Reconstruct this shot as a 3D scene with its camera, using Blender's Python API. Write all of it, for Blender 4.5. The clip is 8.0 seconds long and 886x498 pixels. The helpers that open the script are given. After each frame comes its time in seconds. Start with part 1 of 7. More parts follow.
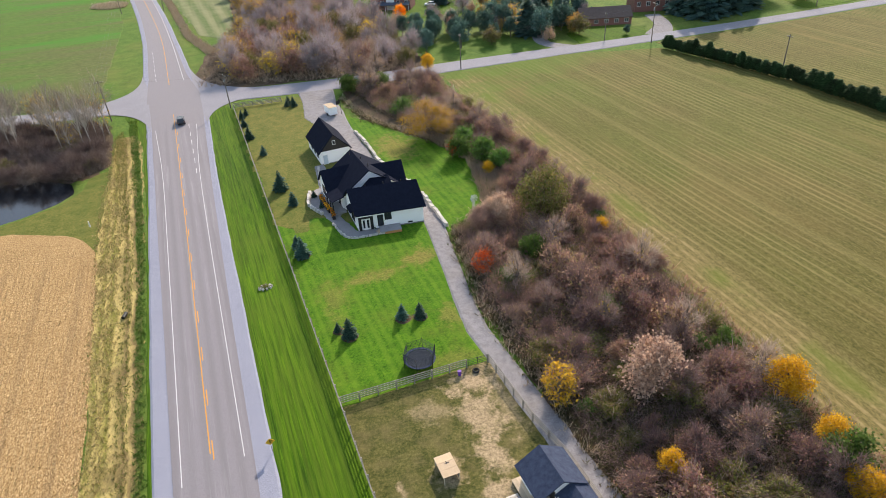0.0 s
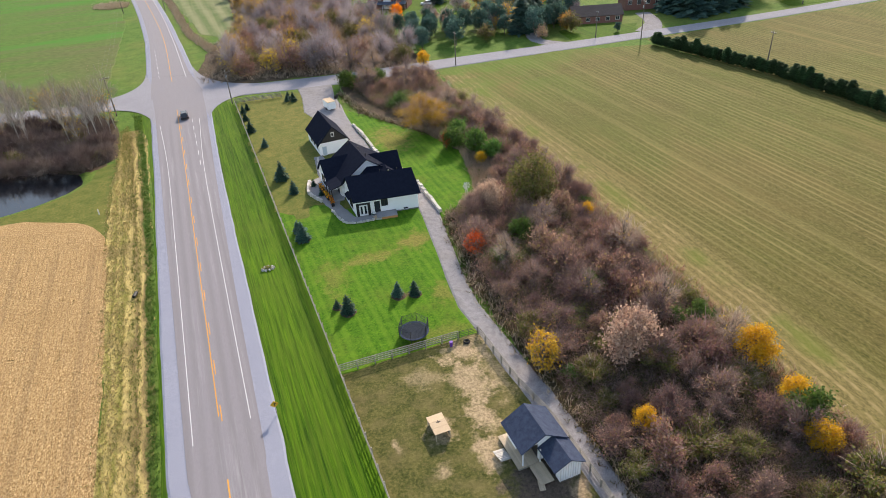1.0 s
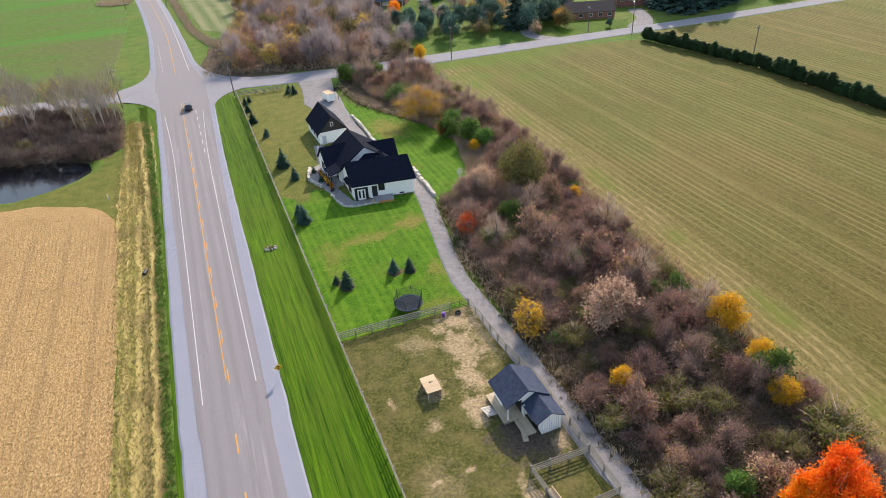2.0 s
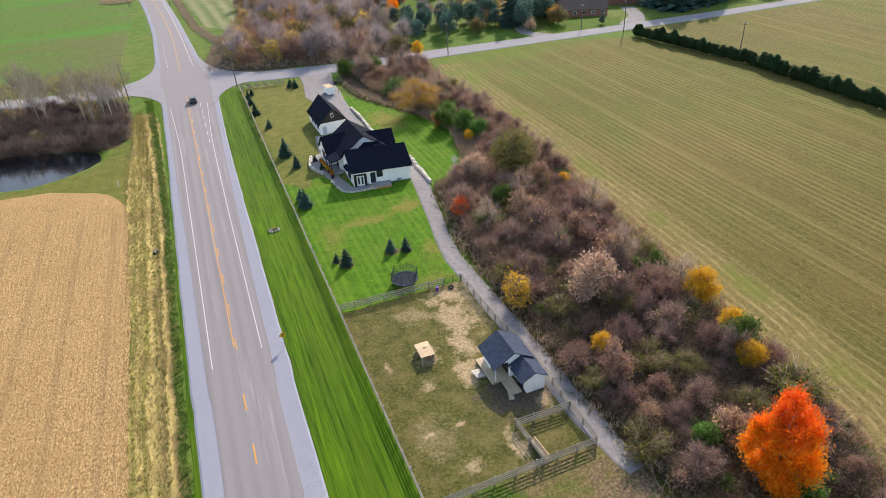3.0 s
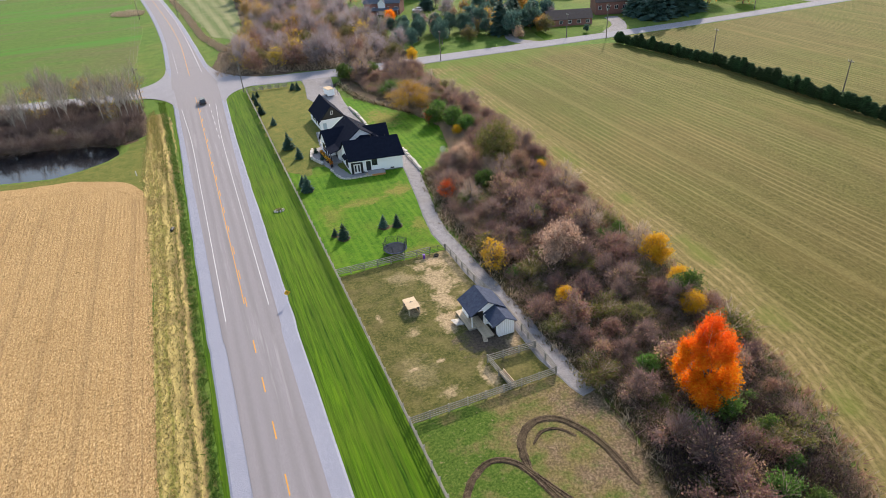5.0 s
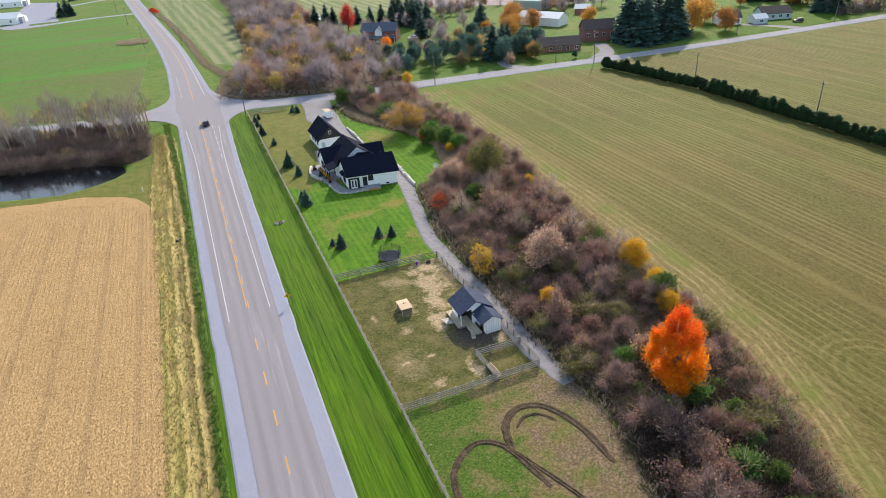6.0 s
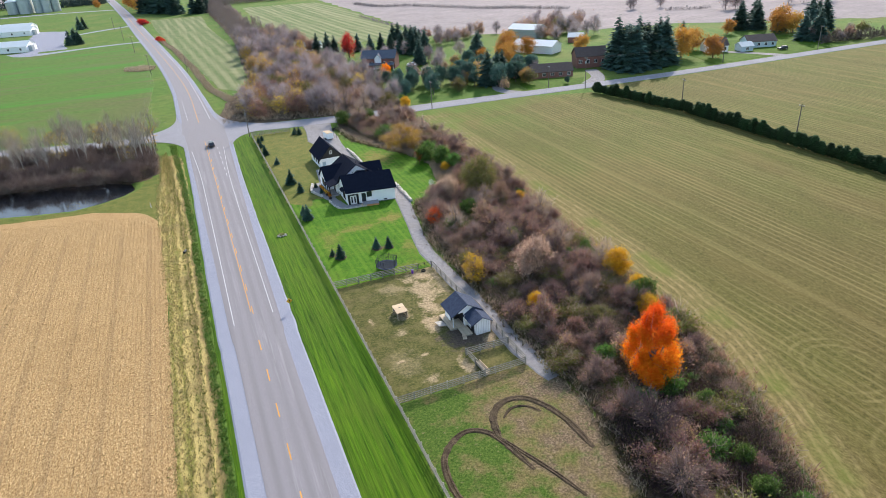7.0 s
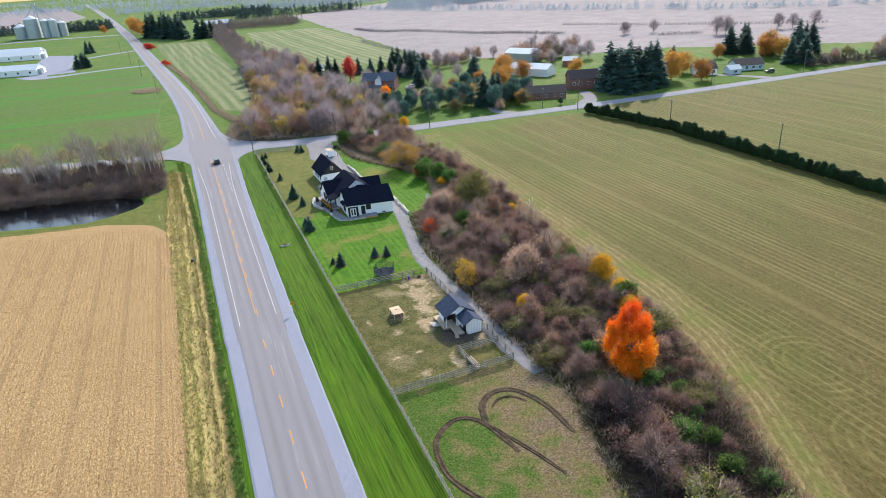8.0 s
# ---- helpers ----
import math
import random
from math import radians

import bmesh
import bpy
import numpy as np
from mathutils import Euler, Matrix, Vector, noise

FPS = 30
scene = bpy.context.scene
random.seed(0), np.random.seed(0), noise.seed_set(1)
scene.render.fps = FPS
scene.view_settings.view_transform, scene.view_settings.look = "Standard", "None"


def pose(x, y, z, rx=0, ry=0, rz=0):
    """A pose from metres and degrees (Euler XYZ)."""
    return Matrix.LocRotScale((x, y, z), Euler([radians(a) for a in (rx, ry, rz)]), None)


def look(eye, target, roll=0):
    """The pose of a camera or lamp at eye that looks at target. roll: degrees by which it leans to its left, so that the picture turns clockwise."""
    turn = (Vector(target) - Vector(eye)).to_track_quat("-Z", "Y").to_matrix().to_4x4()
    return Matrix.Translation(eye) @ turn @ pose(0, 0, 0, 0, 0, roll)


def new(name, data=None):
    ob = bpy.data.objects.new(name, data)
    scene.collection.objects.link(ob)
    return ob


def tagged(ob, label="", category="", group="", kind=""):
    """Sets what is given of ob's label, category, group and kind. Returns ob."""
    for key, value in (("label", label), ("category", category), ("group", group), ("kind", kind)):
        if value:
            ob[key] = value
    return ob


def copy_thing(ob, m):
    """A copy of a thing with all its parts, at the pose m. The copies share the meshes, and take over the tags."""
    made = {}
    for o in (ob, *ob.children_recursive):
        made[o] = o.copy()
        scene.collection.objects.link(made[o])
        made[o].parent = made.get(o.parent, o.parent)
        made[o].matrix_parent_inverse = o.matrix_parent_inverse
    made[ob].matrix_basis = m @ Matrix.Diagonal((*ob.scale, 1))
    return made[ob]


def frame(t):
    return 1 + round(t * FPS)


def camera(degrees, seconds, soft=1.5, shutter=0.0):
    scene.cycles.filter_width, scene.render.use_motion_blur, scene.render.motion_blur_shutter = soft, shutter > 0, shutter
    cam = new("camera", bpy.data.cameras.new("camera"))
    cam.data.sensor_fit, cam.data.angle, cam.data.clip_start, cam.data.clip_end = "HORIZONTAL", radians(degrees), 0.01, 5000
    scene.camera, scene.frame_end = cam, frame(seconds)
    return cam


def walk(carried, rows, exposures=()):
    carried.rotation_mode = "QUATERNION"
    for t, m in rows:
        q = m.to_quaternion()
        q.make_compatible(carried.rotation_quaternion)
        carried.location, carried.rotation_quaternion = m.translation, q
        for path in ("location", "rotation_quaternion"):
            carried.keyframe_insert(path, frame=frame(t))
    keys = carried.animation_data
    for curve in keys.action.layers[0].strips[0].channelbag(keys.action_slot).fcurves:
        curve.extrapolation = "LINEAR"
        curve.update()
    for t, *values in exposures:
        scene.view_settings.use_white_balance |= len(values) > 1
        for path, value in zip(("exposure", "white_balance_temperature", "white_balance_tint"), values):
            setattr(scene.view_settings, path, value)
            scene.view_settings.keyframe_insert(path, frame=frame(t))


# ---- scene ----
cam = camera(70.0, 8.0, soft=0.5)
PATH = [
    (0, (15.84, -8.93, 57.15), (16.413, -7.343, 56.076), -3.84),
    (0.5, (15.11, -11.94, 57.4), (15.681, -10.354, 56.325), -3.92),
    (1, (14.3, -15.06, 57.45), (14.879, -13.47, 56.377), -3.93),
    (1.5, (13.53, -18.28, 57.55), (14.109, -16.695, 56.477), -3.94),
    (3, (10.85, -28.24, 57.99), (11.433, -26.655, 56.918), -3.81),
    (3.5, (10.05, -31.75, 58.13), (10.631, -30.163, 57.058), -3.89),
    (4, (9.24, -35.33, 58.24), (9.829, -33.743, 57.168), -3.92),
    (4.5, (8.54, -38.93, 58.28), (9.125, -37.336, 57.222), -3.88),
    (6, (5.96, -49.83, 58.36), (6.579, -48.188, 57.4), -3.89),
    (6.5, (5.05, -53.33, 58.44), (5.681, -51.666, 57.519), -3.84),
    (7, (4.14, -56.92, 58.45), (4.78, -55.244, 57.564), -3.76),
    (7.5, (3.32, -60.51, 58.38), (3.964, -58.823, 57.521), -3.73),
    (8, (2.25, -64.4, 58.59), (2.904, -62.699, 57.77), -3.66),
]
walk(cam, [(t, look(eye, target, roll)) for t, eye, target, roll in PATH],
     [(0, 0.80, 6950, 15), (4.5, 0.80, 6950, 15), (8, 0.84, 6200, 11)])

from mathutils.geometry import tessellate_polygon

# ---- light ----
SUN_AZ = math.atan2(0.62, 0.78)          # clockwise from +y
SUN_EL = radians(31.5)
sun = new("sun", bpy.data.lights.new("sun", "SUN"))
sun.data.energy, sun.data.angle, sun.data.color = 3.0, radians(0.8), (1.0, 0.91, 0.80)
sun.matrix_world = look((0, 0, 100), (-math.sin(SUN_AZ) * 100, -math.cos(SUN_AZ) * 100, 100 - 100 * math.tan(SUN_EL)))
world = bpy.data.worlds.new("sky")
scene.world = world
world.use_nodes = True
wn = world.node_tree.nodes
sky = wn.new("ShaderNodeTexSky")
sky.sky_type, sky.sun_disc, sky.sun_elevation, sky.sun_rotation = "NISHITA", False, SUN_EL, SUN_AZ
sky.air_density, sky.dust_density = 1.3, 1.5
wn["Background"].inputs["Strength"].default_value = 0.15
world.node_tree.links.new(sky.outputs[0], wn["Background"].inputs["Color"])


# ---- materials ----
class Nodes:
    """A new material and short calls for its nodes."""

    def __init__(self, name, rough=0.9, spec=0.3):
        self.m = bpy.data.materials.new(name)
        self.m.use_nodes = True
        self.t = self.m.node_tree
        self.b = self.t.nodes["Principled BSDF"]
        self.b.inputs["Roughness"].default_value = rough
        self.b.inputs["Specular IOR Level"].default_value = spec

    def n(self, kind, **values):
        node = self.t.nodes.new("ShaderNode" + kind)
        for key, value in values.items():
            node.inputs[key].default_value = value
        return node

    def l(self, a, b):
        self.t.links.new(a, b)

    def pos(self, space="world"):
        if space == "world":
            return self.n("NewGeometry").outputs["Position"]
        return self.n("TexCoord").outputs["Object"]

    def noise(self, vec, scale, detail=4.0, rough=0.6, stretch=(1, 1, 1)):
        mp = self.n("Mapping")
        mp.inputs["Scale"].default_value = stretch
        self.l(vec, mp.inputs["Vector"])
        k = self.n("TexNoise", Scale=scale, Detail=detail, Roughness=rough)
        self.l(mp.outputs[0], k.inputs["Vector"])
        return k.outputs["Fac"]

    def ramp(self, fac, stops):
        r = self.n("ValToRGB")
        e = r.color_ramp.elements
        while len(e) < len(stops):
            e.new(0.5)
        for k, (p, c) in zip(e, stops):
            k.position, k.color = p, (*c, 1) if len(c) == 3 else c
        self.l(fac, r.inputs["Fac"])
        return r.outputs["Color"]

    def mask(self, fac, lo, hi):
        k = self.n("MapRange", **{"From Min": lo, "From Max": hi})
        self.l(fac, k.inputs["Value"])
        return k.outputs["Result"]

    def mix(self, fac, a, b, blend="MIX"):
        k = self.n("Mix")
        k.data_type, k.blend_type = "RGBA", blend
        for sock, val in ((k.inputs["Factor"], fac), (k.inputs[6], a), (k.inputs[7], b)):
            if isinstance(val, (int, float)):
                sock.default_value = val
            elif isinstance(val, tuple):
                sock.default_value = (*val, 1)
            else:
                self.l(val, sock)
        return k.outputs[2]

    def math(self, op, a, b=0.0):
        k = self.n("Math")
        k.operation = op
        for sock, val in ((k.inputs[0], a), (k.inputs[1], b)):
            if isinstance(val, (int, float)):
                sock.default_value = val
            else:
                self.l(val, sock)
        return k.outputs[0]

    def axis(self, vec, which):
        s = self.n("SeparateXYZ")
        self.l(vec, s.inputs[0])
        return s.outputs[which]

    def bump(self, fac, strength=0.4, distance=0.05):
        k = self.n("Bump", Strength=strength, Distance=distance)
        self.l(fac, k.inputs["Height"])
        self.l(k.outputs[0], self.b.inputs["Normal"])

    def done(self, colour):
        if isinstance(colour, tuple):
            self.b.inputs["Base Color"].default_value = (*colour, 1)
        else:
            self.l(colour, self.b.inputs["Base Color"])
        return self.m


def ground_mat(name, dark, mid, light, patch, patch_amount=0.35, big=0.06, fine=3.0, stripe=0.0, period=1.5, stripe_col=None, bump=0.6, wobble=0.6, along=(1, 1, 1), mottle=0.35, worn=(), slant=0.0):
    """Soil or turf: fine grain, broad patches and, where wanted, drill or mowing lines along y."""
    k = Nodes(name, 0.95, 0.15)
    p = k.pos()
    grain = k.noise(p, fine, 8, 0.75, along)
    col = k.ramp(grain, [(0.38, dark), (0.5, mid), (0.62, light)])
    broad = k.noise(p, big, 6, 0.62)
    col = k.mix(k.math("MULTIPLY", k.mask(broad, 0.62 - patch_amount * 0.5, 0.75), 0.85), col, patch)
    if stripe:
        x = k.math("ADD", k.axis(p, 0), k.math("MULTIPLY", k.axis(p, 1), slant))
        wob = k.math("MULTIPLY", k.noise(p, 0.03, 2), wobble)
        wave = k.math("SINE", k.math("MULTIPLY", k.math("ADD", x, wob), 2 * math.pi / period))
        lanes = k.noise(p, 1.0 / period, 3, 0.6, (1, 0.015, 1))
        both = k.math("ADD", k.math("MULTIPLY", wave, 0.25), k.math("MULTIPLY", k.mask(lanes, 0.35, 0.65), 0.75))
        col = k.mix(k.math("MULTIPLY", k.mask(both, 0.15, 0.85), stripe), col, stripe_col)
    col = k.mix(mottle, col, k.ramp(k.noise(p, fine * 0.17, 5, 0.7, along), [(0.36, dark), (0.64, light)]))
    for cx, cy, rx, ry, tone, amount in worn:
        # a worn or dried patch with a loose outline
        ex = k.math("MULTIPLY", k.math("SUBTRACT", k.axis(p, 0), cx), 1.0 / rx)
        ey = k.math("MULTIPLY", k.math("SUBTRACT", k.axis(p, 1), cy), 1.0 / ry)
        reach = k.math("SQRT", k.math("ADD", k.math("MULTIPLY", ex, ex), k.math("MULTIPLY", ey, ey)))
        reach = k.math("ADD", reach, k.math("MULTIPLY", k.math("SUBTRACT", k.noise(p, 0.5, 7, 0.7), 0.5), 4.0))
        bare = k.math("SUBTRACT", 1.0, k.mask(reach, 0.45, 1.25))
        shade = k.ramp(grain, [(0.38, tuple(c * 0.6 for c in tone)), (0.62, tuple(c * 1.3 for c in tone))])
        col = k.mix(k.math("MULTIPLY", bare, amount), col, shade)
    k.bump(grain, bump, 0.12)
    return k.done(col)


def plain_mat(name, a, b, scale=3.0, rough=0.7, bump=0.15, spec=0.4, metal=0.0, stretch=(1, 1, 1), vary=0.12):
    """Paint, timber, metal or stone: two noise scales, and a little difference from piece to piece."""
    k = Nodes(name, rough, spec)
    k.b.inputs["Metallic"].default_value = metal
    p = k.pos("object")
    fine = k.noise(p, scale * 6, 6, 0.7, stretch)
    broad = k.noise(p, scale * 0.5, 4, 0.6)
    col = k.mix(k.mask(k.math("ADD", k.math("MULTIPLY", fine, 0.6), k.math("MULTIPLY", broad, 0.4)), 0.35, 0.65), a, b)
    rnd = k.n("ObjectInfo").outputs["Random"]
    col = k.mix(k.math("MULTIPLY", rnd, vary), col, (0.02, 0.02, 0.02))
    if bump:
        k.bump(fine, bump, 0.03)
    return k.done(col)


def leaf_mat(name, cols, glow=0.35, rough=0.75, top=None, vary=0.55):
    """Leaves or twigs: each one its own shade, each plant a little different."""
    k = Nodes(name, rough, 0.25)
    geo = k.n("NewGeometry")
    rnd = geo.outputs["Random Per Island"]
    n = len(cols)
    col = k.ramp(rnd, [((i + 0.5) / n, c) for i, c in enumerate(cols)])
    if top:
        p = k.pos("object")
        high = k.mask(k.math("ADD", k.axis(p, 2), k.math("MULTIPLY", k.noise(p, 0.55, 4), 11.0)), top[1] + 1.0, top[1] + 5.0)
        col = k.mix(k.math("MULTIPLY", high, 0.7), col, top[0])
    info = k.n("ObjectInfo").outputs["Random"]
    hsv = k.n("HueSaturation", Saturation=1.0)
    k.l(k.math("ADD", k.math("MULTIPLY", info, vary * 0.055), 0.5 - vary * 0.0275), hsv.inputs["Hue"])
    k.l(k.math("ADD", k.math("MULTIPLY", info, vary), 1.0 - vary * 0.5), hsv.inputs["Value"])
    k.l(col, hsv.inputs["Color"])
    k.done(hsv.outputs[0])
    if glow:
        tr = k.n("BsdfTranslucent")
        k.l(hsv.outputs[0], tr.inputs["Color"])
        mx = k.n("MixShader", Fac=glow)
        out = k.t.nodes["Material Output"]
        k.l(k.b.outputs[0], mx.inputs[1])
        k.l(tr.outputs[0], mx.inputs[2])
        k.l(mx.outputs[0], out.inputs["Surface"])
    return k.m


def worn_turf_mat():
    """Overgrazed turf: green towards the roadside fence, bare tan soil along the track to the east."""
    k = Nodes("worn_patchy_turf", 0.95, 0.15)
    p = k.pos()
    grain = k.noise(p, 3.2, 9, 0.8)
    soil = k.ramp(grain, [(0.36, (0.06, 0.045, 0.026)), (0.5, (0.155, 0.11, 0.066)), (0.64, (0.32, 0.235, 0.15))])
    turf = k.ramp(grain, [(0.36, (0.022, 0.05, 0.006)), (0.5, (0.06, 0.115, 0.013)), (0.64, (0.13, 0.16, 0.035))])
    straw = k.ramp(grain, [(0.36, (0.075, 0.065, 0.02)), (0.64, (0.24, 0.19, 0.08))])
    along = k.math("ADD", k.axis(p, 0), k.math("MULTIPLY", k.axis(p, 1), -0.10))
    broad = k.noise(p, 0.16, 6, 0.65)
    lean = k.math("ADD", k.math("MULTIPLY", k.math("SUBTRACT", along, 32.5), 0.035), k.math("MULTIPLY", k.math("SUBTRACT", broad, 0.5), 2.6))
    col = k.mix(k.mask(lean, -0.22, 0.10), turf, straw)
    col = k.mix(k.mask(lean, 0.10, 0.42), col, soil)
    col = k.mix(k.math("MULTIPLY", k.mask(k.noise(p, 0.55, 6, 0.7), 0.52, 0.66), 0.6), col, turf)
    col = k.mix(k.math("MULTIPLY", k.mask(k.noise(p, 1.1, 6, 0.75), 0.60, 0.70), 0.7), col, (0.30, 0.215, 0.135))
    k.bump(grain, 0.8, 0.12)
    return k.done(col)


def hayfield_mat():
    """A cut hayfield: thin pale drill lines along y on olive-brown stubble, headland lines and turning arcs at the west edge."""
    k = Nodes("cut_hayfield", 0.95, 0.15)
    p = k.pos()
    x, y = k.axis(p, 0), k.axis(p, 1)
    grain = k.noise(p, 4.2, 8, 0.78, (1, 0.45, 1))
    col = k.ramp(grain, [(0.34, (0.048, 0.048, 0.010)), (0.5, (0.108, 0.100, 0.024)), (0.66, (0.205, 0.175, 0.060))])
    broad = k.noise(p, 0.022, 6, 0.6, (1, 0.45, 1))
    col = k.mix(k.math("MULTIPLY", k.mask(broad, 0.42, 0.60), 0.55), col, k.ramp(grain, [(0.36, (0.045, 0.068, 0.009)), (0.64, (0.125, 0.165, 0.022))]))
    col = k.mix(k.math("MULTIPLY", k.mask(k.noise(p, 0.09, 5, 0.65, (1, 0.25, 1)), 0.50, 0.66), 0.45), col, (0.175, 0.130, 0.042))

    # drier and browner towards the south
    dry = k.math("ADD", k.math("SUBTRACT", 1.0, k.mask(y, -30.0, 80.0)), k.math("MULTIPLY", k.math("SUBTRACT", k.noise(p, 0.03, 5), 0.5), 1.6))
    col = k.mix(k.math("MULTIPLY", k.mask(dry, 0.0, 1.0), 0.8), col, k.ramp(grain, [(0.36, (0.046, 0.033, 0.009)), (0.5, (0.100, 0.075, 0.022)), (0.64, (0.18, 0.135, 0.046))]))

    def lines(u, period, sharp):
        return k.mask(k.math("SINE", k.math("MULTIPLY", u, 2 * math.pi / period)), sharp, 1.0)

    wob = k.math("MULTIPLY", k.noise(p, 0.012, 2), 2.0)
    straw = (0.27, 0.215, 0.085)
    thin = k.math("MULTIPLY", lines(k.math("ADD", x, wob), 1.6, 0.2), k.mask(k.noise(p, 0.11, 6, 0.7, (1, 0.2, 1)), 0.40, 0.66))
    col = k.mix(k.math("MULTIPLY", thin, 0.6), col, straw)
    wide = k.math("MULTIPLY", lines(k.math("ADD", x, wob), 7.8, 0.55), k.mask(k.noise(p, 0.12, 4, 0.6, (1, 0.1, 1)), 0.40, 0.60))
    col = k.mix(k.math("MULTIPLY", wide, 0.22), col, straw)
    # the west edge bends, and the headland follows it
    south = k.math("SUBTRACT", 33.0, y)
    bend = k.math("MULTIPLY", k.math("MULTIPLY", k.mask(south, 0.0, 70.0), k.mask(south, 0.0, 70.0)), -19.0)
    edge = k.math("ADD", k.math("ADD", 71.5, k.math("MULTIPLY", y, 0.055)), bend)
    off = k.math("ADD", k.math("SUBTRACT", x, edge), k.math("MULTIPLY", k.noise(p, 0.09, 3), 2.0))
    head = k.math("SUBTRACT", 1.0, k.mask(off, 8.0, 12.0))
    col = k.mix(k.math("MULTIPLY", head, 0.55), col, k.ramp(grain, [(0.38, (0.13, 0.10, 0.037)), (0.62, (0.30, 0.23, 0.098))]))
    tracks = k.math("MULTIPLY", lines(off, 1.6, 0.2), k.mask(k.noise(p, 0.5, 4, 0.6), 0.36, 0.6))
    col = k.mix(k.math("MULTIPLY", k.math("MULTIPLY", head, tracks), 0.6), col, (0.36, 0.275, 0.125))
    lane = k.math("SUBTRACT", 1.0, k.mask(k.math("ABSOLUTE", k.math("SUBTRACT", off, 7.6)), 0.5, 3.0))
    col = k.mix(k.math("MULTIPLY", k.math("MULTIPLY", lane, 0.6), k.mask(k.noise(p, 0.09, 6), 0.46, 0.62)), col, (0.105, 0.145, 0.016))
    # where the machines turned
    for cx, cy, r0, r1, amount in ((82.0, -10.0, 3.0, 11.0, 0.38), (86.5, 90.0, 2.0, 7.0, 0.3), (77.0, -29.0, 3.0, 12.0, 0.3)):
        ex, ey = k.math("SUBTRACT", x, cx), k.math("SUBTRACT", y, cy)
        reach = k.math("SQRT", k.math("ADD", k.math("MULTIPLY", ex, ex), k.math("MULTIPLY", ey, ey)))
        ring = k.math("MULTIPLY", k.math("MULTIPLY", k.mask(reach, r0, r0 + 1.5), k.math("SUBTRACT", 1.0, k.mask(reach, r1 - 3.0, r1))), lines(reach, 1.7, 0.0))
        ring = k.math("MULTIPLY", ring, k.mask(k.noise(p, 0.16, 4), 0.42, 0.6))
        col = k.mix(k.math("MULTIPLY", ring, amount), col, straw)
    damp = k.math("MULTIPLY", k.mask(k.math("SUBTRACT", y, k.math("MULTIPLY", x, 0.45)), 75.0, 120.0), k.mask(k.noise(p, 0.06, 5), 0.42, 0.58))
    col = k.mix(k.math("MULTIPLY", damp, 0.75), col, (0.088, 0.165, 0.014))
    k.bump(grain, 0.6, 0.12)
    return k.done(col)


def wheat_mat():
    """Young wheat: bright green streaks along the rows, thin and brown towards the side road and the east edge."""
    k = Nodes("winter_wheat", 0.95, 0.15)
    p = k.pos()
    x, y = k.axis(p, 0), k.axis(p, 1)
    grain = k.noise(p, 1.4, 7, 0.75, (0.3, 1, 1))
    col = k.ramp(grain, [(0.36, (0.050, 0.105, 0.014)), (0.5, (0.078, 0.150, 0.022)), (0.64, (0.118, 0.19, 0.034))])
    streak = k.noise(p, 0.055, 5, 0.62, (0.16, 1, 1))
    col = k.mix(k.math("MULTIPLY", k.mask(streak, 0.50, 0.62), 0.8), col, (0.055, 0.20, 0.016))
    col = k.mix(k.math("MULTIPLY", k.mask(k.noise(p, 0.08, 5, 0.62, (0.2, 1, 1)), 0.50, 0.64), 0.6), col, (0.115, 0.115, 0.045))
    thin = k.math("ADD", k.math("MULTIPLY", k.math("SUBTRACT", 262.0, y), 0.012), k.math("MULTIPLY", k.math("ADD", x, 45.0), 0.012))
    thin = k.math("ADD", thin, k.math("MULTIPLY", k.math("SUBTRACT", k.noise(p, 0.05, 5, 0.6, (0.4, 1, 1)), 0.5), 2.0))
    col = k.mix(k.math("MULTIPLY", k.mask(thin, -0.1, 0.6), 0.7), col, k.ramp(grain, [(0.38, (0.085, 0.088, 0.03)), (0.62, (0.155, 0.148, 0.06))]))
    k.bump(grain, 0.5, 0.12)
    return k.done(col)


def verge_mat():
    """The ditch side by lanes: dry straw beside the field, brown weeds, a dark green ditch, a tan rim and fresh grass."""
    k = Nodes("dry_tall_grass", 0.95, 0.15)
    p = k.pos()
    grain = k.noise(p, 2.6, 9, 0.8, (1, 0.45, 1))
    u = k.math("ADD", k.axis(p, 0), k.math("MULTIPLY", k.mask(k.axis(p, 1), 85.0, 160.0), 1.6))
    u = k.math("ADD", u, k.math("MULTIPLY", k.math("SUBTRACT", k.noise(p, 0.3, 6, 0.7, (1, 0.3, 1)), 0.5), 4.2))
    straw, tan, brown, deep, fresh = (0.58, 0.45, 0.165), (0.44, 0.345, 0.125), (0.25, 0.18, 0.075), (0.075, 0.125, 0.02), (0.055, 0.125, 0.008)
    col = k.ramp(k.mask(u, -8.0, 0.8), [(0.0, straw), (0.10, (0.27, 0.25, 0.06)), (0.16, straw), (0.27, (0.24, 0.23, 0.05)), (0.34, straw), (0.44, tan), (0.52, brown), (0.58, straw), (0.66, brown), (0.72, deep), (0.82, deep), (0.85, tan), (0.89, fresh), (1.0, fresh)])
    col = k.mix(k.math("MULTIPLY", k.mask(k.noise(p, 0.4, 5, 0.65, (1, 0.35, 1)), 0.56, 0.68), 0.55), col, (0.14, 0.175, 0.026))
    col = k.mix(k.math("MULTIPLY", k.mask(k.noise(p, 0.14, 5), 0.50, 0.62), 0.6), col, (0.20, 0.145, 0.06))
    col = k.mix(0.8, col, k.ramp(grain, [(0.36, (0.2, 0.2, 0.2)), (0.47, (0.85, 0.85, 0.85)), (0.6, (1.0, 1.0, 1.0))]), "MULTIPLY")
    k.bump(grain, 0.9, 0.15)
    return k.done(col)


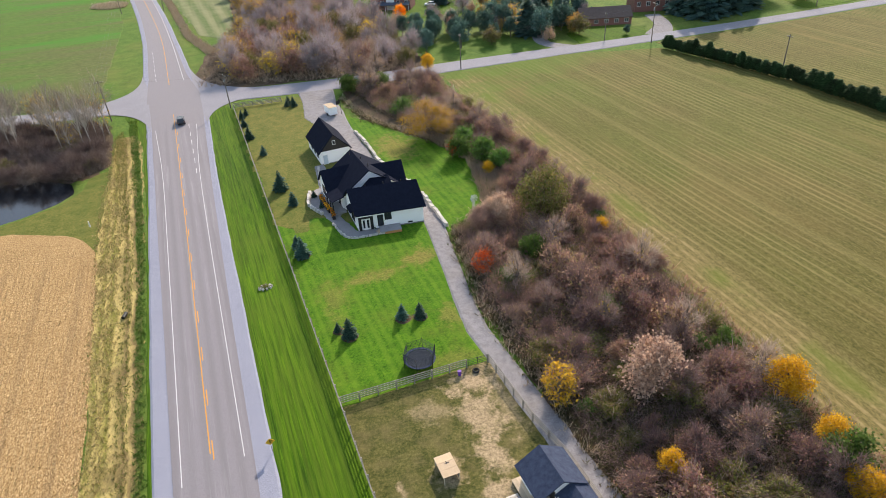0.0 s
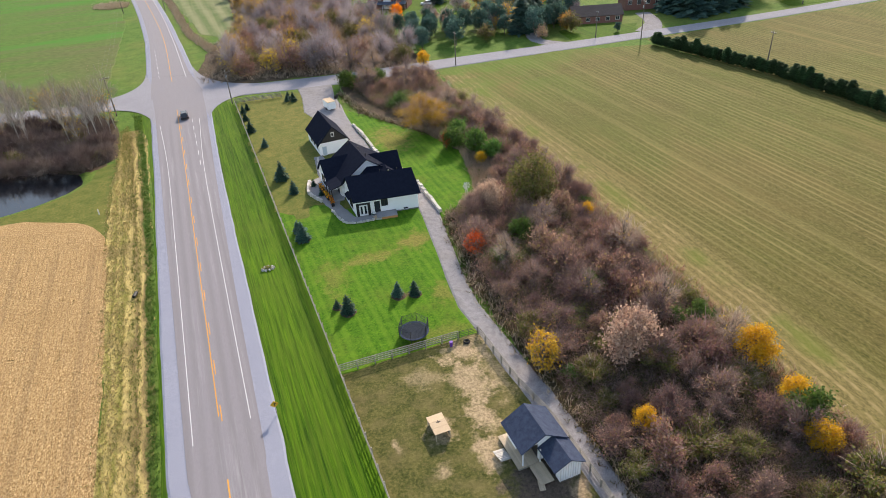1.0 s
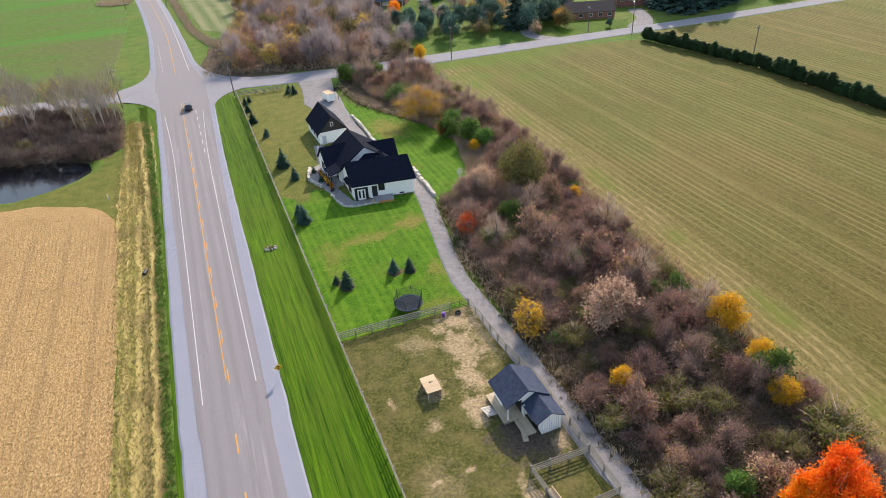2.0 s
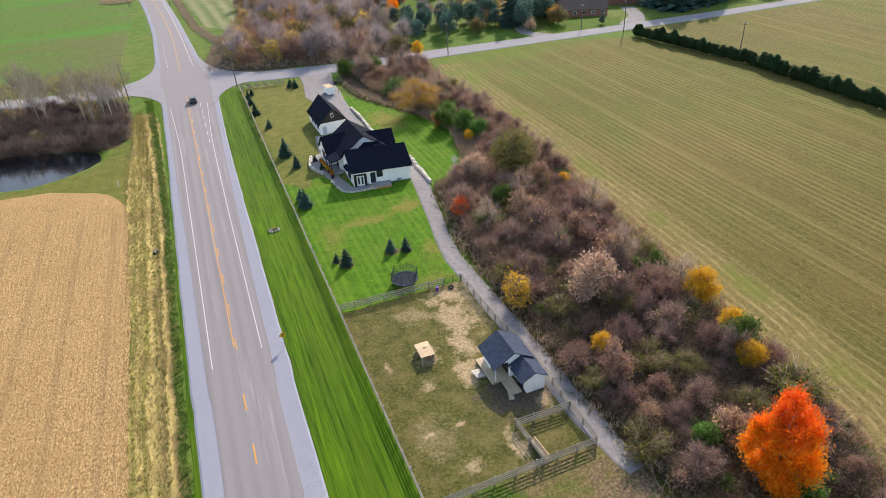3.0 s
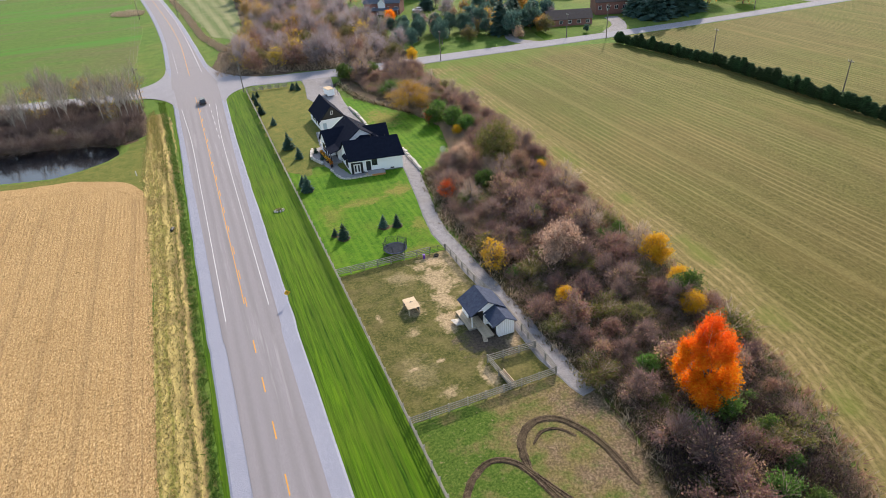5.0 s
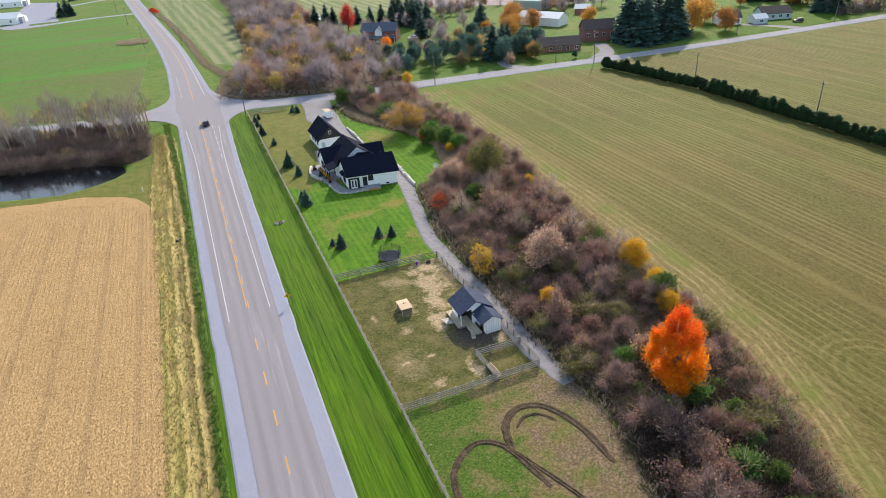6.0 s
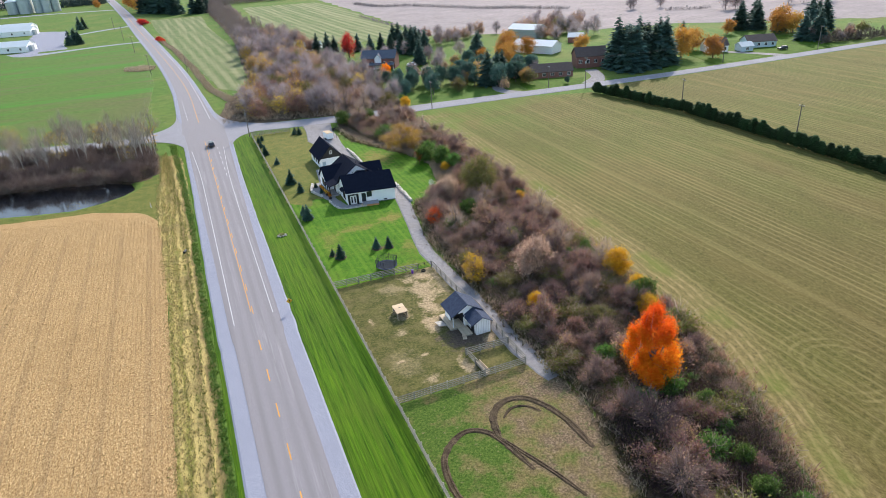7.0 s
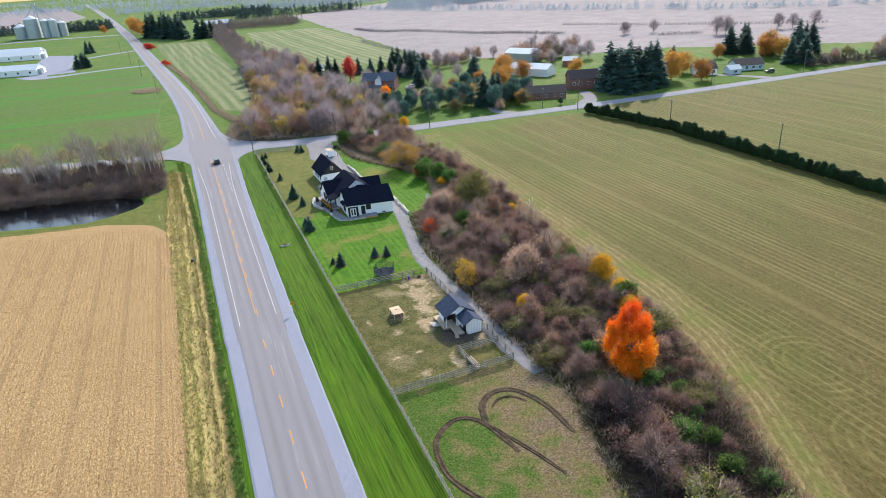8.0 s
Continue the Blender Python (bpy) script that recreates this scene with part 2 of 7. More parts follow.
def stubble_mat():
    """Corn stubble: pale straw in rows along y, darker soil between, and headland rows along the north edge."""
    k = Nodes("corn_stubble", 0.95, 0.15)
    p = k.pos()
    x, y = k.axis(p, 0), k.axis(p, 1)
    grain = k.noise(p, 4.6, 9, 0.8, (1, 0.5, 1))
    col = k.ramp(grain, [(0.36, (0.17, 0.098, 0.036)), (0.5, (0.385, 0.245, 0.105)), (0.64, (0.70, 0.50, 0.25))])
    head = k.mask(k.math("ADD", y, k.math("MULTIPLY", x, 0.30)), 95.0, 97.0)
    wob = k.math("MULTIPLY", k.noise(p, 0.02, 2), 0.5)
    rows = k.math("SINE", k.math("MULTIPLY", k.math("ADD", x, wob), 2 * math.pi / 0.76))
    across = k.math("SINE", k.math("MULTIPLY", k.math("ADD", y, k.math("MULTIPLY", x, 0.30)), 2 * math.pi / 0.76))
    both = k.math("ADD", k.math("MULTIPLY", rows, k.math("SUBTRACT", 1.0, head)), k.math("MULTIPLY", across, head))
    gap = k.math("MULTIPLY", k.mask(both, 0.0, 0.9), k.mask(k.noise(p, 0.9, 6, 0.75, (1, 0.3, 1)), 0.42, 0.64))
    col = k.mix(k.math("MULTIPLY", gap, 0.55), col, (0.215, 0.140, 0.07))
    pair = k.math("SINE", k.math("MULTIPLY", k.math("ADD", x, wob), 2 * math.pi / 6.1))
    col = k.mix(k.math("MULTIPLY", k.math("MULTIPLY", k.mask(pair, 0.75, 1.0), k.math("SUBTRACT", 1.0, head)), 0.3), col, (0.20, 0.13, 0.065))
    broad = k.noise(p, 0.07, 6, 0.65)
    col = k.mix(k.math("MULTIPLY", k.mask(broad, 0.50, 0.66), 0.35), col, (0.30, 0.185, 0.075))
    k.bump(grain, 0.9, 0.12)
    return k.done(col)


M = {}
M["grass"] = ground_mat("rough_grass", (0.03, 0.08, 0.008), (0.072, 0.155, 0.018), (0.14, 0.215, 0.035), (0.19, 0.175, 0.05), 0.34, 0.03, 1.5)
M["lawn"] = ground_mat("mown_verge", (0.010, 0.040, 0.001), (0.040, 0.112, 0.002), (0.10, 0.19, 0.005), (0.095, 0.135, 0.014), 0.3, 0.06, 3.4, 0.7, 0.95, (0.095, 0.150, 0.011), 0.7, 0.5, (1, 0.035, 1), 0.35)
DRY = (0.23, 0.185, 0.05)
M["yard"] = ground_mat("yard_lawn", (0.017, 0.070, 0.002), (0.046, 0.155, 0.004), (0.11, 0.225, 0.010), (0.17, 0.17, 0.03), 0.25, 0.10, 2.8, 0.75, 1.3, (0.115, 0.225, 0.014), 0.6, 1.5, worn=[(33.2, 72.9, 4.5, 1.6, DRY, 0.6), (42.0, 75.0, 3.0, 2.6, DRY, 0.75), (40.8, 58.5, 2.0, 2.5, DRY, 0.55), (52.5, 120.0, 4.5, 7.0, DRY, 0.7), (38.0, 50.0, 4.0, 1.8, DRY, 0.4), (26.0, 70.0, 2.0, 5.0, DRY, 0.4), (35.4, 60.4, 1.6, 0.7, (0.13, 0.09, 0.05), 0.9), (26.0, 60.6, 0.9, 0.9, (0.13, 0.09, 0.05), 0.8)])
M["dry_yard"] = ground_mat("dry_lawn", (0.06, 0.09, 0.014), (0.135, 0.14, 0.028), (0.24, 0.195, 0.055), (0.05, 0.115, 0.012), 0.5, 0.05, 2.5, 0.2, 1.2, (0.07, 0.12, 0.025))
SANDY = (0.42, 0.315, 0.19)
M["paddock"] = ground_mat("grazed_turf", (0.028, 0.040, 0.008), (0.078, 0.084, 0.018), (0.165, 0.145, 0.048), (0.20, 0.155, 0.07), 0.3, 0.3, 2.6, worn=[(38.6, 21.6, 4.4, 4.0, (0.105, 0.080, 0.060), 0.97), (36.2, 23.2, 2.6, 2.8, (0.095, 0.072, 0.055), 0.95), (30.0, 33.4, 1.7, 2.1, SANDY, 0.9), (38.2, 44.8, 3.4, 2.2, SANDY, 0.85), (36.6, 39.5, 2.2, 4.5, SANDY, 0.8), (35.6, 34.0, 1.6, 3.4, SANDY, 0.85), (34.0, 28.4, 1.4, 3.0, SANDY, 0.85), (40.3, 39.5, 1.6, 3.6, SANDY, 0.5), (28.5, 28.0, 1.0, 1.0, SANDY, 0.6), (34.4, 14.6, 1.0, 3.0, SANDY, 0.85), (25.6, 20.5, 0.7, 0.5, SANDY, 0.95), (28.4, 14.6, 1.5, 0.9, SANDY, 0.7), (29.6, 20.6, 0.6, 0.4, SANDY, 0.8), (33.8, 27.0, 1.5, 1.2, SANDY, 0.6), (24.6, 33.4, 0.5, 0.8, SANDY, 0.7), (40.6, 20.0, 1.2, 1.6, SANDY, 0.6), (31.5, 42.5, 2.4, 2.0, SANDY, 0.4), (26.0, 20.0, 2.6, 3.0, SANDY, 0.25)])
M["waste"] = worn_turf_mat()
M["stubble"] = stubble_mat()
M["hay"] = hayfield_mat()
M["greenfield"] = wheat_mat()
M["strip"] = ground_mat("striped_meadow", (0.07, 0.11, 0.035), (0.12, 0.16, 0.05), (0.19, 0.21, 0.10), (0.08, 0.15, 0.03), 0.4, 0.02, 0.8, 0.75, 6.0, (0.33, 0.31, 0.17), slant=0.06, wobble=2.0)
M["tanfield"] = ground_mat("far_stubble", (0.20, 0.17, 0.17), (0.29, 0.25, 0.25), (0.37, 0.315, 0.31), (0.20, 0.185, 0.19), 0.55, 0.008, 0.3, 0.5, 60.0, (0.23, 0.205, 0.21), slant=1.2, wobble=40.0)
M["dryverge"] = verge_mat()
M["forest_floor"] = ground_mat("leaf_litter", (0.035, 0.025, 0.017), (0.085, 0.06, 0.04), (0.17, 0.12, 0.075), (0.06, 0.065, 0.022), 0.3, 0.15, 3.0)
M["gravel"] = ground_mat("grey_gravel", (0.155, 0.163, 0.205), (0.258, 0.269, 0.327), (0.38, 0.395, 0.46), (0.235, 0.244, 0.297), 0.2, 0.1, 8.0, bump=0.3, mottle=0.08)
M["drive"] = ground_mat("driveway_gravel", (0.15, 0.145, 0.15), (0.245, 0.235, 0.24), (0.36, 0.345, 0.345), (0.21, 0.19, 0.17), 0.3, 0.2, 6.0, bump=0.4)


def asphalt_mat():
    k = Nodes("worn_asphalt", 0.8, 0.35)
    p = k.pos()
    grain = k.noise(p, 9.0, 8, 0.8)
    col = k.ramp(grain, [(0.34, (0.175, 0.162, 0.172)), (0.66, (0.262, 0.247, 0.260))])
    x = k.axis(p, 0)
    # wheel tracks run along the road
    wave = k.math("SINE", k.math("MULTIPLY", k.math("SUBTRACT", x, 1.85), 2 * math.pi / 1.75))
    lane = k.math("MULTIPLY", k.mask(wave, -0.6, 1.0), k.mask(k.noise(p, 0.4, 4, 0.6, (1, 0.05, 1)), 0.25, 0.75))
    south = k.math("SUBTRACT", 1.0, k.mask(k.axis(p, 1), 135.0, 175.0))
    col = k.mix(k.math("MULTIPLY", k.math("MULTIPLY", lane, south), 0.7), col, (0.15, 0.138, 0.142))
    streak = k.noise(p, 1.4, 5, 0.7, (1, 0.03, 1))
    col = k.mix(k.math("MULTIPLY", k.mask(streak, 0.56, 0.8), south), col, (0.31, 0.297, 0.305))
    k.bump(grain, 0.15, 0.02)
    return k.done(col)


M["asphalt"] = asphalt_mat()
M["chip_seal"] = ground_mat("chip_sealed_surface", (0.20, 0.20, 0.22), (0.27, 0.268, 0.29), (0.35, 0.345, 0.37), (0.235, 0.23, 0.25), 0.3, 0.12, 6.0, bump=0.2, mottle=0.12)
M["rut"] = ground_mat("churned_soil", (0.020, 0.014, 0.009), (0.056, 0.039, 0.025), (0.15, 0.108, 0.067), (0.06, 0.05, 0.022), 0.4, 0.5, 4.0)
M["yellow_paint"] = plain_mat("yellow_road_paint", (0.74, 0.33, 0.02), (0.62, 0.30, 0.05), 1.0, 0.7)
M["white_paint"] = plain_mat("white_road_paint", (0.68, 0.68, 0.68), (0.46, 0.45, 0.45), 1.0, 0.7)
M["siding"] = plain_mat("white_siding", (0.92, 0.93, 0.94), (0.87, 0.885, 0.90), 1.0, 0.55, 0.05, vary=0.0)
M["shingle"] = plain_mat("black_shingles", (0.008, 0.011, 0.021), (0.015, 0.019, 0.034), 3.0, 0.9, 0.3, 0.03, vary=0.0)
M["grey_shingle"] = plain_mat("grey_blue_shingles", (0.022, 0.032, 0.06), (0.065, 0.085, 0.135), 4.0, 0.88, 0.5, 0.15, vary=0.0)
M["slate"] = plain_mat("slate_grey_shingles", (0.07, 0.085, 0.115), (0.11, 0.13, 0.165), 2.0, 0.85, 0.2, vary=0.1)
M["brown_roof"] = plain_mat("brown_shingles", (0.07, 0.05, 0.045), (0.11, 0.085, 0.075), 2.0, 0.85, 0.2, vary=0.1)
M["black"] = plain_mat("black_trim", (0.012, 0.012, 0.014), (0.02, 0.02, 0.022), 2.0, 0.5, 0.0)
M["trim"] = plain_mat("white_trim", (0.8, 0.8, 0.8), (0.74, 0.74, 0.74), 2.0, 0.5, 0.0)
M["glass"] = plain_mat("dark_window_glass", (0.02, 0.025, 0.03), (0.03, 0.035, 0.045), 0.5, 0.06, 0.0, 0.6)
M["wood_grey"] = plain_mat("weathered_fence_timber", (0.25, 0.23, 0.195), (0.39, 0.36, 0.31), 1.5, 0.85, 0.2, stretch=(1, 1, 0.2), vary=0.3)
M["wood_new"] = plain_mat("pale_new_timber", (0.55, 0.40, 0.24), (0.68, 0.52, 0.34), 1.5, 0.75, 0.15, vary=0.25)
M["deck"] = plain_mat("deck_boards", (0.52, 0.41, 0.28), (0.66, 0.54, 0.39), 1.5, 0.8, 0.15, vary=0.25)
M["cedar"] = plain_mat("orange_cedar", (0.45, 0.20, 0.075), (0.56, 0.28, 0.11), 1.5, 0.7, 0.1)
M["stone"] = plain_mat("pale_limestone", (0.50, 0.47, 0.43), (0.68, 0.65, 0.60), 1.2, 0.9, 0.5, vary=0.3)
M["paving"] = plain_mat("grey_flagstone", (0.27, 0.26, 0.26), (0.36, 0.35, 0.35), 1.2, 0.85, 0.2, vary=0.3)
M["metal"] = plain_mat("galvanised_steel", (0.34, 0.40, 0.45), (0.44, 0.50, 0.55), 0.6, 0.45, 0.05, 0.5, 0.6)
M["barn_roof"] = plain_mat("pale_metal_roof", (0.62, 0.67, 0.68), (0.72, 0.76, 0.77), 0.3, 0.5, 0.05)
M["brick"] = plain_mat("red_brick", (0.20, 0.085, 0.07), (0.28, 0.13, 0.11), 2.0, 0.85, 0.2)
M["pole"] = plain_mat("old_pole_timber", (0.13, 0.11, 0.095), (0.22, 0.19, 0.165), 1.0, 0.9, 0.2)
M["bark"] = plain_mat("grey_bark", (0.10, 0.085, 0.075), (0.18, 0.16, 0.14), 2.0, 0.95, 0.4)
M["pale_bark"] = plain_mat("pale_aspen_bark", (0.34, 0.31, 0.27), (0.50, 0.47, 0.42), 2.0, 0.9, 0.3)
M["wire"] = plain_mat("cable", (0.05, 0.05, 0.05), (0.12, 0.12, 0.12), 1.0, 0.5, 0.0)
M["net"] = plain_mat("black_net", (0.03, 0.036, 0.045), (0.055, 0.065, 0.08), 4.0, 0.9, 0.0, 0.05)
M["car_paint"] = plain_mat("dark_car_paint", (0.02, 0.022, 0.026), (0.035, 0.037, 0.042), 1.0, 0.25, 0.0, 0.6, vary=0.0)
M["rubber"] = plain_mat("black_rubber", (0.015, 0.015, 0.015), (0.03, 0.03, 0.03), 2.0, 0.85, 0.1)
M["sign_yellow"] = plain_mat("yellow_sign_sheet", (0.72, 0.42, 0.02), (0.68, 0.38, 0.02), 1.0, 0.45, 0.0)
M["purple"] = plain_mat("purple_plastic", (0.16, 0.05, 0.42), (0.13, 0.04, 0.36), 1.0, 0.4, 0.0)
M["blue_house"] = plain_mat("pale_blue_siding", (0.42, 0.52, 0.60), (0.50, 0.60, 0.66), 1.0, 0.6, 0.05)
M["orange_flower"] = leaf_mat("orange_flowers", [(0.75, 0.28, 0.02), (0.8, 0.45, 0.03), (0.55, 0.12, 0.02), (0.06, 0.12, 0.02)], 0.1)

TW = [(0.27, 0.20, 0.17), (0.40, 0.30, 0.26), (0.56, 0.45, 0.38), (0.34, 0.23, 0.195), (0.17, 0.125, 0.105)]
L = {
    "twig": leaf_mat("bare_twigs", TW, 0.3, 0.9),
    # bare twigs at about half tone: the pond bank's back-lit shade in the colour
    "dark_twig": leaf_mat("shade_dark_twigs", [(0.119, 0.085, 0.076), (0.204, 0.153, 0.128), (0.272, 0.212, 0.178), (0.153, 0.102, 0.093)], 0.15, 0.9),
    "plum": leaf_mat("plum_brown_leaves", [(0.299, 0.158, 0.133), (0.431, 0.234, 0.185), (0.551, 0.340, 0.249), (0.359, 0.257, 0.104)]),
    "olive": leaf_mat("olive_leaves", [(0.116, 0.138, 0.032), (0.201, 0.212, 0.053), (0.297, 0.265, 0.079), (0.148, 0.169, 0.043), (0.285, 0.201, 0.106)]),
    "green": leaf_mat("green_leaves", [(0.063, 0.133, 0.025), (0.119, 0.231, 0.039), (0.182, 0.308, 0.059), (0.098, 0.154, 0.039)]),
    "yellow": leaf_mat("yellow_leaves", [(0.66, 0.36, 0.015), (0.80, 0.48, 0.02), (0.88, 0.58, 0.04), (0.55, 0.32, 0.03)], 0.35, vary=0.12),
    "gold": leaf_mat("dull_gold_leaves", [(0.55, 0.34, 0.04), (0.72, 0.45, 0.045), (0.82, 0.54, 0.05), (0.36, 0.28, 0.05)], 0.4),
    "orange": leaf_mat("orange_maple_leaves", [(0.82, 0.22, 0.008), (0.90, 0.30, 0.010), (0.92, 0.38, 0.014), (0.85, 0.17, 0.010), (0.92, 0.47, 0.022)], 0.5, 0.75, ((0.84, 0.09, 0.015), 12.3), vary=0.0),
    "red": leaf_mat("red_leaves", [(0.713, 0.046, 0.023), (0.897, 0.092, 0.034), (0.851, 0.161, 0.046), (0.517, 0.046, 0.029)], 0.3),
    "rust": leaf_mat("rust_orange_leaves", [(0.50, 0.24, 0.05), (0.60, 0.30, 0.06), (0.42, 0.20, 0.06), (0.62, 0.36, 0.06)], 0.35, vary=0.4),
    "beige": leaf_mat("beige_pink_leaves", [(0.442, 0.286, 0.208), (0.598, 0.403, 0.299), (0.702, 0.494, 0.364), (0.468, 0.325, 0.247)]),
    "spruce": leaf_mat("spruce_needles", [(0.025, 0.068, 0.046), (0.048, 0.116, 0.075), (0.078, 0.162, 0.102), (0.037, 0.093, 0.068)], 0.2),
    "cedar": leaf_mat("cedar_sprays", [(0.030, 0.065, 0.022), (0.043, 0.090, 0.030), (0.056, 0.110, 0.037)], 0.2, 0.9),
    # spruce needles made paler and bluer: haze over the far conifers, put in the colour
    "hazed_spruce": leaf_mat("haze_lifted_needles", [(0.051, 0.109, 0.090), (0.080, 0.160, 0.123), (0.123, 0.210, 0.160), (0.072, 0.138, 0.116)], 0.3, 0.85),
    "straw": leaf_mat("dry_grass_blades", [(0.48, 0.38, 0.17), (0.62, 0.50, 0.25), (0.36, 0.30, 0.12), (0.22, 0.24, 0.06)], 0.35),
    "weed": leaf_mat("weedy_blades", [(0.11, 0.17, 0.03), (0.24, 0.26, 0.06), (0.46, 0.37, 0.15), (0.28, 0.21, 0.11), (0.15, 0.21, 0.035)], 0.4),
    "ditch": leaf_mat("ditch_blades", [(0.05, 0.10, 0.015), (0.09, 0.15, 0.025), (0.16, 0.19, 0.04), (0.06, 0.12, 0.018)], 0.4),
    "bramble": leaf_mat("bramble_leaves", [(0.045, 0.055, 0.016), (0.09, 0.085, 0.03), (0.13, 0.085, 0.05), (0.055, 0.085, 0.018), (0.20, 0.15, 0.07)], 0.35),
    # plum twigs coloured very dark to give the dense shade in the south scrub
    "shade_twig": leaf_mat("shade_dark_plum_brush", [(0.047, 0.029, 0.029), (0.085, 0.053, 0.053), (0.128, 0.084, 0.081), (0.064, 0.040, 0.043)], 0.15, 0.9),
    "corn": leaf_mat("corn_straw", [(0.54, 0.39, 0.18), (0.68, 0.51, 0.26), (0.42, 0.29, 0.12), (0.30, 0.205, 0.085)], 0.1),
    "scrub_twig": leaf_mat("dark_plum_twigs", [(0.149, 0.093, 0.089), (0.253, 0.165, 0.158), (0.401, 0.285, 0.261), (0.194, 0.128, 0.126), (0.296, 0.226, 0.158)], 0.25, 0.9),
    "grey_twig": leaf_mat("grey_bare_twigs", [(0.258, 0.220, 0.231), (0.393, 0.340, 0.350), (0.544, 0.484, 0.494), (0.302, 0.242, 0.247)], 0.25, 0.9),
    "pale_twig": leaf_mat("pale_aspen_twigs", [(0.187, 0.156, 0.129), (0.250, 0.215, 0.179), (0.312, 0.273, 0.234)], 0.2, 0.9),
    "reed": leaf_mat("tan_dead_stalks", [(0.34, 0.26, 0.18), (0.44, 0.34, 0.24), (0.27, 0.20, 0.15), (0.48, 0.38, 0.28)], 0.15),
}


def water_mat():
    k = Nodes("pond_water", 0.05, 0.5)
    p = k.pos()
    k.bump(k.noise(p, 1.2, 3), 0.04, 0.05)
    return k.done(k.ramp(k.noise(p, 0.2, 3), [(0.3, (0.010, 0.012, 0.016)), (0.7, (0.016, 0.018, 0.022))]))


M["water"] = water_mat()


# ---- mesh tools ----
class Geo:
    """Gathers plain geometry for one mesh."""

    def __init__(self):
        self.v, self.f, self.mi = [], [], []

    def add(self, verts, faces, mi=0):
        o = len(self.v)
        self.v += [tuple(p) for p in verts]
        self.f += [tuple(i + o for i in q) for q in faces]
        self.mi += [mi] * len(faces)
        return self

    def box(self, c, s, rz=0.0, mi=0, taper=1.0):
        x, y, z = (a / 2 for a in s)
        co, si = math.cos(rz), math.sin(rz)
        vs = []
        for dz, k in ((-z, 1.0), (z, taper)):
            for dx, dy in ((-x, -y), (x, -y), (x, y), (-x, y)):
                dx, dy = dx * k, dy * k
                vs.append((c[0] + dx * co - dy * si, c[1] + dx * si + dy * co, c[2] + dz))
        return self.add(vs, [(3, 2, 1, 0), (4, 5, 6, 7), (0, 1, 5, 4), (1, 2, 6, 5), (2, 3, 7, 6), (3, 0, 4, 7)], mi)

    def tube(self, a, b, ra, rb, n=6, mi=0, cap=True):
        a, b = Vector(a), Vector(b)
        d = (b - a).normalized()
        u = d.orthogonal().normalized()
        w = d.cross(u)
        vs = []
        for p, r in ((a, ra), (b, rb)):
            for i in range(n):
                t = 2 * math.pi * i / n
                vs.append(p + (u * math.cos(t) + w * math.sin(t)) * r)
        fs = [(i, (i + 1) % n, n + (i + 1) % n, n + i) for i in range(n)]
        if cap:
            fs += [tuple(range(n - 1, -1, -1)), tuple(range(n, 2 * n))]
        return self.add(vs, fs, mi)

    def prism(self, pts, z0, z1, mi=0):
        n = len(pts)
        vs = [(x, y, z0) for x, y in pts] + [(x, y, z1) for x, y in pts]
        fs = [(i, (i + 1) % n, n + (i + 1) % n, n + i) for i in range(n)]
        return self.add(vs, fs + [tuple(range(n - 1, -1, -1)), tuple(range(n, 2 * n))], mi)

    def slab(self, quad, thick, mi=0):
        """A sheet with thickness below it."""
        q = [Vector(p) for p in quad]
        nrm = (q[1] - q[0]).cross(q[-1] - q[0]).normalized()
        if nrm.z < 0:
            q.reverse()
            nrm = -nrm
        n = len(q)
        low = [p - nrm * thick for p in q]
        fs = [tuple(range(n)), tuple(range(2 * n - 1, n - 1, -1))]
        fs += [(i, n + i, n + (i + 1) % n, (i + 1) % n) for i in range(n)]
        return self.add(q + low, fs, mi)

    def mesh(self, name, *mats):
        me = bpy.data.meshes.new(name)
        me.from_pydata(self.v, [], self.f)
        for m in mats:
            me.materials.append(m)
        if len(mats) > 1:
            me.polygons.foreach_set("material_index", self.mi)
        me.update()
        return me


def part(name, geo, mat, parent=None, label="", at=None):
    """Links geometry as one mesh, under a thing if one is given."""
    me = geo if isinstance(geo, bpy.types.Mesh) else geo.mesh(name, *(mat if isinstance(mat, tuple) else (mat,)))
    ob = new(name, me)
    if parent:
        ob.parent = parent
    if at is not None:
        ob.matrix_basis = at
    if label:
        ob["label"] = label
    return ob


def empty(name, m, label, category, group=""):
    ob = new(name)
    ob.matrix_basis = m
    return tagged(ob, label, category, group)


def quads_mesh(name, corners, mat):
    """A mesh of loose quads from an array (n, 4, 3)."""
    n = len(corners)
    me = bpy.data.meshes.new(name)
    me.vertices.add(4 * n)
    me.vertices.foreach_set("co", np.asarray(corners, dtype=np.float32).ravel())
    me.loops.add(4 * n)
    me.loops.foreach_set("vertex_index", np.arange(4 * n, dtype=np.int32))
    me.polygons.add(n)
    me.polygons.foreach_set("loop_start", np.arange(0, 4 * n, 4, dtype=np.int32))
    me.materials.append(mat)
    me.update(calc_edges=True)
    me.validate()
    return me


def rough_line(pts, step, amount, rng, closed=True):
    """The outline with points every step metres, shifted at random."""
    out = []
    n = len(pts)
    for i in range(n if closed else n - 1):
        a, b = Vector(pts[i]), Vector(pts[(i + 1) % n])
        k = max(1, min(120, int((b - a).length / step)))
        for j in range(k):
            p = a.lerp(b, j / k)
            out.append((p.x + rng.uniform(-amount, amount), p.y + rng.uniform(-amount, amount)))
    if not closed:
        out.append(tuple(pts[-1]))
    return out


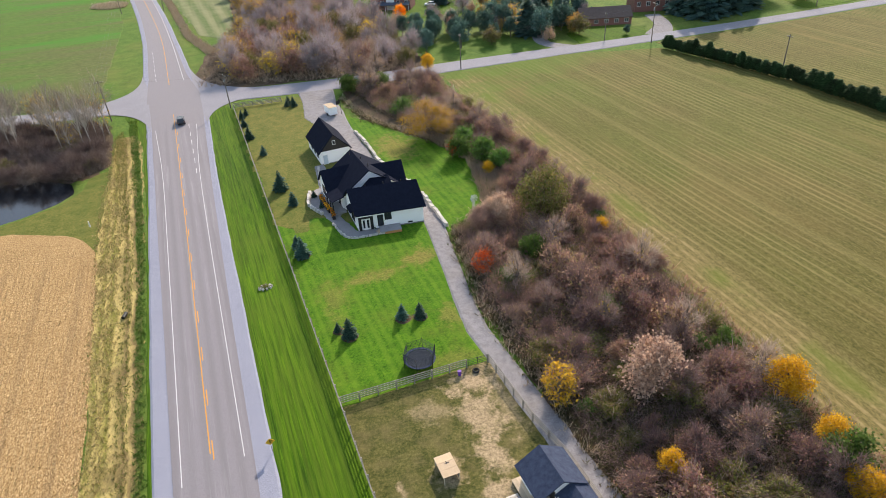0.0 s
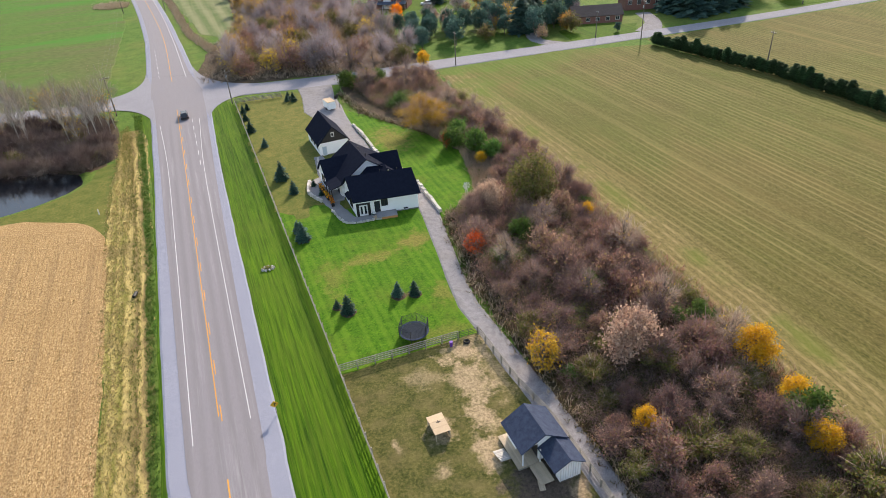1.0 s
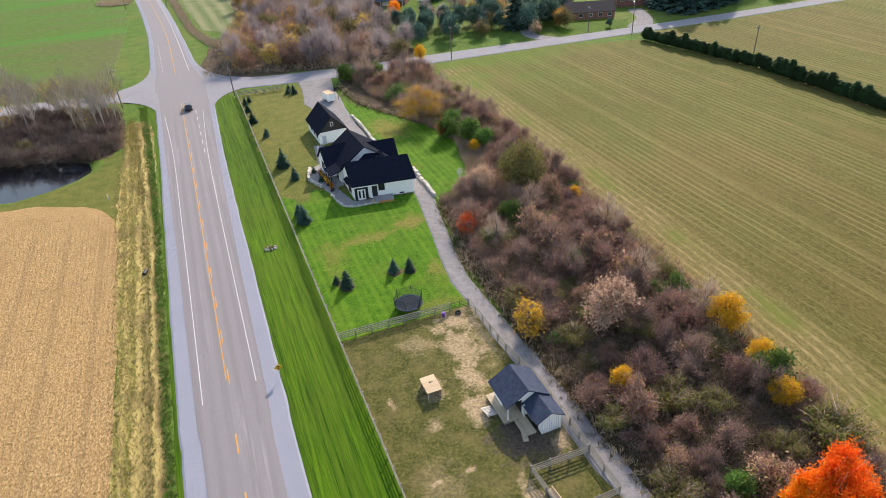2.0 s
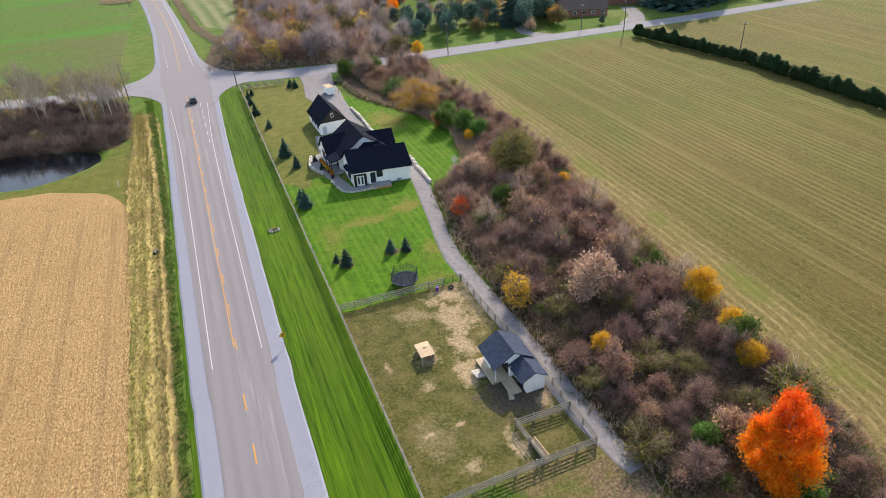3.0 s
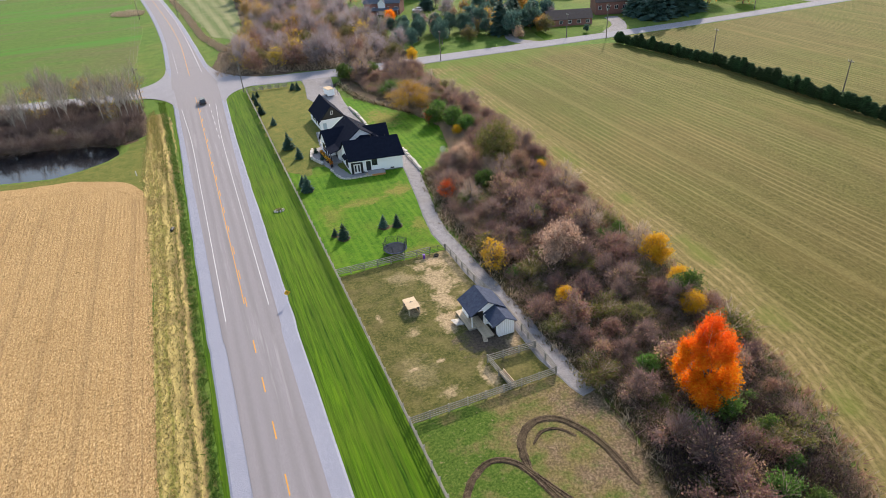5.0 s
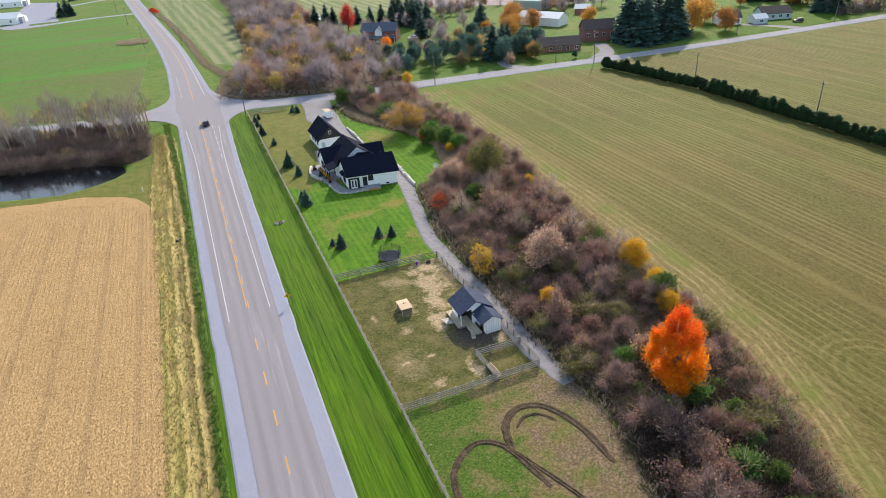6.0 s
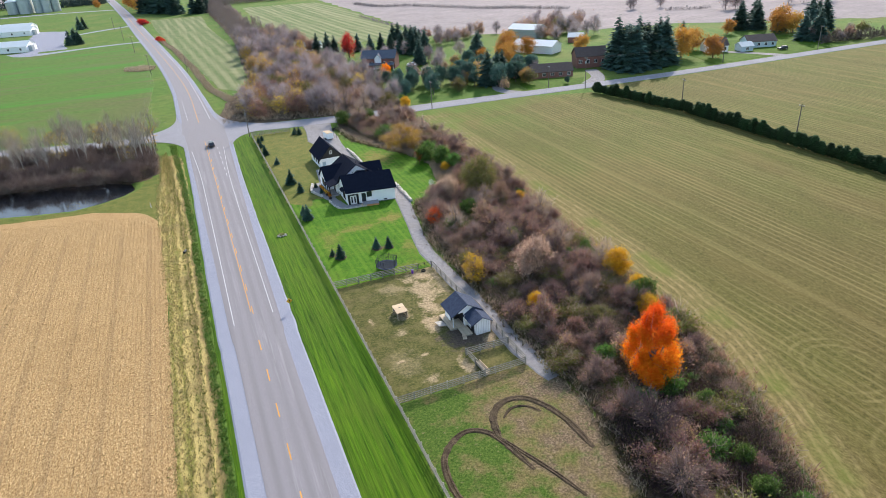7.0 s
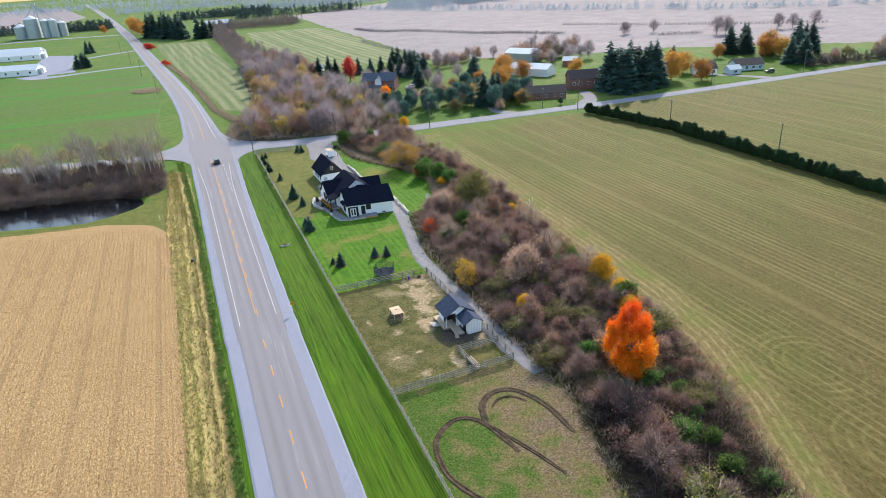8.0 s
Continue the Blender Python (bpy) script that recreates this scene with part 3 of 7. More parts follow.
def sheet(name, pts, z, mat, label, step=3.0, amount=0.35, seed=1):
    """A patch of ground with a slightly ragged edge."""
    rng = random.Random(seed)
    line = rough_line(pts, step, amount, rng) if amount else pts
    me = bpy.data.meshes.new(name)
    faces = []
    for i, j, k in tessellate_polygon([[Vector((x, y, 0)) for x, y in line]]):
        (ax, ay), (bx, by), (cx, cy) = line[i], line[j], line[k]
        faces.append((i, j, k) if (bx - ax) * (cy - ay) > (by - ay) * (cx - ax) else (i, k, j))
    vs, n = [(x, y, z) for x, y in line], len(line)
    if amount:
        # the rim rolls down to the ground below
        turn = 1 if sum(line[i - 1][0] * line[i][1] - line[i][0] * line[i - 1][1] for i in range(n)) > 0 else -1
        for i in range(n):
            a, b = Vector(line[i - 1]), Vector(line[(i + 1) % n])
            d = (b - a).normalized() * turn * z * 2.4
            vs.append((line[i][0] + d.y, line[i][1] - d.x, 0.002))
        faces += [(i, n + i, n + (i + 1) % n, (i + 1) % n) if turn > 0 else ((i + 1) % n, n + (i + 1) % n, n + i, i) for i in range(n)]
    me.from_pydata(vs, [], faces)
    me.materials.append(mat)
    return tagged(new(name, me), label, "ground", kind="structure")


def smooth_line(pts, step=4.0):
    """Catmull-Rom through the points."""
    p = [Vector((*q, 0)) for q in pts]
    p = [2 * p[0] - p[1]] + p + [2 * p[-1] - p[-2]]
    out = []
    for i in range(1, len(p) - 2):
        n = max(2, min(40, int((p[i + 1] - p[i]).length / step)))
        for j in range(n):
            t = j / n
            a, b, c, d = p[i - 1 : i + 3]
            q = 0.5 * (2 * b + (c - a) * t + (2 * a - 5 * b + 4 * c - d) * t * t + (3 * b - a - 3 * c + d) * t ** 3)
            out.append((q.x, q.y))
    return out + [tuple(pts[-1])]


def ribbon(pts, width, ragged=0.0, seed=1, step=4.0, exact=False):
    """The outline of a way of the given width (one number, or one a point)."""
    rng = random.Random(seed)
    line = smooth_line(pts, step)
    ws = width if isinstance(width, (list, tuple)) else [width] * len(pts)
    left, right = [], []
    for i, (x, y) in enumerate(line):
        a, b = line[max(0, i - 1)], line[min(len(line) - 1, i + 1)]
        d = Vector((b[0] - a[0], b[1] - a[1])).normalized()
        k = i / (len(line) - 1) * (len(ws) - 1)
        if exact:
            # each width holds at its own point
            j = max(0, min(len(pts) - 2, sum(1 for q in pts if q[1] <= y) - 1))
            k = j + max(0.0, min(1.0, (y - pts[j][1]) / (pts[j + 1][1] - pts[j][1])))
        j = min(int(k), len(ws) - 2)
        w = ws[j] + (ws[j + 1] - ws[j]) * (k - j)
        left.append((x - d.y * w / 2 + rng.uniform(-ragged, ragged), y + d.x * w / 2))
        right.append((x + d.y * w / 2 + rng.uniform(-ragged, ragged), y - d.x * w / 2))
    return left, right


def way(name, pts, width, z, mat, label, ragged=0.0, seed=1, category="road", exact=False):
    left, right = ribbon(pts, width, ragged, seed, exact=exact)
    n = len(left)
    me = bpy.data.meshes.new(name)
    vs = [(x, y, z) for x, y in left + right]
    fs = [(i, n + i, n + i + 1, i + 1) for i in range(n - 1)]
    if z <= 0.162:
        # loose edges slope down to the turf
        rng = random.Random(seed + 50)
        for i in range(n):
            d = (Vector(left[i]) - Vector(right[i])).normalized() * rng.uniform(0.3, 0.4)
            vs.append((left[i][0] + d.x, left[i][1] + d.y, 0.02))
        for i in range(n):
            d = (Vector(right[i]) - Vector(left[i])).normalized() * rng.uniform(0.3, 0.4)
            vs.append((right[i][0] + d.x, right[i][1] + d.y, 0.02))
        fs += [(2 * n + i, i, i + 1, 2 * n + i + 1) for i in range(n - 1)] + [(n + i, 3 * n + i, 3 * n + i + 1, n + i + 1) for i in range(n - 1)]
    me.from_pydata(vs, [], fs)
    me.materials.append(mat)
    return tagged(new(name, me), label, category, kind="structure")

# ---- ground ----
POND = [(-75, 137), (-51.4, 129.3), (-38.6, 125.4), (-29.8, 123.2), (-24, 125.0), (-18.3, 128.2), (-15.4, 132.0), (-16.4, 137), (-22, 141.5), (-35, 145.5), (-55, 149.5), (-75, 153)]


def inside(x, y, poly):
    r = False
    for i in range(len(poly)):
        (x0, y0), (x1, y1) = poly[i - 1], poly[i]
        if (y0 > y) != (y1 > y) and x < (x1 - x0) * (y - y0) / (y1 - y0) + x0:
            r = not r
    return r


def edge_distance(x, y, poly):
    best = 1e9
    for i in range(len(poly)):
        (x0, y0), (x1, y1) = poly[i - 1], poly[i]
        dx, dy = x1 - x0, y1 - y0
        t = max(0, min(1, ((x - x0) * dx + (y - y0) * dy) / (dx * dx + dy * dy)))
        best = min(best, math.hypot(x - x0 - t * dx, y - y0 - t * dy))
    return best


def build_ground():
    xs = [-4500, -2000, -900, -450, -250, -150, -110] + [-90 + 1.5 * i for i in range(57)] + [0, 20, 45, 75, 110, 160, 250, 450, 900, 2000, 4500]
    ys = [-900, -400, -200, -80, 0, 60, 100] + [112 + 1.5 * i for i in range(34)] + [170, 200, 240, 300, 400, 600, 900, 1400, 2200, 3200, 4800]
    vs, fs = [], []
    for y in ys:
        for x in xs:
            z = 0.0
            if -92 < x < -5 and 110 < y < 163:
                d = edge_distance(x, y, POND) * (-1 if inside(x, y, POND) else 1)
                z = -1.1 * (1 - min(1, max(0, (d + 1.5) / 3.0)))
            vs.append((x, y, z))
    w = len(xs)
    for j in range(len(ys) - 1):
        for i in range(w - 1):
            fs.append((j * w + i, j * w + i + 1, (j + 1) * w + i + 1, (j + 1) * w + i))
    me = bpy.data.meshes.new("ground")
    me.from_pydata(vs, [], fs)
    me.materials.append(M["grass"])
    me.materials.append(M["forest_floor"])
    for f in me.polygons:
        x, y = f.center.x, f.center.y
        if -92 < x < -10 and 138 - 0.12 * (x + 16) < y < 160 and edge_distance(x, y, POND) < 7:
            f.material_index = 1
    return tagged(new("ground", me), "flat green and straw-coloured rough grassland", "ground", kind="structure")


build_ground()
sheet("water", [(-95, 132), (-51.4, 127.8), (-38.6, 123.8), (-29.8, 121.6), (-23.6, 123.4), (-17.4, 126.8), (-13.6, 131.4), (-14, 139), (-22, 145), (-35, 148), (-55, 152), (-95, 156)], -0.42, M["water"], "still dark farm pond reflecting bare trees", amount=0)

sheet("ground_stubble", [(-700, -300), (-7.3, -300), (-7.3, 0), (-7.8, 60), (-8.0, 92), (-9.2, 102.5), (-11.5, 108), (-15, 111.8), (-24.7, 117), (-36, 119), (-50, 122), (-95, 128), (-300, 150), (-700, 160)], 0.0345, M["stubble"], "harvested corn field with pale straw stubble rows", 2.0, 0.25)
sheet("ground_bank", [(-95, 127), (-50, 120), (-31, 117), (-15, 110), (-10, 104), (-7.6, 96), (-8.2, 120), (-8.0, 140), (-12.5, 137.5), (-13.2, 131.5), (-17.4, 126), (-23.6, 122.8), (-29.8, 121.0), (-39, 123.0), (-52, 127), (-95, 134)], 0.030, M["dry_yard"], "yellowing grass bank between pond and corn field", 1.5, 0.2, 3)
sheet("ground_verge_dry", [(-7.3, -300), (-1.2, -300), (-1.2, 60), (-1.2, 110), (-1.8, 160), (-7.5, 160), (-9.0, 110), (-7.6, 60)], 0.0390, M["dryverge"], "dry yellow tall grass along the road ditch", 1.5, 0.3)
sheet("ground_verge_green", [(-0.5, -300), (0.75, -300), (0.75, 160), (-3, 176), (-6, 176), (-1.2, 150), (-0.6, 110)], 0.0435, M["lawn"], "narrow green grass strip beside the gravel shoulder", 1.5, 0.15)
sheet("ground_verge_mown", [(12.0, -300), (21.8, -300), (21.8, 165), (19.5, 172), (14.5, 168), (13.0, 120), (12.2, 60)], 0.0480, M["lawn"], "bright green mown grass verge with mowing lines", 1.5, 0.12)
sheet("ground_yard", [(21.8, 47.8), (42.5, 47.8), (41.6, 58), (43.6, 68), (46.5, 80), (47, 90), (34, 92), (29, 97), (26, 92), (21.8, 97)], 0.0525, M["yard"], "green lawn with mowing lines south of the house", 2.0, 0.2)
sheet("ground_yard_north", [(21.8, 97), (26, 92), (29, 97), (34, 92), (47, 92), (47, 120), (41, 150), (42, 168), (24, 170), (21.8, 166)], 0.0570, M["dry_yard"], "yellowing lawn in front of the house", 1.2, 0.8)
sheet("ground_yard_east", [(49.5, 80), (56, 82.5), (64, 92), (66, 104), (60, 120), (50, 142), (46, 150), (47.3, 120), (49, 100)], 0.0615, M["yard"], "green lawn behind the limestone edging", 2.0, 0.3)
sheet("ground_paddock", [(21.8, 11.3), (42.3, 11.3), (41.8, 30), (41.4, 47.6), (21.8, 47.6)], 0.0660, M["paddock"], "grazed brown-green turf inside the timber fence", 2.0, 0.15)
sheet("ground_worn", [(21.8, 11.2), (42.6, 11.2), (45.5, 6), (44.5, -6), (41, -22), (38, -60), (21.8, -60)], 0.0795, M["waste"], "patchy worn turf with bare tan soil", 1.5, 0.3, 6)
sheet("ground_wood", [(46, 2), (45, 17), (45.2, 38), (45.4, 56), (47.6, 68), (50.2, 80), (56, 82.5), (66, 92), (68, 106), (60, 124), (51, 142), (52, 166), (76, 168), (77.5, 135), (77.8, 100), (74.6, 61), (72.6, 33), (70, 8), (65.5, -9), (57.5, -28), (48, -60), (38, -60), (41, -22)], 0.0840, M["forest_floor"], "brown leaf litter under the hedgerow scrub", 2.0, 0.7, 7)
sheet("ground_hayfield", [(82.2, 163.5), (78.8, 135), (78.8, 100), (75.6, 61), (73.6, 33), (71, 8), (66.5, -9), (58.5, -28), (40, -75), (40, -400), (157, -400), (156.6, 31), (157.6, 64), (157, 107), (151, 153), (122, 163)], 0.0885, M["hay"], "cut hayfield with faint drill lines, olive and tan", 3.0, 0.4, 8)
sheet("ground_field_east", [(159, -400), (900, -400), (900, 140), (335, 152), (217, 155), (154, 159)], 0.0930, M["hay"], "olive-tan hayfield beyond the cedar hedge", 4.0, 0.3, 9)
sheet("ground_wheat", [(-700, 320), (-64, 208), (-34, 196), (-14, 193), (-10, 300), (-18, 420), (-30, 485), (-90, 492), (-130, 540), (-700, 700)], 0.0975, M["greenfield"], "young green winter wheat field", 4.0, 0.5, 10)
sheet("ground_meadow", [(19.5, 262), (30, 246), (35, 300), (41, 385), (37, 460), (33.5, 558), (35, 663), (0, 672), (-13, 674), (-8, 560), (1, 459), (11.5, 347)], 0.1020, M["strip"], "meadow with pale cut swaths beside the road", 4.0, 0.5, 11)
sheet("ground_far_green", [(84, 370), (150, 350), (161, 430), (165, 590), (160, 700), (82, 720), (76, 560)], 0.1065, M["strip"], "far light green field", 6.0, 1.0, 12)
sheet("ground_far_stubble", [(161, 352), (230, 300), (300, 279), (400, 205), (520, 180), (1200, 170), (2600, 300), (2600, 1500), (1400, 1500), (640, 1300), (180, 968), (172, 760), (168, 590), (164, 435)], 0.1110, M["tanfield"], "far pinkish-tan harvested fields", 8.0, 2.0, 13)
sheet("ground_far_stubble", [(-900, 1100), (-200, 1150), (-150, 1500), (-300, 2400), (-1500, 2400)], 0.1155, M["tanfield"], "far tan harvested fields", 8.0, 2.0, 14)

# ---- roads ----
NORTH = [(7.0, 184), (5.8, 210), (4.2, 262), (0.6, 325), (-6.2, 407), (-18.8, 545), (-41, 790), (-82, 1190), (-150, 1800), (-260, 2700)]
WEST = [(8, 181), (-3.4, 183.5), (-34, 189.6), (-64, 198.6), (-130, 222), (-300, 285)]
EAST = [(6, 183), (16.7, 181), (53.7, 173.3), (90.5, 170.3), (154.5, 164.2), (217, 160), (335, 156.5), (700, 145)]
SOUTH = [(6.4, -300), (6.4, 0), (6.4, 44), (6.6, 100), (6.9, 140), (7.2, 168), (7.0, 186)]
way("road_shoulder", SOUTH, [11.6, 11.6, 11.6, 12.2, 12.9, 13.6, 16], 0.150, M["gravel"], "grey gravel shoulders of the road", 0.06)
way("road_shoulder", NORTH, [17, 14, 11.8, 11.2, 11, 11, 11, 11, 11, 11], 0.152, M["gravel"], "grey gravel shoulders of the road", 0.06, exact=True)
way("road_main", SOUTH, [7.7, 7.7, 7.7, 8.0, 9.4, 11.5, 14], 0.185, M["asphalt"], "worn grey two-lane asphalt road")
way("road_main", NORTH, [15, 11.4, 9.2, 8.4, 8.0, 7.8, 7.8, 7.8, 7.8, 7.8], 0.189, M["asphalt"], "worn grey two-lane asphalt road", exact=True)
way("road_side", WEST, [9, 8.5, 6.8, 6.2, 6.2, 6.2], 0.158, M["chip_seal"], "pale grey chip-sealed side road")
way("road_side", EAST, [10, 9, 7.2, 6.6, 6.6, 6.6, 6.6, 6.6], 0.162, M["chip_seal"], "pale grey chip-sealed side road")


def corner(a, b, c, z, name="road_corner"):
    """A flared kerbless corner between two roads: a to c, bending near b."""
    pts = [b]
    for i in range(13):
        t = i / 12
        pts.append(tuple((1 - t) ** 2 * Vector(a) + 2 * t * (1 - t) * Vector(b).lerp((Vector(a) + Vector(c)) / 2, 0.25) + t * t * Vector(c)))
    sheet(name, pts, z, M["chip_seal"], "grey flared road corner", amount=0)


corner((14.3, 158), (13.0, 180), (33, 174.5), 0.168)
corner((0.4, 160), (1.5, 184), (-20, 183.2), 0.171)
corner((13.2, 214), (12, 182), (36, 181.2), 0.174)
corner((-1.8, 214), (2, 183), (-24, 191.5), 0.177)

DRIVE = [(45.5, 174), (44.3, 163), (44.2, 150), (44.4, 132), (45.1, 114), (46.6, 106), (48.3, 98), (48.2, 86), (46.2, 74), (44.0, 63), (42.8, 54), (42.9, 44), (43.4, 30), (43.4, 20), (43.8, 11), (44.4, 6.5)]
way("road_drive", DRIVE, [10, 8, 6.5, 4.6, 3.4, 2.9, 2.7, 2.7, 2.6, 2.5, 2.4, 2.4, 2.6, 2.8, 3.0, 1.5], 0.16, M["drive"], "pale gravel driveway curving past the house", 0.2, 3, "driveway")
sheet("road_forecourt", [(38, 150), (40.5, 166), (47, 166), (46, 140), (46, 122), (43, 120), (44.5, 135), (40, 141)], 0.155, M["drive"], "gravel forecourt in front of the garage", 1.0, 0.15)
way("road_farm_lane", [(-8, 492), (-45, 491), (-88, 480), (-100, 500)], [5, 5, 9, 20], 0.140, M["gravel"], "grey farm lane to the barns")
way("road_farm_lane", [(-22, 640), (-70, 600), (-95, 560), (-88, 500)], [5, 6, 8, 12], 0.143, M["gravel"], "grey farm lane to the barns")
way("road_farm_lane", [(-50, 870), (-100, 890), (-150, 900), (-240, 900)], [6, 10, 14, 8], 0.146, M["gravel"], "grey farm lane to the silos")
way("road_house_drive", [(129, 167), (124, 178), (128, 190)], [6, 4, 4], 0.155, M["drive"], "grey driveway of a far house")
way("road_house_drive", [(160, 166), (170, 176), (176, 190)], [8, 5, 5], 0.155, M["drive"], "grey driveway of a far house")
way("road_house_drive", [(262, 160), (258, 170), (250, 184)], [6, 4, 4], 0.155, M["drive"], "grey driveway of a far house")
sheet("road_farm_yard", [(-93, 496), (-70, 498), (-78, 545), (-84, 640), (-112, 664), (-108, 560)], 0.136, M["gravel"], "grey gravel yard beside the poultry barns", 3.0, 0.8)
sheet("ground_house_lawn", [(133, 170), (156, 168), (164, 178), (150, 186), (136, 184)], 0.1200, M["lawn"], "bright green lawn before a brick bungalow")
sheet("ground_house_lawn", [(92, 245), (125, 225), (128, 262), (105, 300), (88, 275)], 0.1245, M["lawn"], "bright green lawn round a far house")
sheet("ground_house_lawn", [(225, 166), (300, 162), (310, 200), (240, 215)], 0.1290, M["lawn"], "bright green lawns round far houses")


def marking(name, pts, width, mat, label, z=0.196):
    line = tagged(way(name, pts, width, z, mat, label, category="road marking"), kind="structure")
    return line


Y, W_ = M["yellow_paint"], M["white_paint"]
marking("road_line", [(6.2, 47), (6.3, 90), (6.35, 130), (6.3, 171)], 0.14, Y, "solid yellow centre line")
for y0 in [46 + 9 * i for i in range(14)]:
    marking("road_line", [(6.52 + 0.0018 * (y0 - 46), y0), (6.525 + 0.0018 * (y0 - 46), y0 + 3)], 0.13, Y, "broken yellow centre line")
for y0 in [-63.6 + 8.85 * i for i in range(12)]:
    marking("road_line", [(6.22, y0), (6.24, y0 + 3.2)], 0.16, Y, "broken yellow centre line")
marking("road_line", [(2.95, 43.5), (2.9, 90), (2.7, 130), (1.6, 160)], 0.11, W_, "white edge line")
marking("road_line", [(9.8, 45), (10.0, 95), (10.4, 130), (11.6, 160)], 0.11, W_, "white edge line")
for y0 in [128 + 6 * i for i in range(6)]:
    marking("road_line", [(9.7, y0), (9.75, y0 + 3)], 0.12, W_, "broken white turning lane line")
marking("road_line", [(6.0, 200), (5.0, 262), (1.0, 325), (-6.0, 407), (-18.8, 545), (-41, 790)], 0.18, Y, "yellow centre line of the far road")
marking("road_line", [(10.4, 203), (8.2, 262), (4.6, 325), (-2.4, 407), (-7.6, 455)], 0.15, W_, "white edge line of the far road")
for y0 in [206 + 6 * i for i in range(7)]:
    marking("road_line", [(2.3 - 0.02 * (y0 - 206), y0), (2.2 - 0.02 * (y0 - 206), y0 + 3)], 0.14, W_, "broken white turning lane line")


# ---- plants ----
def leaf_quads(rng, centres, size, flat=0.6, up=0.0):
    """Small four-cornered leaves at the centres, turned at random."""
    n = len(centres)
    a = rng.normal(size=(n, 3))
    a[:, 2] *= 1 - up
    a /= np.linalg.norm(a, axis=1)[:, None]
    b = rng.normal(size=(n, 3))
    b -= (b * a).sum(1)[:, None] * a
    b /= np.linalg.norm(b, axis=1)[:, None]
    s = (size * rng.uniform(0.6, 1.3, n))[:, None]
    a, b = a * s, b * s * flat
    return np.stack([centres - a, centres - b, centres + a, centres + b], 1)


def twig_quads(rng, start, end, width):
    d = end - start
    side = np.cross(d, rng.normal(size=d.shape))
    side /= np.linalg.norm(side, axis=1)[:, None] + 1e-9
    w = side * (width * rng.uniform(0.6, 1.3, len(d)))[:, None] / 2
    return np.stack([start - w, start + w, end + w * 0.35, end - w * 0.35], 1)


def limb(geo, rng, a, b, ra, rb, n=5, bend=0.12):
    """A tapered, slightly crooked limb of three lengths."""
    a, b = Vector(a), Vector(b)
    k = (b - a).length * bend
    pts = [a]
    for t in (0.35, 0.7):
        pts.append(a.lerp(b, t) + Vector((rng.uniform(-k, k), rng.uniform(-k, k), rng.uniform(-k, k) + k * 0.4)))
    pts.append(b)
    for i in range(3):
        geo.tube(pts[i], pts[i + 1], ra + (rb - ra) * i / 3, ra + (rb - ra) * (i + 1) / 3, n, cap=i == 2)


def broadleaf(name, label, category, seed, height, radius, leaf, leaves=2500, size=0.22, bark="bark", clear=0.25, clumps=26, spread=0.34, twigs=500, stems=1, girth=0.02, group="", shape=1.0, twig_mat="twig", twig_width=0.045):
    """A tree or shrub: trunk or stems with limbs, and a crown of leaf clumps and fine twigs."""
    rng = np.random.default_rng(seed)
    thing = empty(name, Matrix.Identity(4), label, category, group)
    z0, z1 = height * clear, height
    mid, half = (z0 + z1) / 2, (z1 - z0) / 2
    cl = []
    while len(cl) < clumps:
        p = rng.uniform(-1, 1, 3)
        r = np.linalg.norm(p)
        if 0.35 < r < 0.9 and (p[2] > -0.75):
            k = 1 - 0.35 * shape * max(0, p[2])
            cl.append((p[0] * radius * k, p[1] * radius * k, mid + p[2] * half))
    cl = np.array(cl)
    wood = Geo()
    r0 = height * girth
    tops = []
    for i in range(stems):
        base = Vector((0, 0, -0.1)) if stems == 1 else Vector((*(rng.uniform(-0.25, 0.25, 2) * radius), -0.1))
        top = Vector((*(rng.uniform(-0.1, 0.1, 2) * radius * (1 if stems == 1 else 4)), height * (0.78 if stems == 1 else 0.6)))
        limb(wood, rng, base, top, r0 * 1.25, r0 * 0.3, 6, 0.04)
        tops.append((base, top))
    for i, c in enumerate(cl):
        base, top = tops[i % stems]
        t = min(0.9, max(0.18, (c[2] / height) * 0.75))
        limb(wood, rng, base.lerp(top, t), c, r0 * 0.42, r0 * 0.09, 4)
    part("trunk", wood, M[bark], thing)
    quads = []
    if leaves:
        pick = rng.integers(0, clumps, leaves)
        weight = rng.uniform(0.7, 1.3, (clumps, 1))[pick]
        pts = cl[pick] + rng.normal(size=(leaves, 3)) * np.array([radius, radius, half]) * spread * 0.62 * weight
        pts[:, 2] = np.maximum(pts[:, 2], 0.15)
        part("crown", quads_mesh("crown", leaf_quads(rng, pts, size), L[leaf]), None, thing)
    if twigs:
        pick = rng.integers(0, clumps, twigs)
        a = cl[pick] * np.array([0.8, 0.8, 0.9]) + rng.normal(size=(twigs, 3)) * radius * 0.12
        out = cl[pick] - np.array([0, 0, mid * 0.75])
        out /= np.linalg.norm(out, axis=1)[:, None]
        b = a + (out * 0.9 + rng.normal(size=(twigs, 3)) * 0.5 + np.array([0, 0, 0.25])) * radius * rng.uniform(0.2, 0.5, (twigs, 1))
        b[:, 2] = np.maximum(b[:, 2], 0.1)
        part("branchwork", quads_mesh("branchwork", twig_quads(rng, a, b, twig_width), L[twig_mat]), None, thing)
    return thing


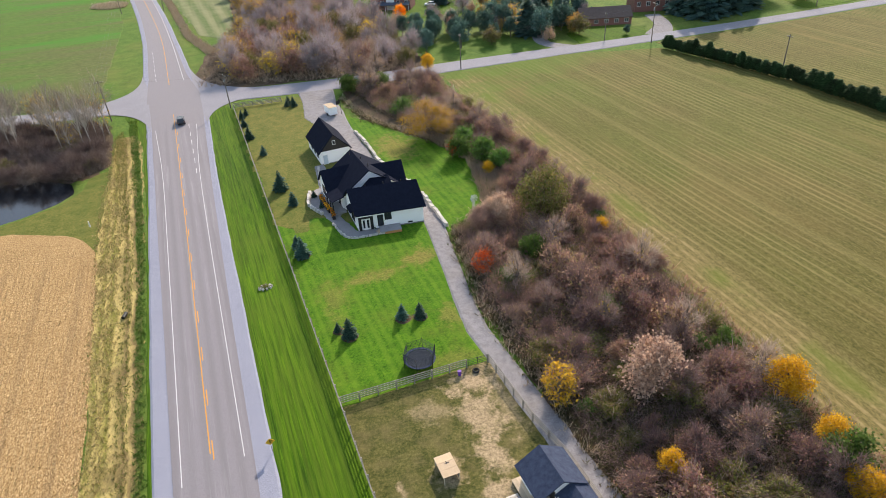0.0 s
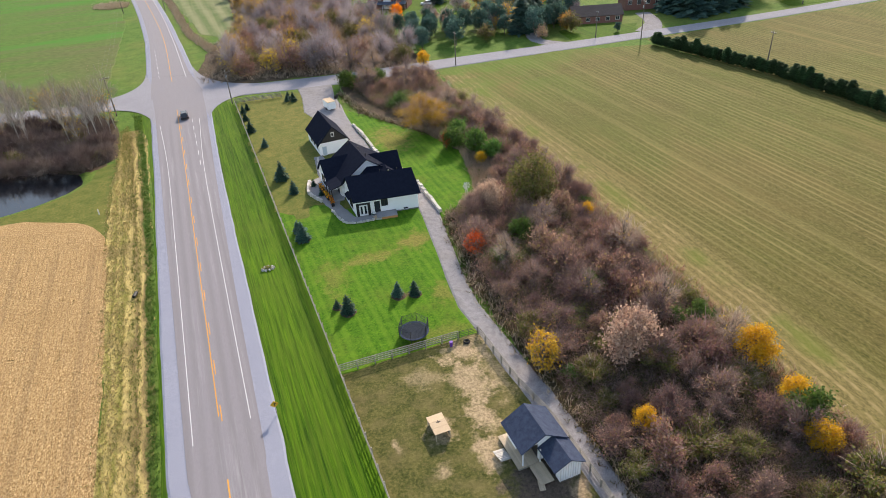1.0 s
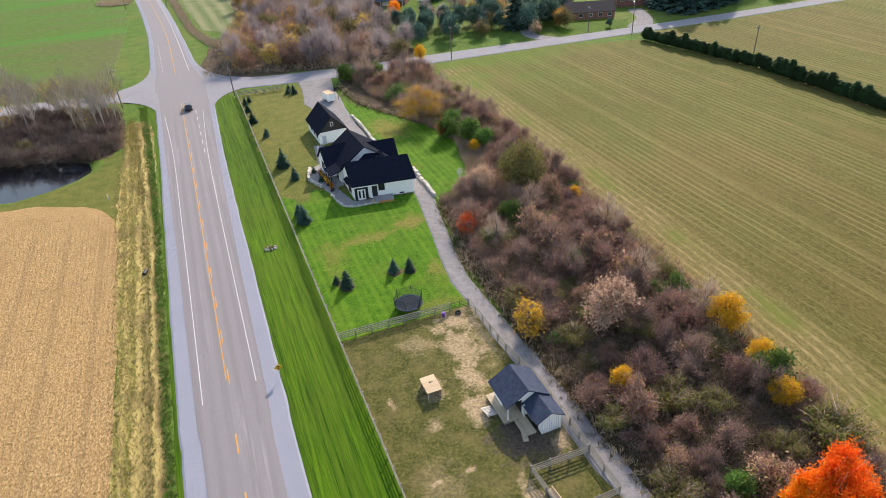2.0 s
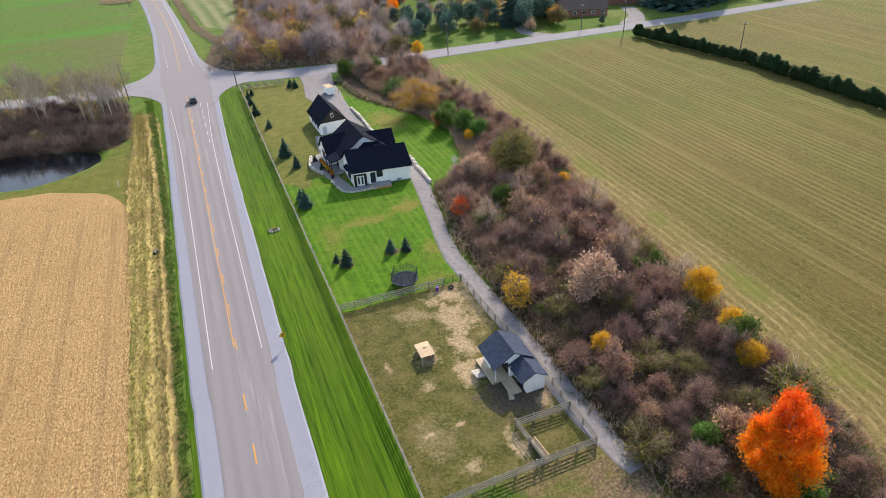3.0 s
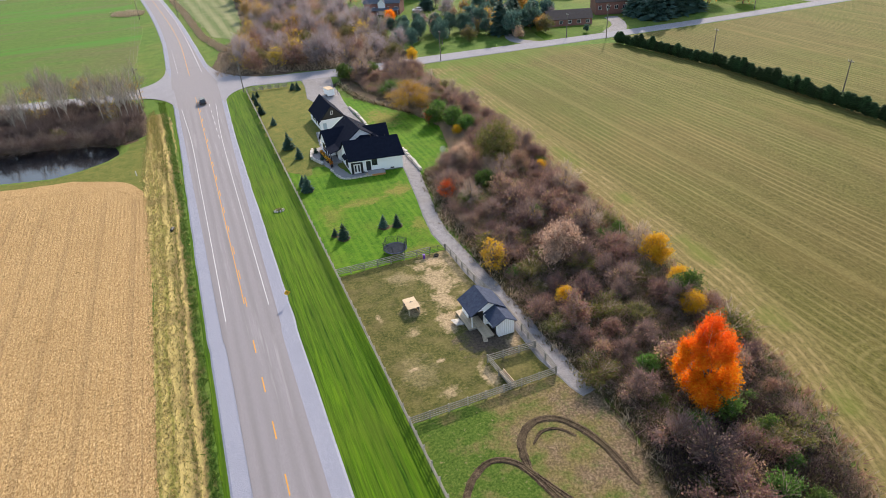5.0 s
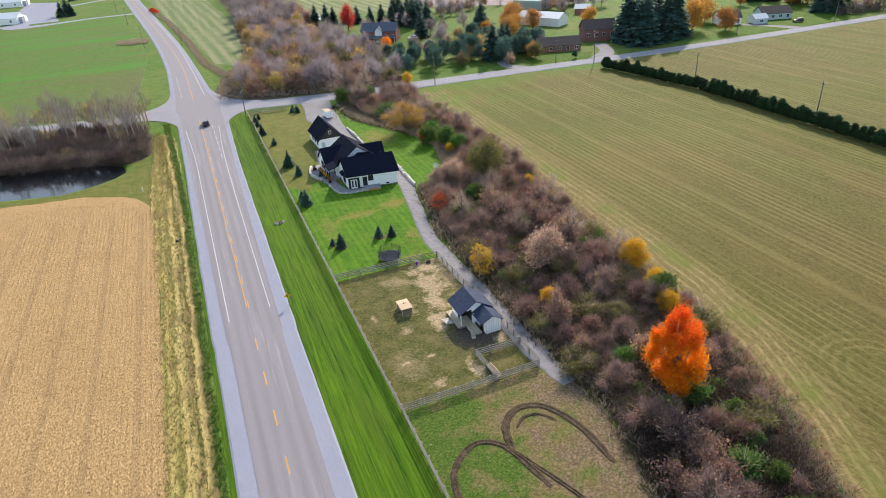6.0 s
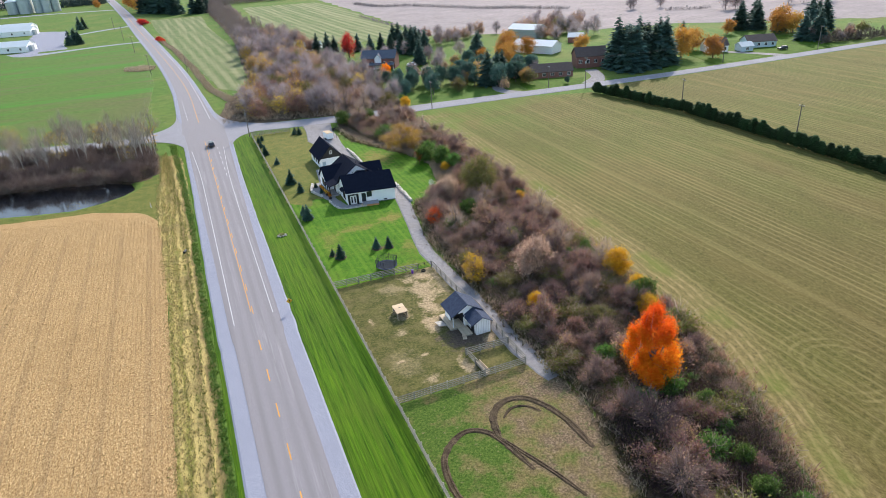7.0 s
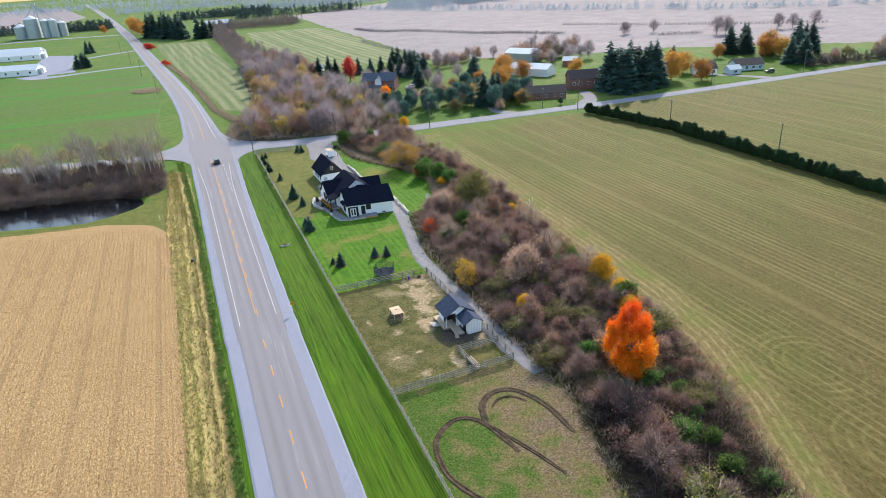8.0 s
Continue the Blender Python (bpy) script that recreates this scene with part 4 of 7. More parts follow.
def conifer(name, label, seed, height, radius, leaf="spruce", rows=16, per=10, group="", column=False, segs=5):
    """A spruce or cedar: a straight trunk with tiers of drooping needle sprays."""
    rng = np.random.default_rng(seed)
    thing = empty(name, Matrix.Identity(4), label, "conifer", group)
    part("trunk", Geo().tube((0, 0, -0.1), (0, 0, height * 0.95), height * 0.022, 0.01, 6), M["bark"], thing)
    n = rows * per
    t = 1 - np.sqrt(1 - (np.arange(n) + rng.uniform(0, 1, n)) / n) if not column else (np.arange(n) + rng.uniform(0, 1, n)) / n
    z = height * (0.04 + 0.95 * t)
    reach = radius * (0.85 * (1 - t) ** 0.6 * (0.75 + 0.25 * np.minimum(1, t * 5)) if column else (1 - t) ** 0.72) + 0.06 * radius
    ln = reach * rng.uniform(0.6, 1.12, n)
    ang = rng.uniform(0, 2 * math.pi, n)
    d = np.stack([np.cos(ang), np.sin(ang), np.zeros(n)], 1)
    s = np.stack([-d[:, 1], d[:, 0], np.zeros(n)], 1)
    up = np.array([0.0, 0.0, 1.0])
    quads = []
    for k in range(segs):
        q = (k + 0.6) / segs
        c = d * (ln * q)[:, None] + up * (z + ln * ((0.7 if column else -0.28) * q + 0.12 * q * q))[:, None]
        w = (ln * (0.2 if column else 0.34) * (1.2 - q) + (0.05 if column else 0.06) * radius)[:, None]
        tilt = up * (rng.uniform(-0.5, 0.5, n)[:, None] * w)
        f = d * (ln / segs)[:, None] * 0.95 + up * (rng.uniform(-0.3, 0.15, n) * ln / segs)[:, None]
        quads.append(np.stack([c - s * w - tilt - f * 0.4, c - f + tilt * 0.3, c + s * w + tilt - f * 0.4, c + f * 1.15], 1))
    quads = np.concatenate(quads)
    part("crown", quads_mesh("crown", np.array(quads), L[leaf]), None, thing)
    return thing


def put(thing, x, y, s=1.0, rz=0.0, sz=None, z=0.0):
    """A copy of a plant at a place, with its own turn and size."""
    made = copy_thing(thing, pose(x, y, z, 0, 0, rz))
    made.scale = (s, s, sz or s)
    return made


def first(thing, x, y, s=1.0, rz=0.0, sz=None):
    thing.matrix_basis = pose(x, y, 0, 0, 0, rz)
    thing.scale = (s, s, sz or s)


def spread(kinds, spots, rng, lo=0.75, hi=1.25):
    """Sets plants of the kinds (thing, weight) at the spots; the first spot of each takes the thing itself."""
    fresh = {id(k[0]): k[0] for k in kinds}
    things = [k[0] for k in kinds]
    weights = [k[1] for k in kinds]
    for x, y in spots:
        t = rng.choices(things, weights)[0]
        s, rz = rng.uniform(lo, hi), rng.uniform(0, 360)
        sz = s * rng.uniform(0.8, 1.15)
        if id(t) in fresh:
            first(fresh.pop(id(t)), x, y, s, rz, sz)
        else:
            put(t, x, y, s, rz, sz)
    for i, t in enumerate(fresh.values()):
        x, y = spots[i % len(spots)]
        first(t, x + 1.0, y + 1.0, lo, 40 * i)


def scatter(poly, gap, rng, margin=0.0, keep=None):
    xs, ys = [p[0] for p in poly], [p[1] for p in poly]
    out = []
    y = min(ys)
    row = 0
    while y < max(ys):
        x = min(xs) + (row % 2) * gap / 2
        while x < max(xs):
            px, py = x + rng.uniform(-0.4, 0.4) * gap, y + rng.uniform(-0.4, 0.4) * gap
            if inside(px, py, poly) and (not margin or edge_distance(px, py, poly) > margin) and (keep is None or keep(px, py)):
                out.append((px, py))
            x += gap
        y += gap * 0.87
        row += 1
    return out


BELT = [(46, 2), (45.2, 17), (45.6, 38), (45.8, 56), (48.0, 68), (50.6, 80), (56, 83), (62, 88), (67, 96), (69, 106), (63, 124), (56, 142), (54, 162), (76, 165), (77.5, 135), (77.8, 100), (74.6, 61), (72.6, 33), (70, 8), (65.5, -9), (57.5, -28), (48, -56), (39, -56), (42, -22), (45.5, -6)]
SCRUB = "hedgerow scrub"
SMALL = [(47.8, 65.8), (56.4, 33.8), (45.6, 37.0), (70.0, 26.9), (51.4, 24.0), (68.9, 19.6), (66.5, 13.6), (56, -1), (66, 75.7)]
rng_b = random.Random(11)
shrubs = [
    (broadleaf("shrub", "leafless grey-brown shrub of the hedgerow scrub", "shrub", 21, 3.2, 2.3, "plum", 1100, 0.13, stems=5, clear=0.05, clumps=30, twigs=1700, girth=0.012, group=SCRUB, twig_mat="scrub_twig", twig_width=0.04), 3),
    (broadleaf("shrub", "leafless shrub with plum-brown leaves in the scrub", "shrub", 22, 3.8, 2.4, "plum", 2200, 0.14, stems=4, clear=0.08, clumps=24, twigs=800, girth=0.012, group=SCRUB, twig_mat="scrub_twig"), 4),
    (broadleaf("shrub", "thin grey twiggy shrub of the hedgerow scrub", "shrub", 23, 4.4, 2.0, "plum", 300, 0.12, stems=4, clear=0.1, clumps=28, twigs=1800, girth=0.013, group=SCRUB, twig_mat="scrub_twig", twig_width=0.04), 3),
    (broadleaf("shrub", "olive-leaved shrub thinning in autumn", "shrub", 24, 3.0, 2.3, "olive", 2600, 0.14, stems=4, clear=0.05, clumps=24, twigs=500, girth=0.012, group=SCRUB), 4),
    (broadleaf("shrub", "low green-leaved shrub in the scrub", "shrub", 25, 2.5, 1.9, "green", 2400, 0.14, stems=3, clear=0.05, clumps=18, twigs=250, girth=0.012, group=SCRUB), 1.6),
    (broadleaf("shrub", "small plum-coloured bush with fine dead twigs", "shrub", 26, 2.3, 2.0, "plum", 1700, 0.125, stems=4, clear=0.05, clumps=20, twigs=900, girth=0.012, group=SCRUB, twig_mat="scrub_twig"), 3),
]
spots = scatter(BELT, 4.3, rng_b, 0.9, lambda x, y: all(math.hypot(x - a, y - b) > 1.6 for a, b in SMALL))
bushy, leafy_mix = [(t, w * f) for (t, w), f in zip(shrubs, (1.3, 1.4, 1.2, 0.9, 0.7, 0.8))], [(t, w * f) for (t, w), f in zip(shrubs, (0.9, 1.1, 0.8, 1.4, 1.1, 0.9))]
spread(bushy, [p for p in spots if p[1] > 42], rng_b, 0.6, 1.45)
for x, y in (p for p in spots if p[1] <= 42):
    s = rng_b.uniform(0.5, 1.35)
    put(rng_b.choices([t for t, _ in leafy_mix], [w for _, w in leafy_mix])[0], x, y, s, rng_b.uniform(0, 360), s * rng_b.uniform(0.8, 1.15))
scrub_shrubs = shrubs


def tufts(name, poly, count, mat, label, height, width, seed, per=5, lean=0.5, rows=0.0, loose=0.09):
    """Uncountable blades and stalks, joined."""
    rng = np.random.default_rng(seed)
    xs, ys = [p[0] for p in poly], [p[1] for p in poly]
    pts = []
    while len(pts) < count:
        x, y = rng.uniform(min(xs), max(xs)), rng.uniform(min(ys), max(ys))
        if inside(x, y, poly):
            pts.append((round(x / rows) * rows + rng.normal(0, rows * loose) if rows else x, y, 0.03))
    base = np.repeat(np.array(pts), per, 0) + rng.normal(size=(count * per, 3)) * np.array([0.14 if not rows else rows * 0.07, 0.14, 0])
    h = (height * rng.uniform(0.4, 1.3, (count, 1))).repeat(per, 0)
    tip = base + np.concatenate([rng.normal(size=(count * per, 2)) * lean * h, h * rng.uniform(0.7, 1.1, (count * per, 1))], 1)
    ob = new(name, quads_mesh(name, twig_quads(rng, base, tip, width), mat))
    return tagged(ob, label, "grass", kind="stuff")


tufts("undergrowth", BELT, 3500, L["reed"], "dead stalks and brambles under the scrub", 0.9, 0.06, 31, 4, 0.6)
tufts("undergrowth", BELT, 8000, L["bramble"], "green and brown brambles under the scrub", 0.7, 0.10, 32, 4, 0.8)
tufts("dry_grass", [(-7.4, -75), (-4.6, -75), (-4.9, 100), (-4.6, 158), (-8.0, 160), (-9.2, 112), (-7.8, 60)], 9000, L["straw"], "tall dry yellow grass along the field edge", 0.26, 0.07, 33, 4, 0.45, 0.9, 0.42)
tufts("ditch_weeds", [(-1.9, -75), (-0.7, -75), (-0.8, 100), (-3, 172), (-5, 172), (-2.2, 100)], 3600, L["ditch"], "dark green weeds in the ditch", 0.3, 0.09, 34, 4, 0.5)
tufts("dry_grass", [(-3.6, -75), (-2.6, -75), (-2.9, 100), (-6, 165), (-8, 160), (-4.2, 100)], 3600, L["weed"], "brown and green weeds beside the ditch", 0.3, 0.07, 35, 4, 0.45, 0.8, 0.3)
tufts("corn_stubble", [(-60, -55), (-7.6, -55), (-8.4, 100), (-14, 108), (-60, 122)], 70000, L["corn"], "broken straw lying on the corn field", 0.12, 0.07, 36, 1, 1.4, 0.76)
tufts("dead_stalks", [(57.5, 82), (64, 88), (69, 96), (70, 106), (65, 120), (60, 124), (64, 106), (61, 94)], 2200, L["reed"], "pale tan dead stalks beside the lawn", 1.3, 0.08, 37, 5, 0.3)
tufts("pond_reeds", [(-75, 153), (-55, 149.5), (-22, 143), (-15, 137), (-9, 142), (-12, 168), (-30, 181), (-75, 192)], 2500, L["reed"], "brown reeds and stalks on the pond bank", 1.0, 0.08, 38, 4, 0.4)
tufts("pond_reeds", [(-75, 153), (-55, 149.5), (-22, 143), (-15, 137), (-9, 142), (-12, 168), (-30, 181), (-75, 192)], 7000, L["dark_twig"], "dark dead brush on the pond bank", 1.4, 0.10, 39, 4, 0.5)


def thicket(name, poly, twigs, leaves, leaf, label, seed, top=2.6, twig="scrub_twig"):
    """The tangle between the shrubs: fine upright twigs and scattered leaves, joined."""
    rng = np.random.default_rng(seed)
    xs, ys = [p[0] for p in poly], [p[1] for p in poly]
    pts = []
    while len(pts) < 1500:
        x, y = rng.uniform(min(xs), max(xs)), rng.uniform(min(ys), max(ys))
        if inside(x, y, poly) and edge_distance(x, y, poly) > 0.8:
            pts.append((x, y, top * rng.uniform(0.3, 1.0)))
    pts = np.array(pts)
    k = rng.integers(0, len(pts), twigs)
    a = pts[k] * np.array([1, 1, 0.25]) + rng.normal(size=(twigs, 3)) * np.array([0.7, 0.7, 0.1])
    b = a + np.stack([rng.normal(0, 0.65, twigs), rng.normal(0, 0.65, twigs), pts[k][:, 2] * rng.uniform(0.15, 0.75, twigs)], 1)
    a[:, 2] = np.maximum(a[:, 2], 0.05)
    ob = new(name, quads_mesh(name, twig_quads(rng, a, b, 0.04), L[twig]))
    tagged(ob, label, "undergrowth", kind="stuff")
    k = rng.integers(0, len(pts), leaves)
    c = pts[k] * np.array([1, 1, 0.6]) + rng.normal(size=(leaves, 3)) * np.array([0.8, 0.8, 0.4])
    c[:, 2] = np.maximum(c[:, 2], 0.1)
    tagged(new(name, quads_mesh(name, leaf_quads(rng, c, 0.125), L[leaf])), label, "undergrowth", kind="stuff")


thicket("thicket", [(45.6, 38), (45.8, 56), (48.0, 68), (50.6, 80), (56, 83), (62, 88), (67, 96), (69, 106), (63, 124), (56, 142), (54, 162), (76, 165), (77.5, 135), (77.8, 100), (74.6, 61), (72.6, 36)], 60000, 50000, "plum", "tangle of bare plum-brown twigs in the scrub", 55, 3.0)
thicket("thicket", [(46, 2), (45.2, 17), (45.6, 38), (72.6, 36), (70, 8), (65.5, -9), (57.5, -28), (48, -56), (39, -56), (42, -22), (45.5, -6)], 60000, 50000, "bramble", "tangle of dark twigs and brown leaves in the scrub", 56, 2.2)
thicket("thicket", [(47, 42), (48.0, 66), (52, 78), (62, 86), (68, 96), (70, 106), (64, 124), (57, 142), (56, 160), (74, 162), (75.5, 135), (76, 100), (73, 61), (72, 40)], 15000, 26000, "olive", "tangle of olive leaves among bare twigs", 57, 2.6)
# extra brush in a dark tone that paints dense shade at the south end
thicket("thicket", [(45.5, -2), (58, 2), (64, -6), (57.5, -27), (48, -55), (39, -55), (42, -22)], 60000, 16000, "bramble", "dense dark leafless brush at the south end", 58, 2.6, "shade_twig")

def fringe(name, line, count, width, mat, label, height, seed):
    """Weeds along an edge, joined."""
    rng = np.random.default_rng(seed)
    pts = []
    for _ in range(count):
        i = rng.integers(0, len(line) - 1)
        a, b = line[i], line[i + 1]
        t = rng.uniform()
        pts.append((a[0] + (b[0] - a[0]) * t + rng.normal(0, width), a[1] + (b[1] - a[1]) * t + rng.normal(0, width), 0.06))
    base = np.repeat(np.array(pts), 5, 0) + rng.normal(size=(count * 5, 3)) * np.array([0.15, 0.15, 0])
    h = (height * rng.uniform(0.4, 1.3, (count, 1))).repeat(5, 0)
    tip = base + np.concatenate([rng.normal(size=(count * 5, 2)) * 0.5 * h, h], 1)
    tagged(new(name, quads_mesh(name, twig_quads(rng, base, tip, 0.09), mat)), label, "weeds", kind="stuff")


WEST_EDGE = smooth_line([(38, -56), (41, -22), (45.4, -4), (46, 3), (45.4, 17), (45.6, 38), (45.6, 56), (47.8, 68), (50.4, 80), (56, 82.5), (64, 91), (67, 98), (67.5, 106), (60, 123), (52, 141), (50, 160)], 2.0)
EAST_EDGE = smooth_line([(48, -58), (57.5, -28), (65.5, -9), (70, 8), (72.6, 33), (74.6, 61), (77.8, 100), (77.5, 135), (77, 165)], 2.0)
fringe("edge_weeds", WEST_EDGE, 1800, 0.7, L["bramble"], "green and straw weeds along the scrub edge", 0.6, 61)
fringe("edge_weeds", WEST_EDGE, 900, 0.6, L["reed"], "dry brown weeds along the scrub edge", 0.8, 62)
fringe("edge_weeds", EAST_EDGE, 2000, 0.9, L["reed"], "dry tan weeds along the field edge", 0.8, 63)
fringe("edge_weeds", EAST_EDGE, 1500, 1.1, L["plum"], "dead brown weeds along the field edge", 0.9, 64)

# autumn trees in the belt
def one(x, y, rz=0, **k):
    t = broadleaf(**k)
    first(t, x, y, 1.0, rz)
    return t


one(54.9, -1.0, name="maple_tree", label="bright orange-red maple in full autumn leaf", category="tree", seed=41, height=12.9, radius=3.75, leaf="orange", leaves=62000, size=0.12, clear=0.05, clumps=44, spread=0.165, twigs=300, girth=0.016, shape=0.55)
yellow = one(70.0, 26.9, name="yellow_tree", label="small golden-yellow autumn tree at the field edge", category="tree", seed=42, height=5.9, radius=2.45, leaf="yellow", leaves=5200, size=0.14, clear=0.1, clumps=34, spread=0.28, twigs=250)
put(yellow, 68.9, 19.6, 0.72, 80)
put(yellow, 66.5, 13.6, 0.72, 190)
put(yellow, 51.0, 23.4, 0.58, 20, 0.66)
put(yellow, 72.3, 68.1, 0.5, 60)
put(yellow, 79.9, 170.9, 0.85, 130)
put(yellow, 65.3, 97.5, 0.5, 200)
gold = one(61.4, 121.5, name="golden_tree", label="wide half-bare tree with dull gold leaves", category="tree", seed=43, height=9.0, radius=6.2, leaf="gold", leaves=8500, size=0.16, clear=0.1, clumps=34, spread=0.2, twigs=1800, stems=4, girth=0.014)
one(45.8, 37.4, name="golden_tree", label="slim yellow tree dropping leaves beside the driveway", category="tree", seed=44, height=6.4, radius=2.1, leaf="gold", leaves=1200, size=0.19, clear=0.08, clumps=26, spread=0.3, twigs=300)
one(49.6, 66.6, name="red_bush", label="bright red-leaved bush in the scrub", category="shrub", seed=45, height=3.9, radius=1.9, leaf="red", leaves=2400, size=0.15, clear=0.1, clumps=18, twigs=300, stems=3, girth=0.014)
one(61.8, 108.5, name="red_bush", label="small dull red bush near the lawn", category="shrub", seed=46, height=4.6, radius=1.1, leaf="red", leaves=500, size=0.16, clear=0.1, clumps=14, twigs=200, stems=2, girth=0.014)
beige = one(56.6, 34.2, name="beige_tree", label="tree with faded beige-pink leaves above the scrub", category="tree", seed=47, height=8.2, radius=3.6, leaf="beige", leaves=5200, size=0.19, clear=0.08, clumps=36, spread=0.28, twigs=1300, girth=0.016)
put(beige, 58.0, 78.5, 0.85, 70, 0.7)
put(beige, 54.5, 78.0, 0.7, 170, 0.55)
green = one(65.8, 76.5, name="green_tree", label="tall dark green leafy tree in the hedgerow", category="tree", seed=48, height=10.2, radius=4.4, leaf="olive", leaves=6500, size=0.22, clear=0.06, clumps=55, spread=0.3, twigs=300, girth=0.018)
leafy = one(67.5, 16.5, name="green_tree", label="dense dark green bushy tree", category="tree", seed=49, height=5.2, radius=2.5, leaf="green", leaves=3200, size=0.2, clear=0.04, clumps=34, spread=0.3, twigs=150)
for x, y, s in ((63.2, 108, 1.0), (66.5, 103, 1.1), (68, 98, 0.9), (66, 112, 0.95), (53.0, 6.5, 0.6), (51.5, -4.5, 0.62), (58.5, -8, 0.55), (57, -12.5, 0.5), (53.2, 163, 1.0), (62, 160, 1.0), (69.5, 36, 0.7), (58, 66, 0.85), (60, 48, 0.75), (55.5, -17.5, 0.55), (53.5, -22, 0.6)):
    put(leafy, x, y, s, x * 37 % 360)
bare = one(70.2, 54.6, name="bare_tree", label="leafless grey tree with fine upright branches", category="tree", seed=50, height=8.5, radius=2.6, leaf="gold", leaves=60, size=0.15, clear=0.15, clumps=40, twigs=1600, girth=0.014, twig_width=0.04)
for x, y, s in ((66, 40, 0.9), (69, 30, 0.85), (58, 46, 0.8), (52, 60, 0.8), (62, 66, 0.9), (74, 86, 0.8), (74, 120, 0.9), (72, 132, 0.9), (66, 148, 1.0), (58, 158, 1.1), (70, 158, 1.0), (57, 172, 1.5), (64, 172, 1.1)):
    put(bare, x, y, s, x * 53 % 360)

# trees on the pond bank
aspen = broadleaf("bare_tree", "slender pale-barked leafless tree on the pond bank", "tree", 51, 14.5, 3.0, "beige", 40, 0.13, bark="pale_bark", clear=0.3, clumps=20, twigs=420, girth=0.0085, twig_mat="pale_twig", twig_width=0.04, group="pond bank trees")
aspen_y = broadleaf("bare_tree", "slender tree with a few yellow leaves on the pond bank", "tree", 52, 12.0, 3.0, "gold", 260, 0.16, bark="pale_bark", clear=0.25, clumps=20, twigs=400, girth=0.009, twig_mat="pale_twig", twig_width=0.04, group="pond bank trees")
rng_p = random.Random(5)
spread([(aspen, 4), (aspen_y, 1)], [(x, 176.5 - 0.24 * (x + 12) - 24 * rng_p.random() ** 1.6) for x in [-9.5 - 1.0 * i for i in range(68)]], rng_p, 0.6, 1.15)
bank_shrub = broadleaf("shrub", "dark brown leafless shrub on the pond bank", "shrub", 53, 3.2, 2.4, "dark_twig", 300, 0.14, stems=4, clear=0.05, clumps=24, twigs=1300, girth=0.012, group="pond bank scrub", twig_mat="dark_twig")
spread([(bank_shrub, 4), (broadleaf("shrub", "olive shrub on the pond bank", "shrub", 54, 2.4, 2.0, "olive", 900, 0.16, stems=4, clear=0.05, clumps=20, twigs=400, girth=0.012, group="pond bank scrub"), 1)],
       scatter([(-80, 156), (-55, 151.5), (-22, 145), (-12, 138), (-7.5, 146), (-10, 168), (-30, 176), (-80, 190)], 4.4, rng_p), rng_p, 0.9, 1.4)

for i in range(17):
    x = -15.8 - 3.6 * i
    put(bank_shrub, x, (136.5 + 0.75 * i if i < 3 else 140.5 + 0.62 * (i - 3) ** 1.05) + 2.2, rng_p.uniform(1.0, 1.35), 53 * i)
sheet("ground_pond_bank", [(-90, 158), (-55, 151.5), (-22, 145), (-14, 137), (-8, 143), (-9, 166), (-14, 178), (-34, 184), (-90, 203)], 0.02, M["forest_floor"], "dark leaf litter on the pond bank", 2.0, 0.5, 23)

# young spruces in the yard
sapling = conifer("spruce_tree", "young dark green spruce planted in the lawn", 61, 3.6, 1.3, rows=18, per=12, group="yard spruces")
first(sapling, 24.3, 84.0, 1.15, 0)
for x, y, s in ((23.9, 87.0, 0.8), (26.2, 60.3, 0.95), (24.9, 62.0, 0.5), (34.1, 60.8, 0.8), (36.6, 60.1, 0.78), (25.2, 111.0, 1.3), (26.3, 103.5, 0.88), (24.6, 131.0, 0.75), (22.9, 142.6, 1.0), (24.2, 160.0, 0.65), (22.9, 158.2, 0.7), (22.8, 152.0, 0.75), (37.0, 160.5, 0.85), (35.4, 161.4, 0.65), (36.0, 163, 0.7)):
    put(sapling, x, y, s, x * 71 % 360)
# cedar hedge between the fields
cedar = conifer("cedar_tree", "dark green cedar in the long field hedge", 62, 3.9, 1.8, "cedar", rows=28, per=26, group="cedar hedge", column=True, segs=4)
rng_h = random.Random(8)
hedge = []
y = 151.5
while y > 12:
    hedge.append(((152 + (151.5 - y) * 0.16 if y > 108 else 158.6 - (108 - y) * 0.026) + rng_h.uniform(-0.3, 0.3), y))
    y -= rng_h.uniform(1.0, 1.35)
spread([(cedar, 1)], hedge, rng_h, 0.85, 1.15)

# woods and gardens north of the side road
wood_a = broadleaf("woodland_tree", "leafless grey-brown woodland tree", "tree", 71, 9.0, 3.4, "plum", 120, 0.24, clear=0.12, clumps=40, twigs=1300, girth=0.014, twig_mat="grey_twig", twig_width=0.07, group="north wood")
wood_b = broadleaf("woodland_tree", "woodland tree with brown and gold leaves", "tree", 72, 8.0, 3.2, "gold", 700, 0.26, clear=0.1, clumps=36, twigs=900, girth=0.014, twig_width=0.08, group="north wood")
wood_c = broadleaf("woodland_tree", "woodland tree with plum-brown dead leaves", "tree", 73, 8.0, 3.4, "plum", 1400, 0.26, clear=0.08, clumps=36, twigs=800, girth=0.014, twig_width=0.08, group="north wood")
wood_d = broadleaf("woodland_tree", "woodland tree with olive-green autumn leaves", "tree", 74, 7.0, 3.2, "olive", 1600, 0.26, clear=0.06, clumps=36, twigs=300, girth=0.014, twig_width=0.08, group="north wood")
rng_w = random.Random(21)
near_wood = scatter([(20, 190), (54, 181), (78, 177), (82, 188), (78, 215), (84, 245), (72, 290), (62, 330), (40, 330), (35, 258), (24, 228)], 6.8, rng_w)
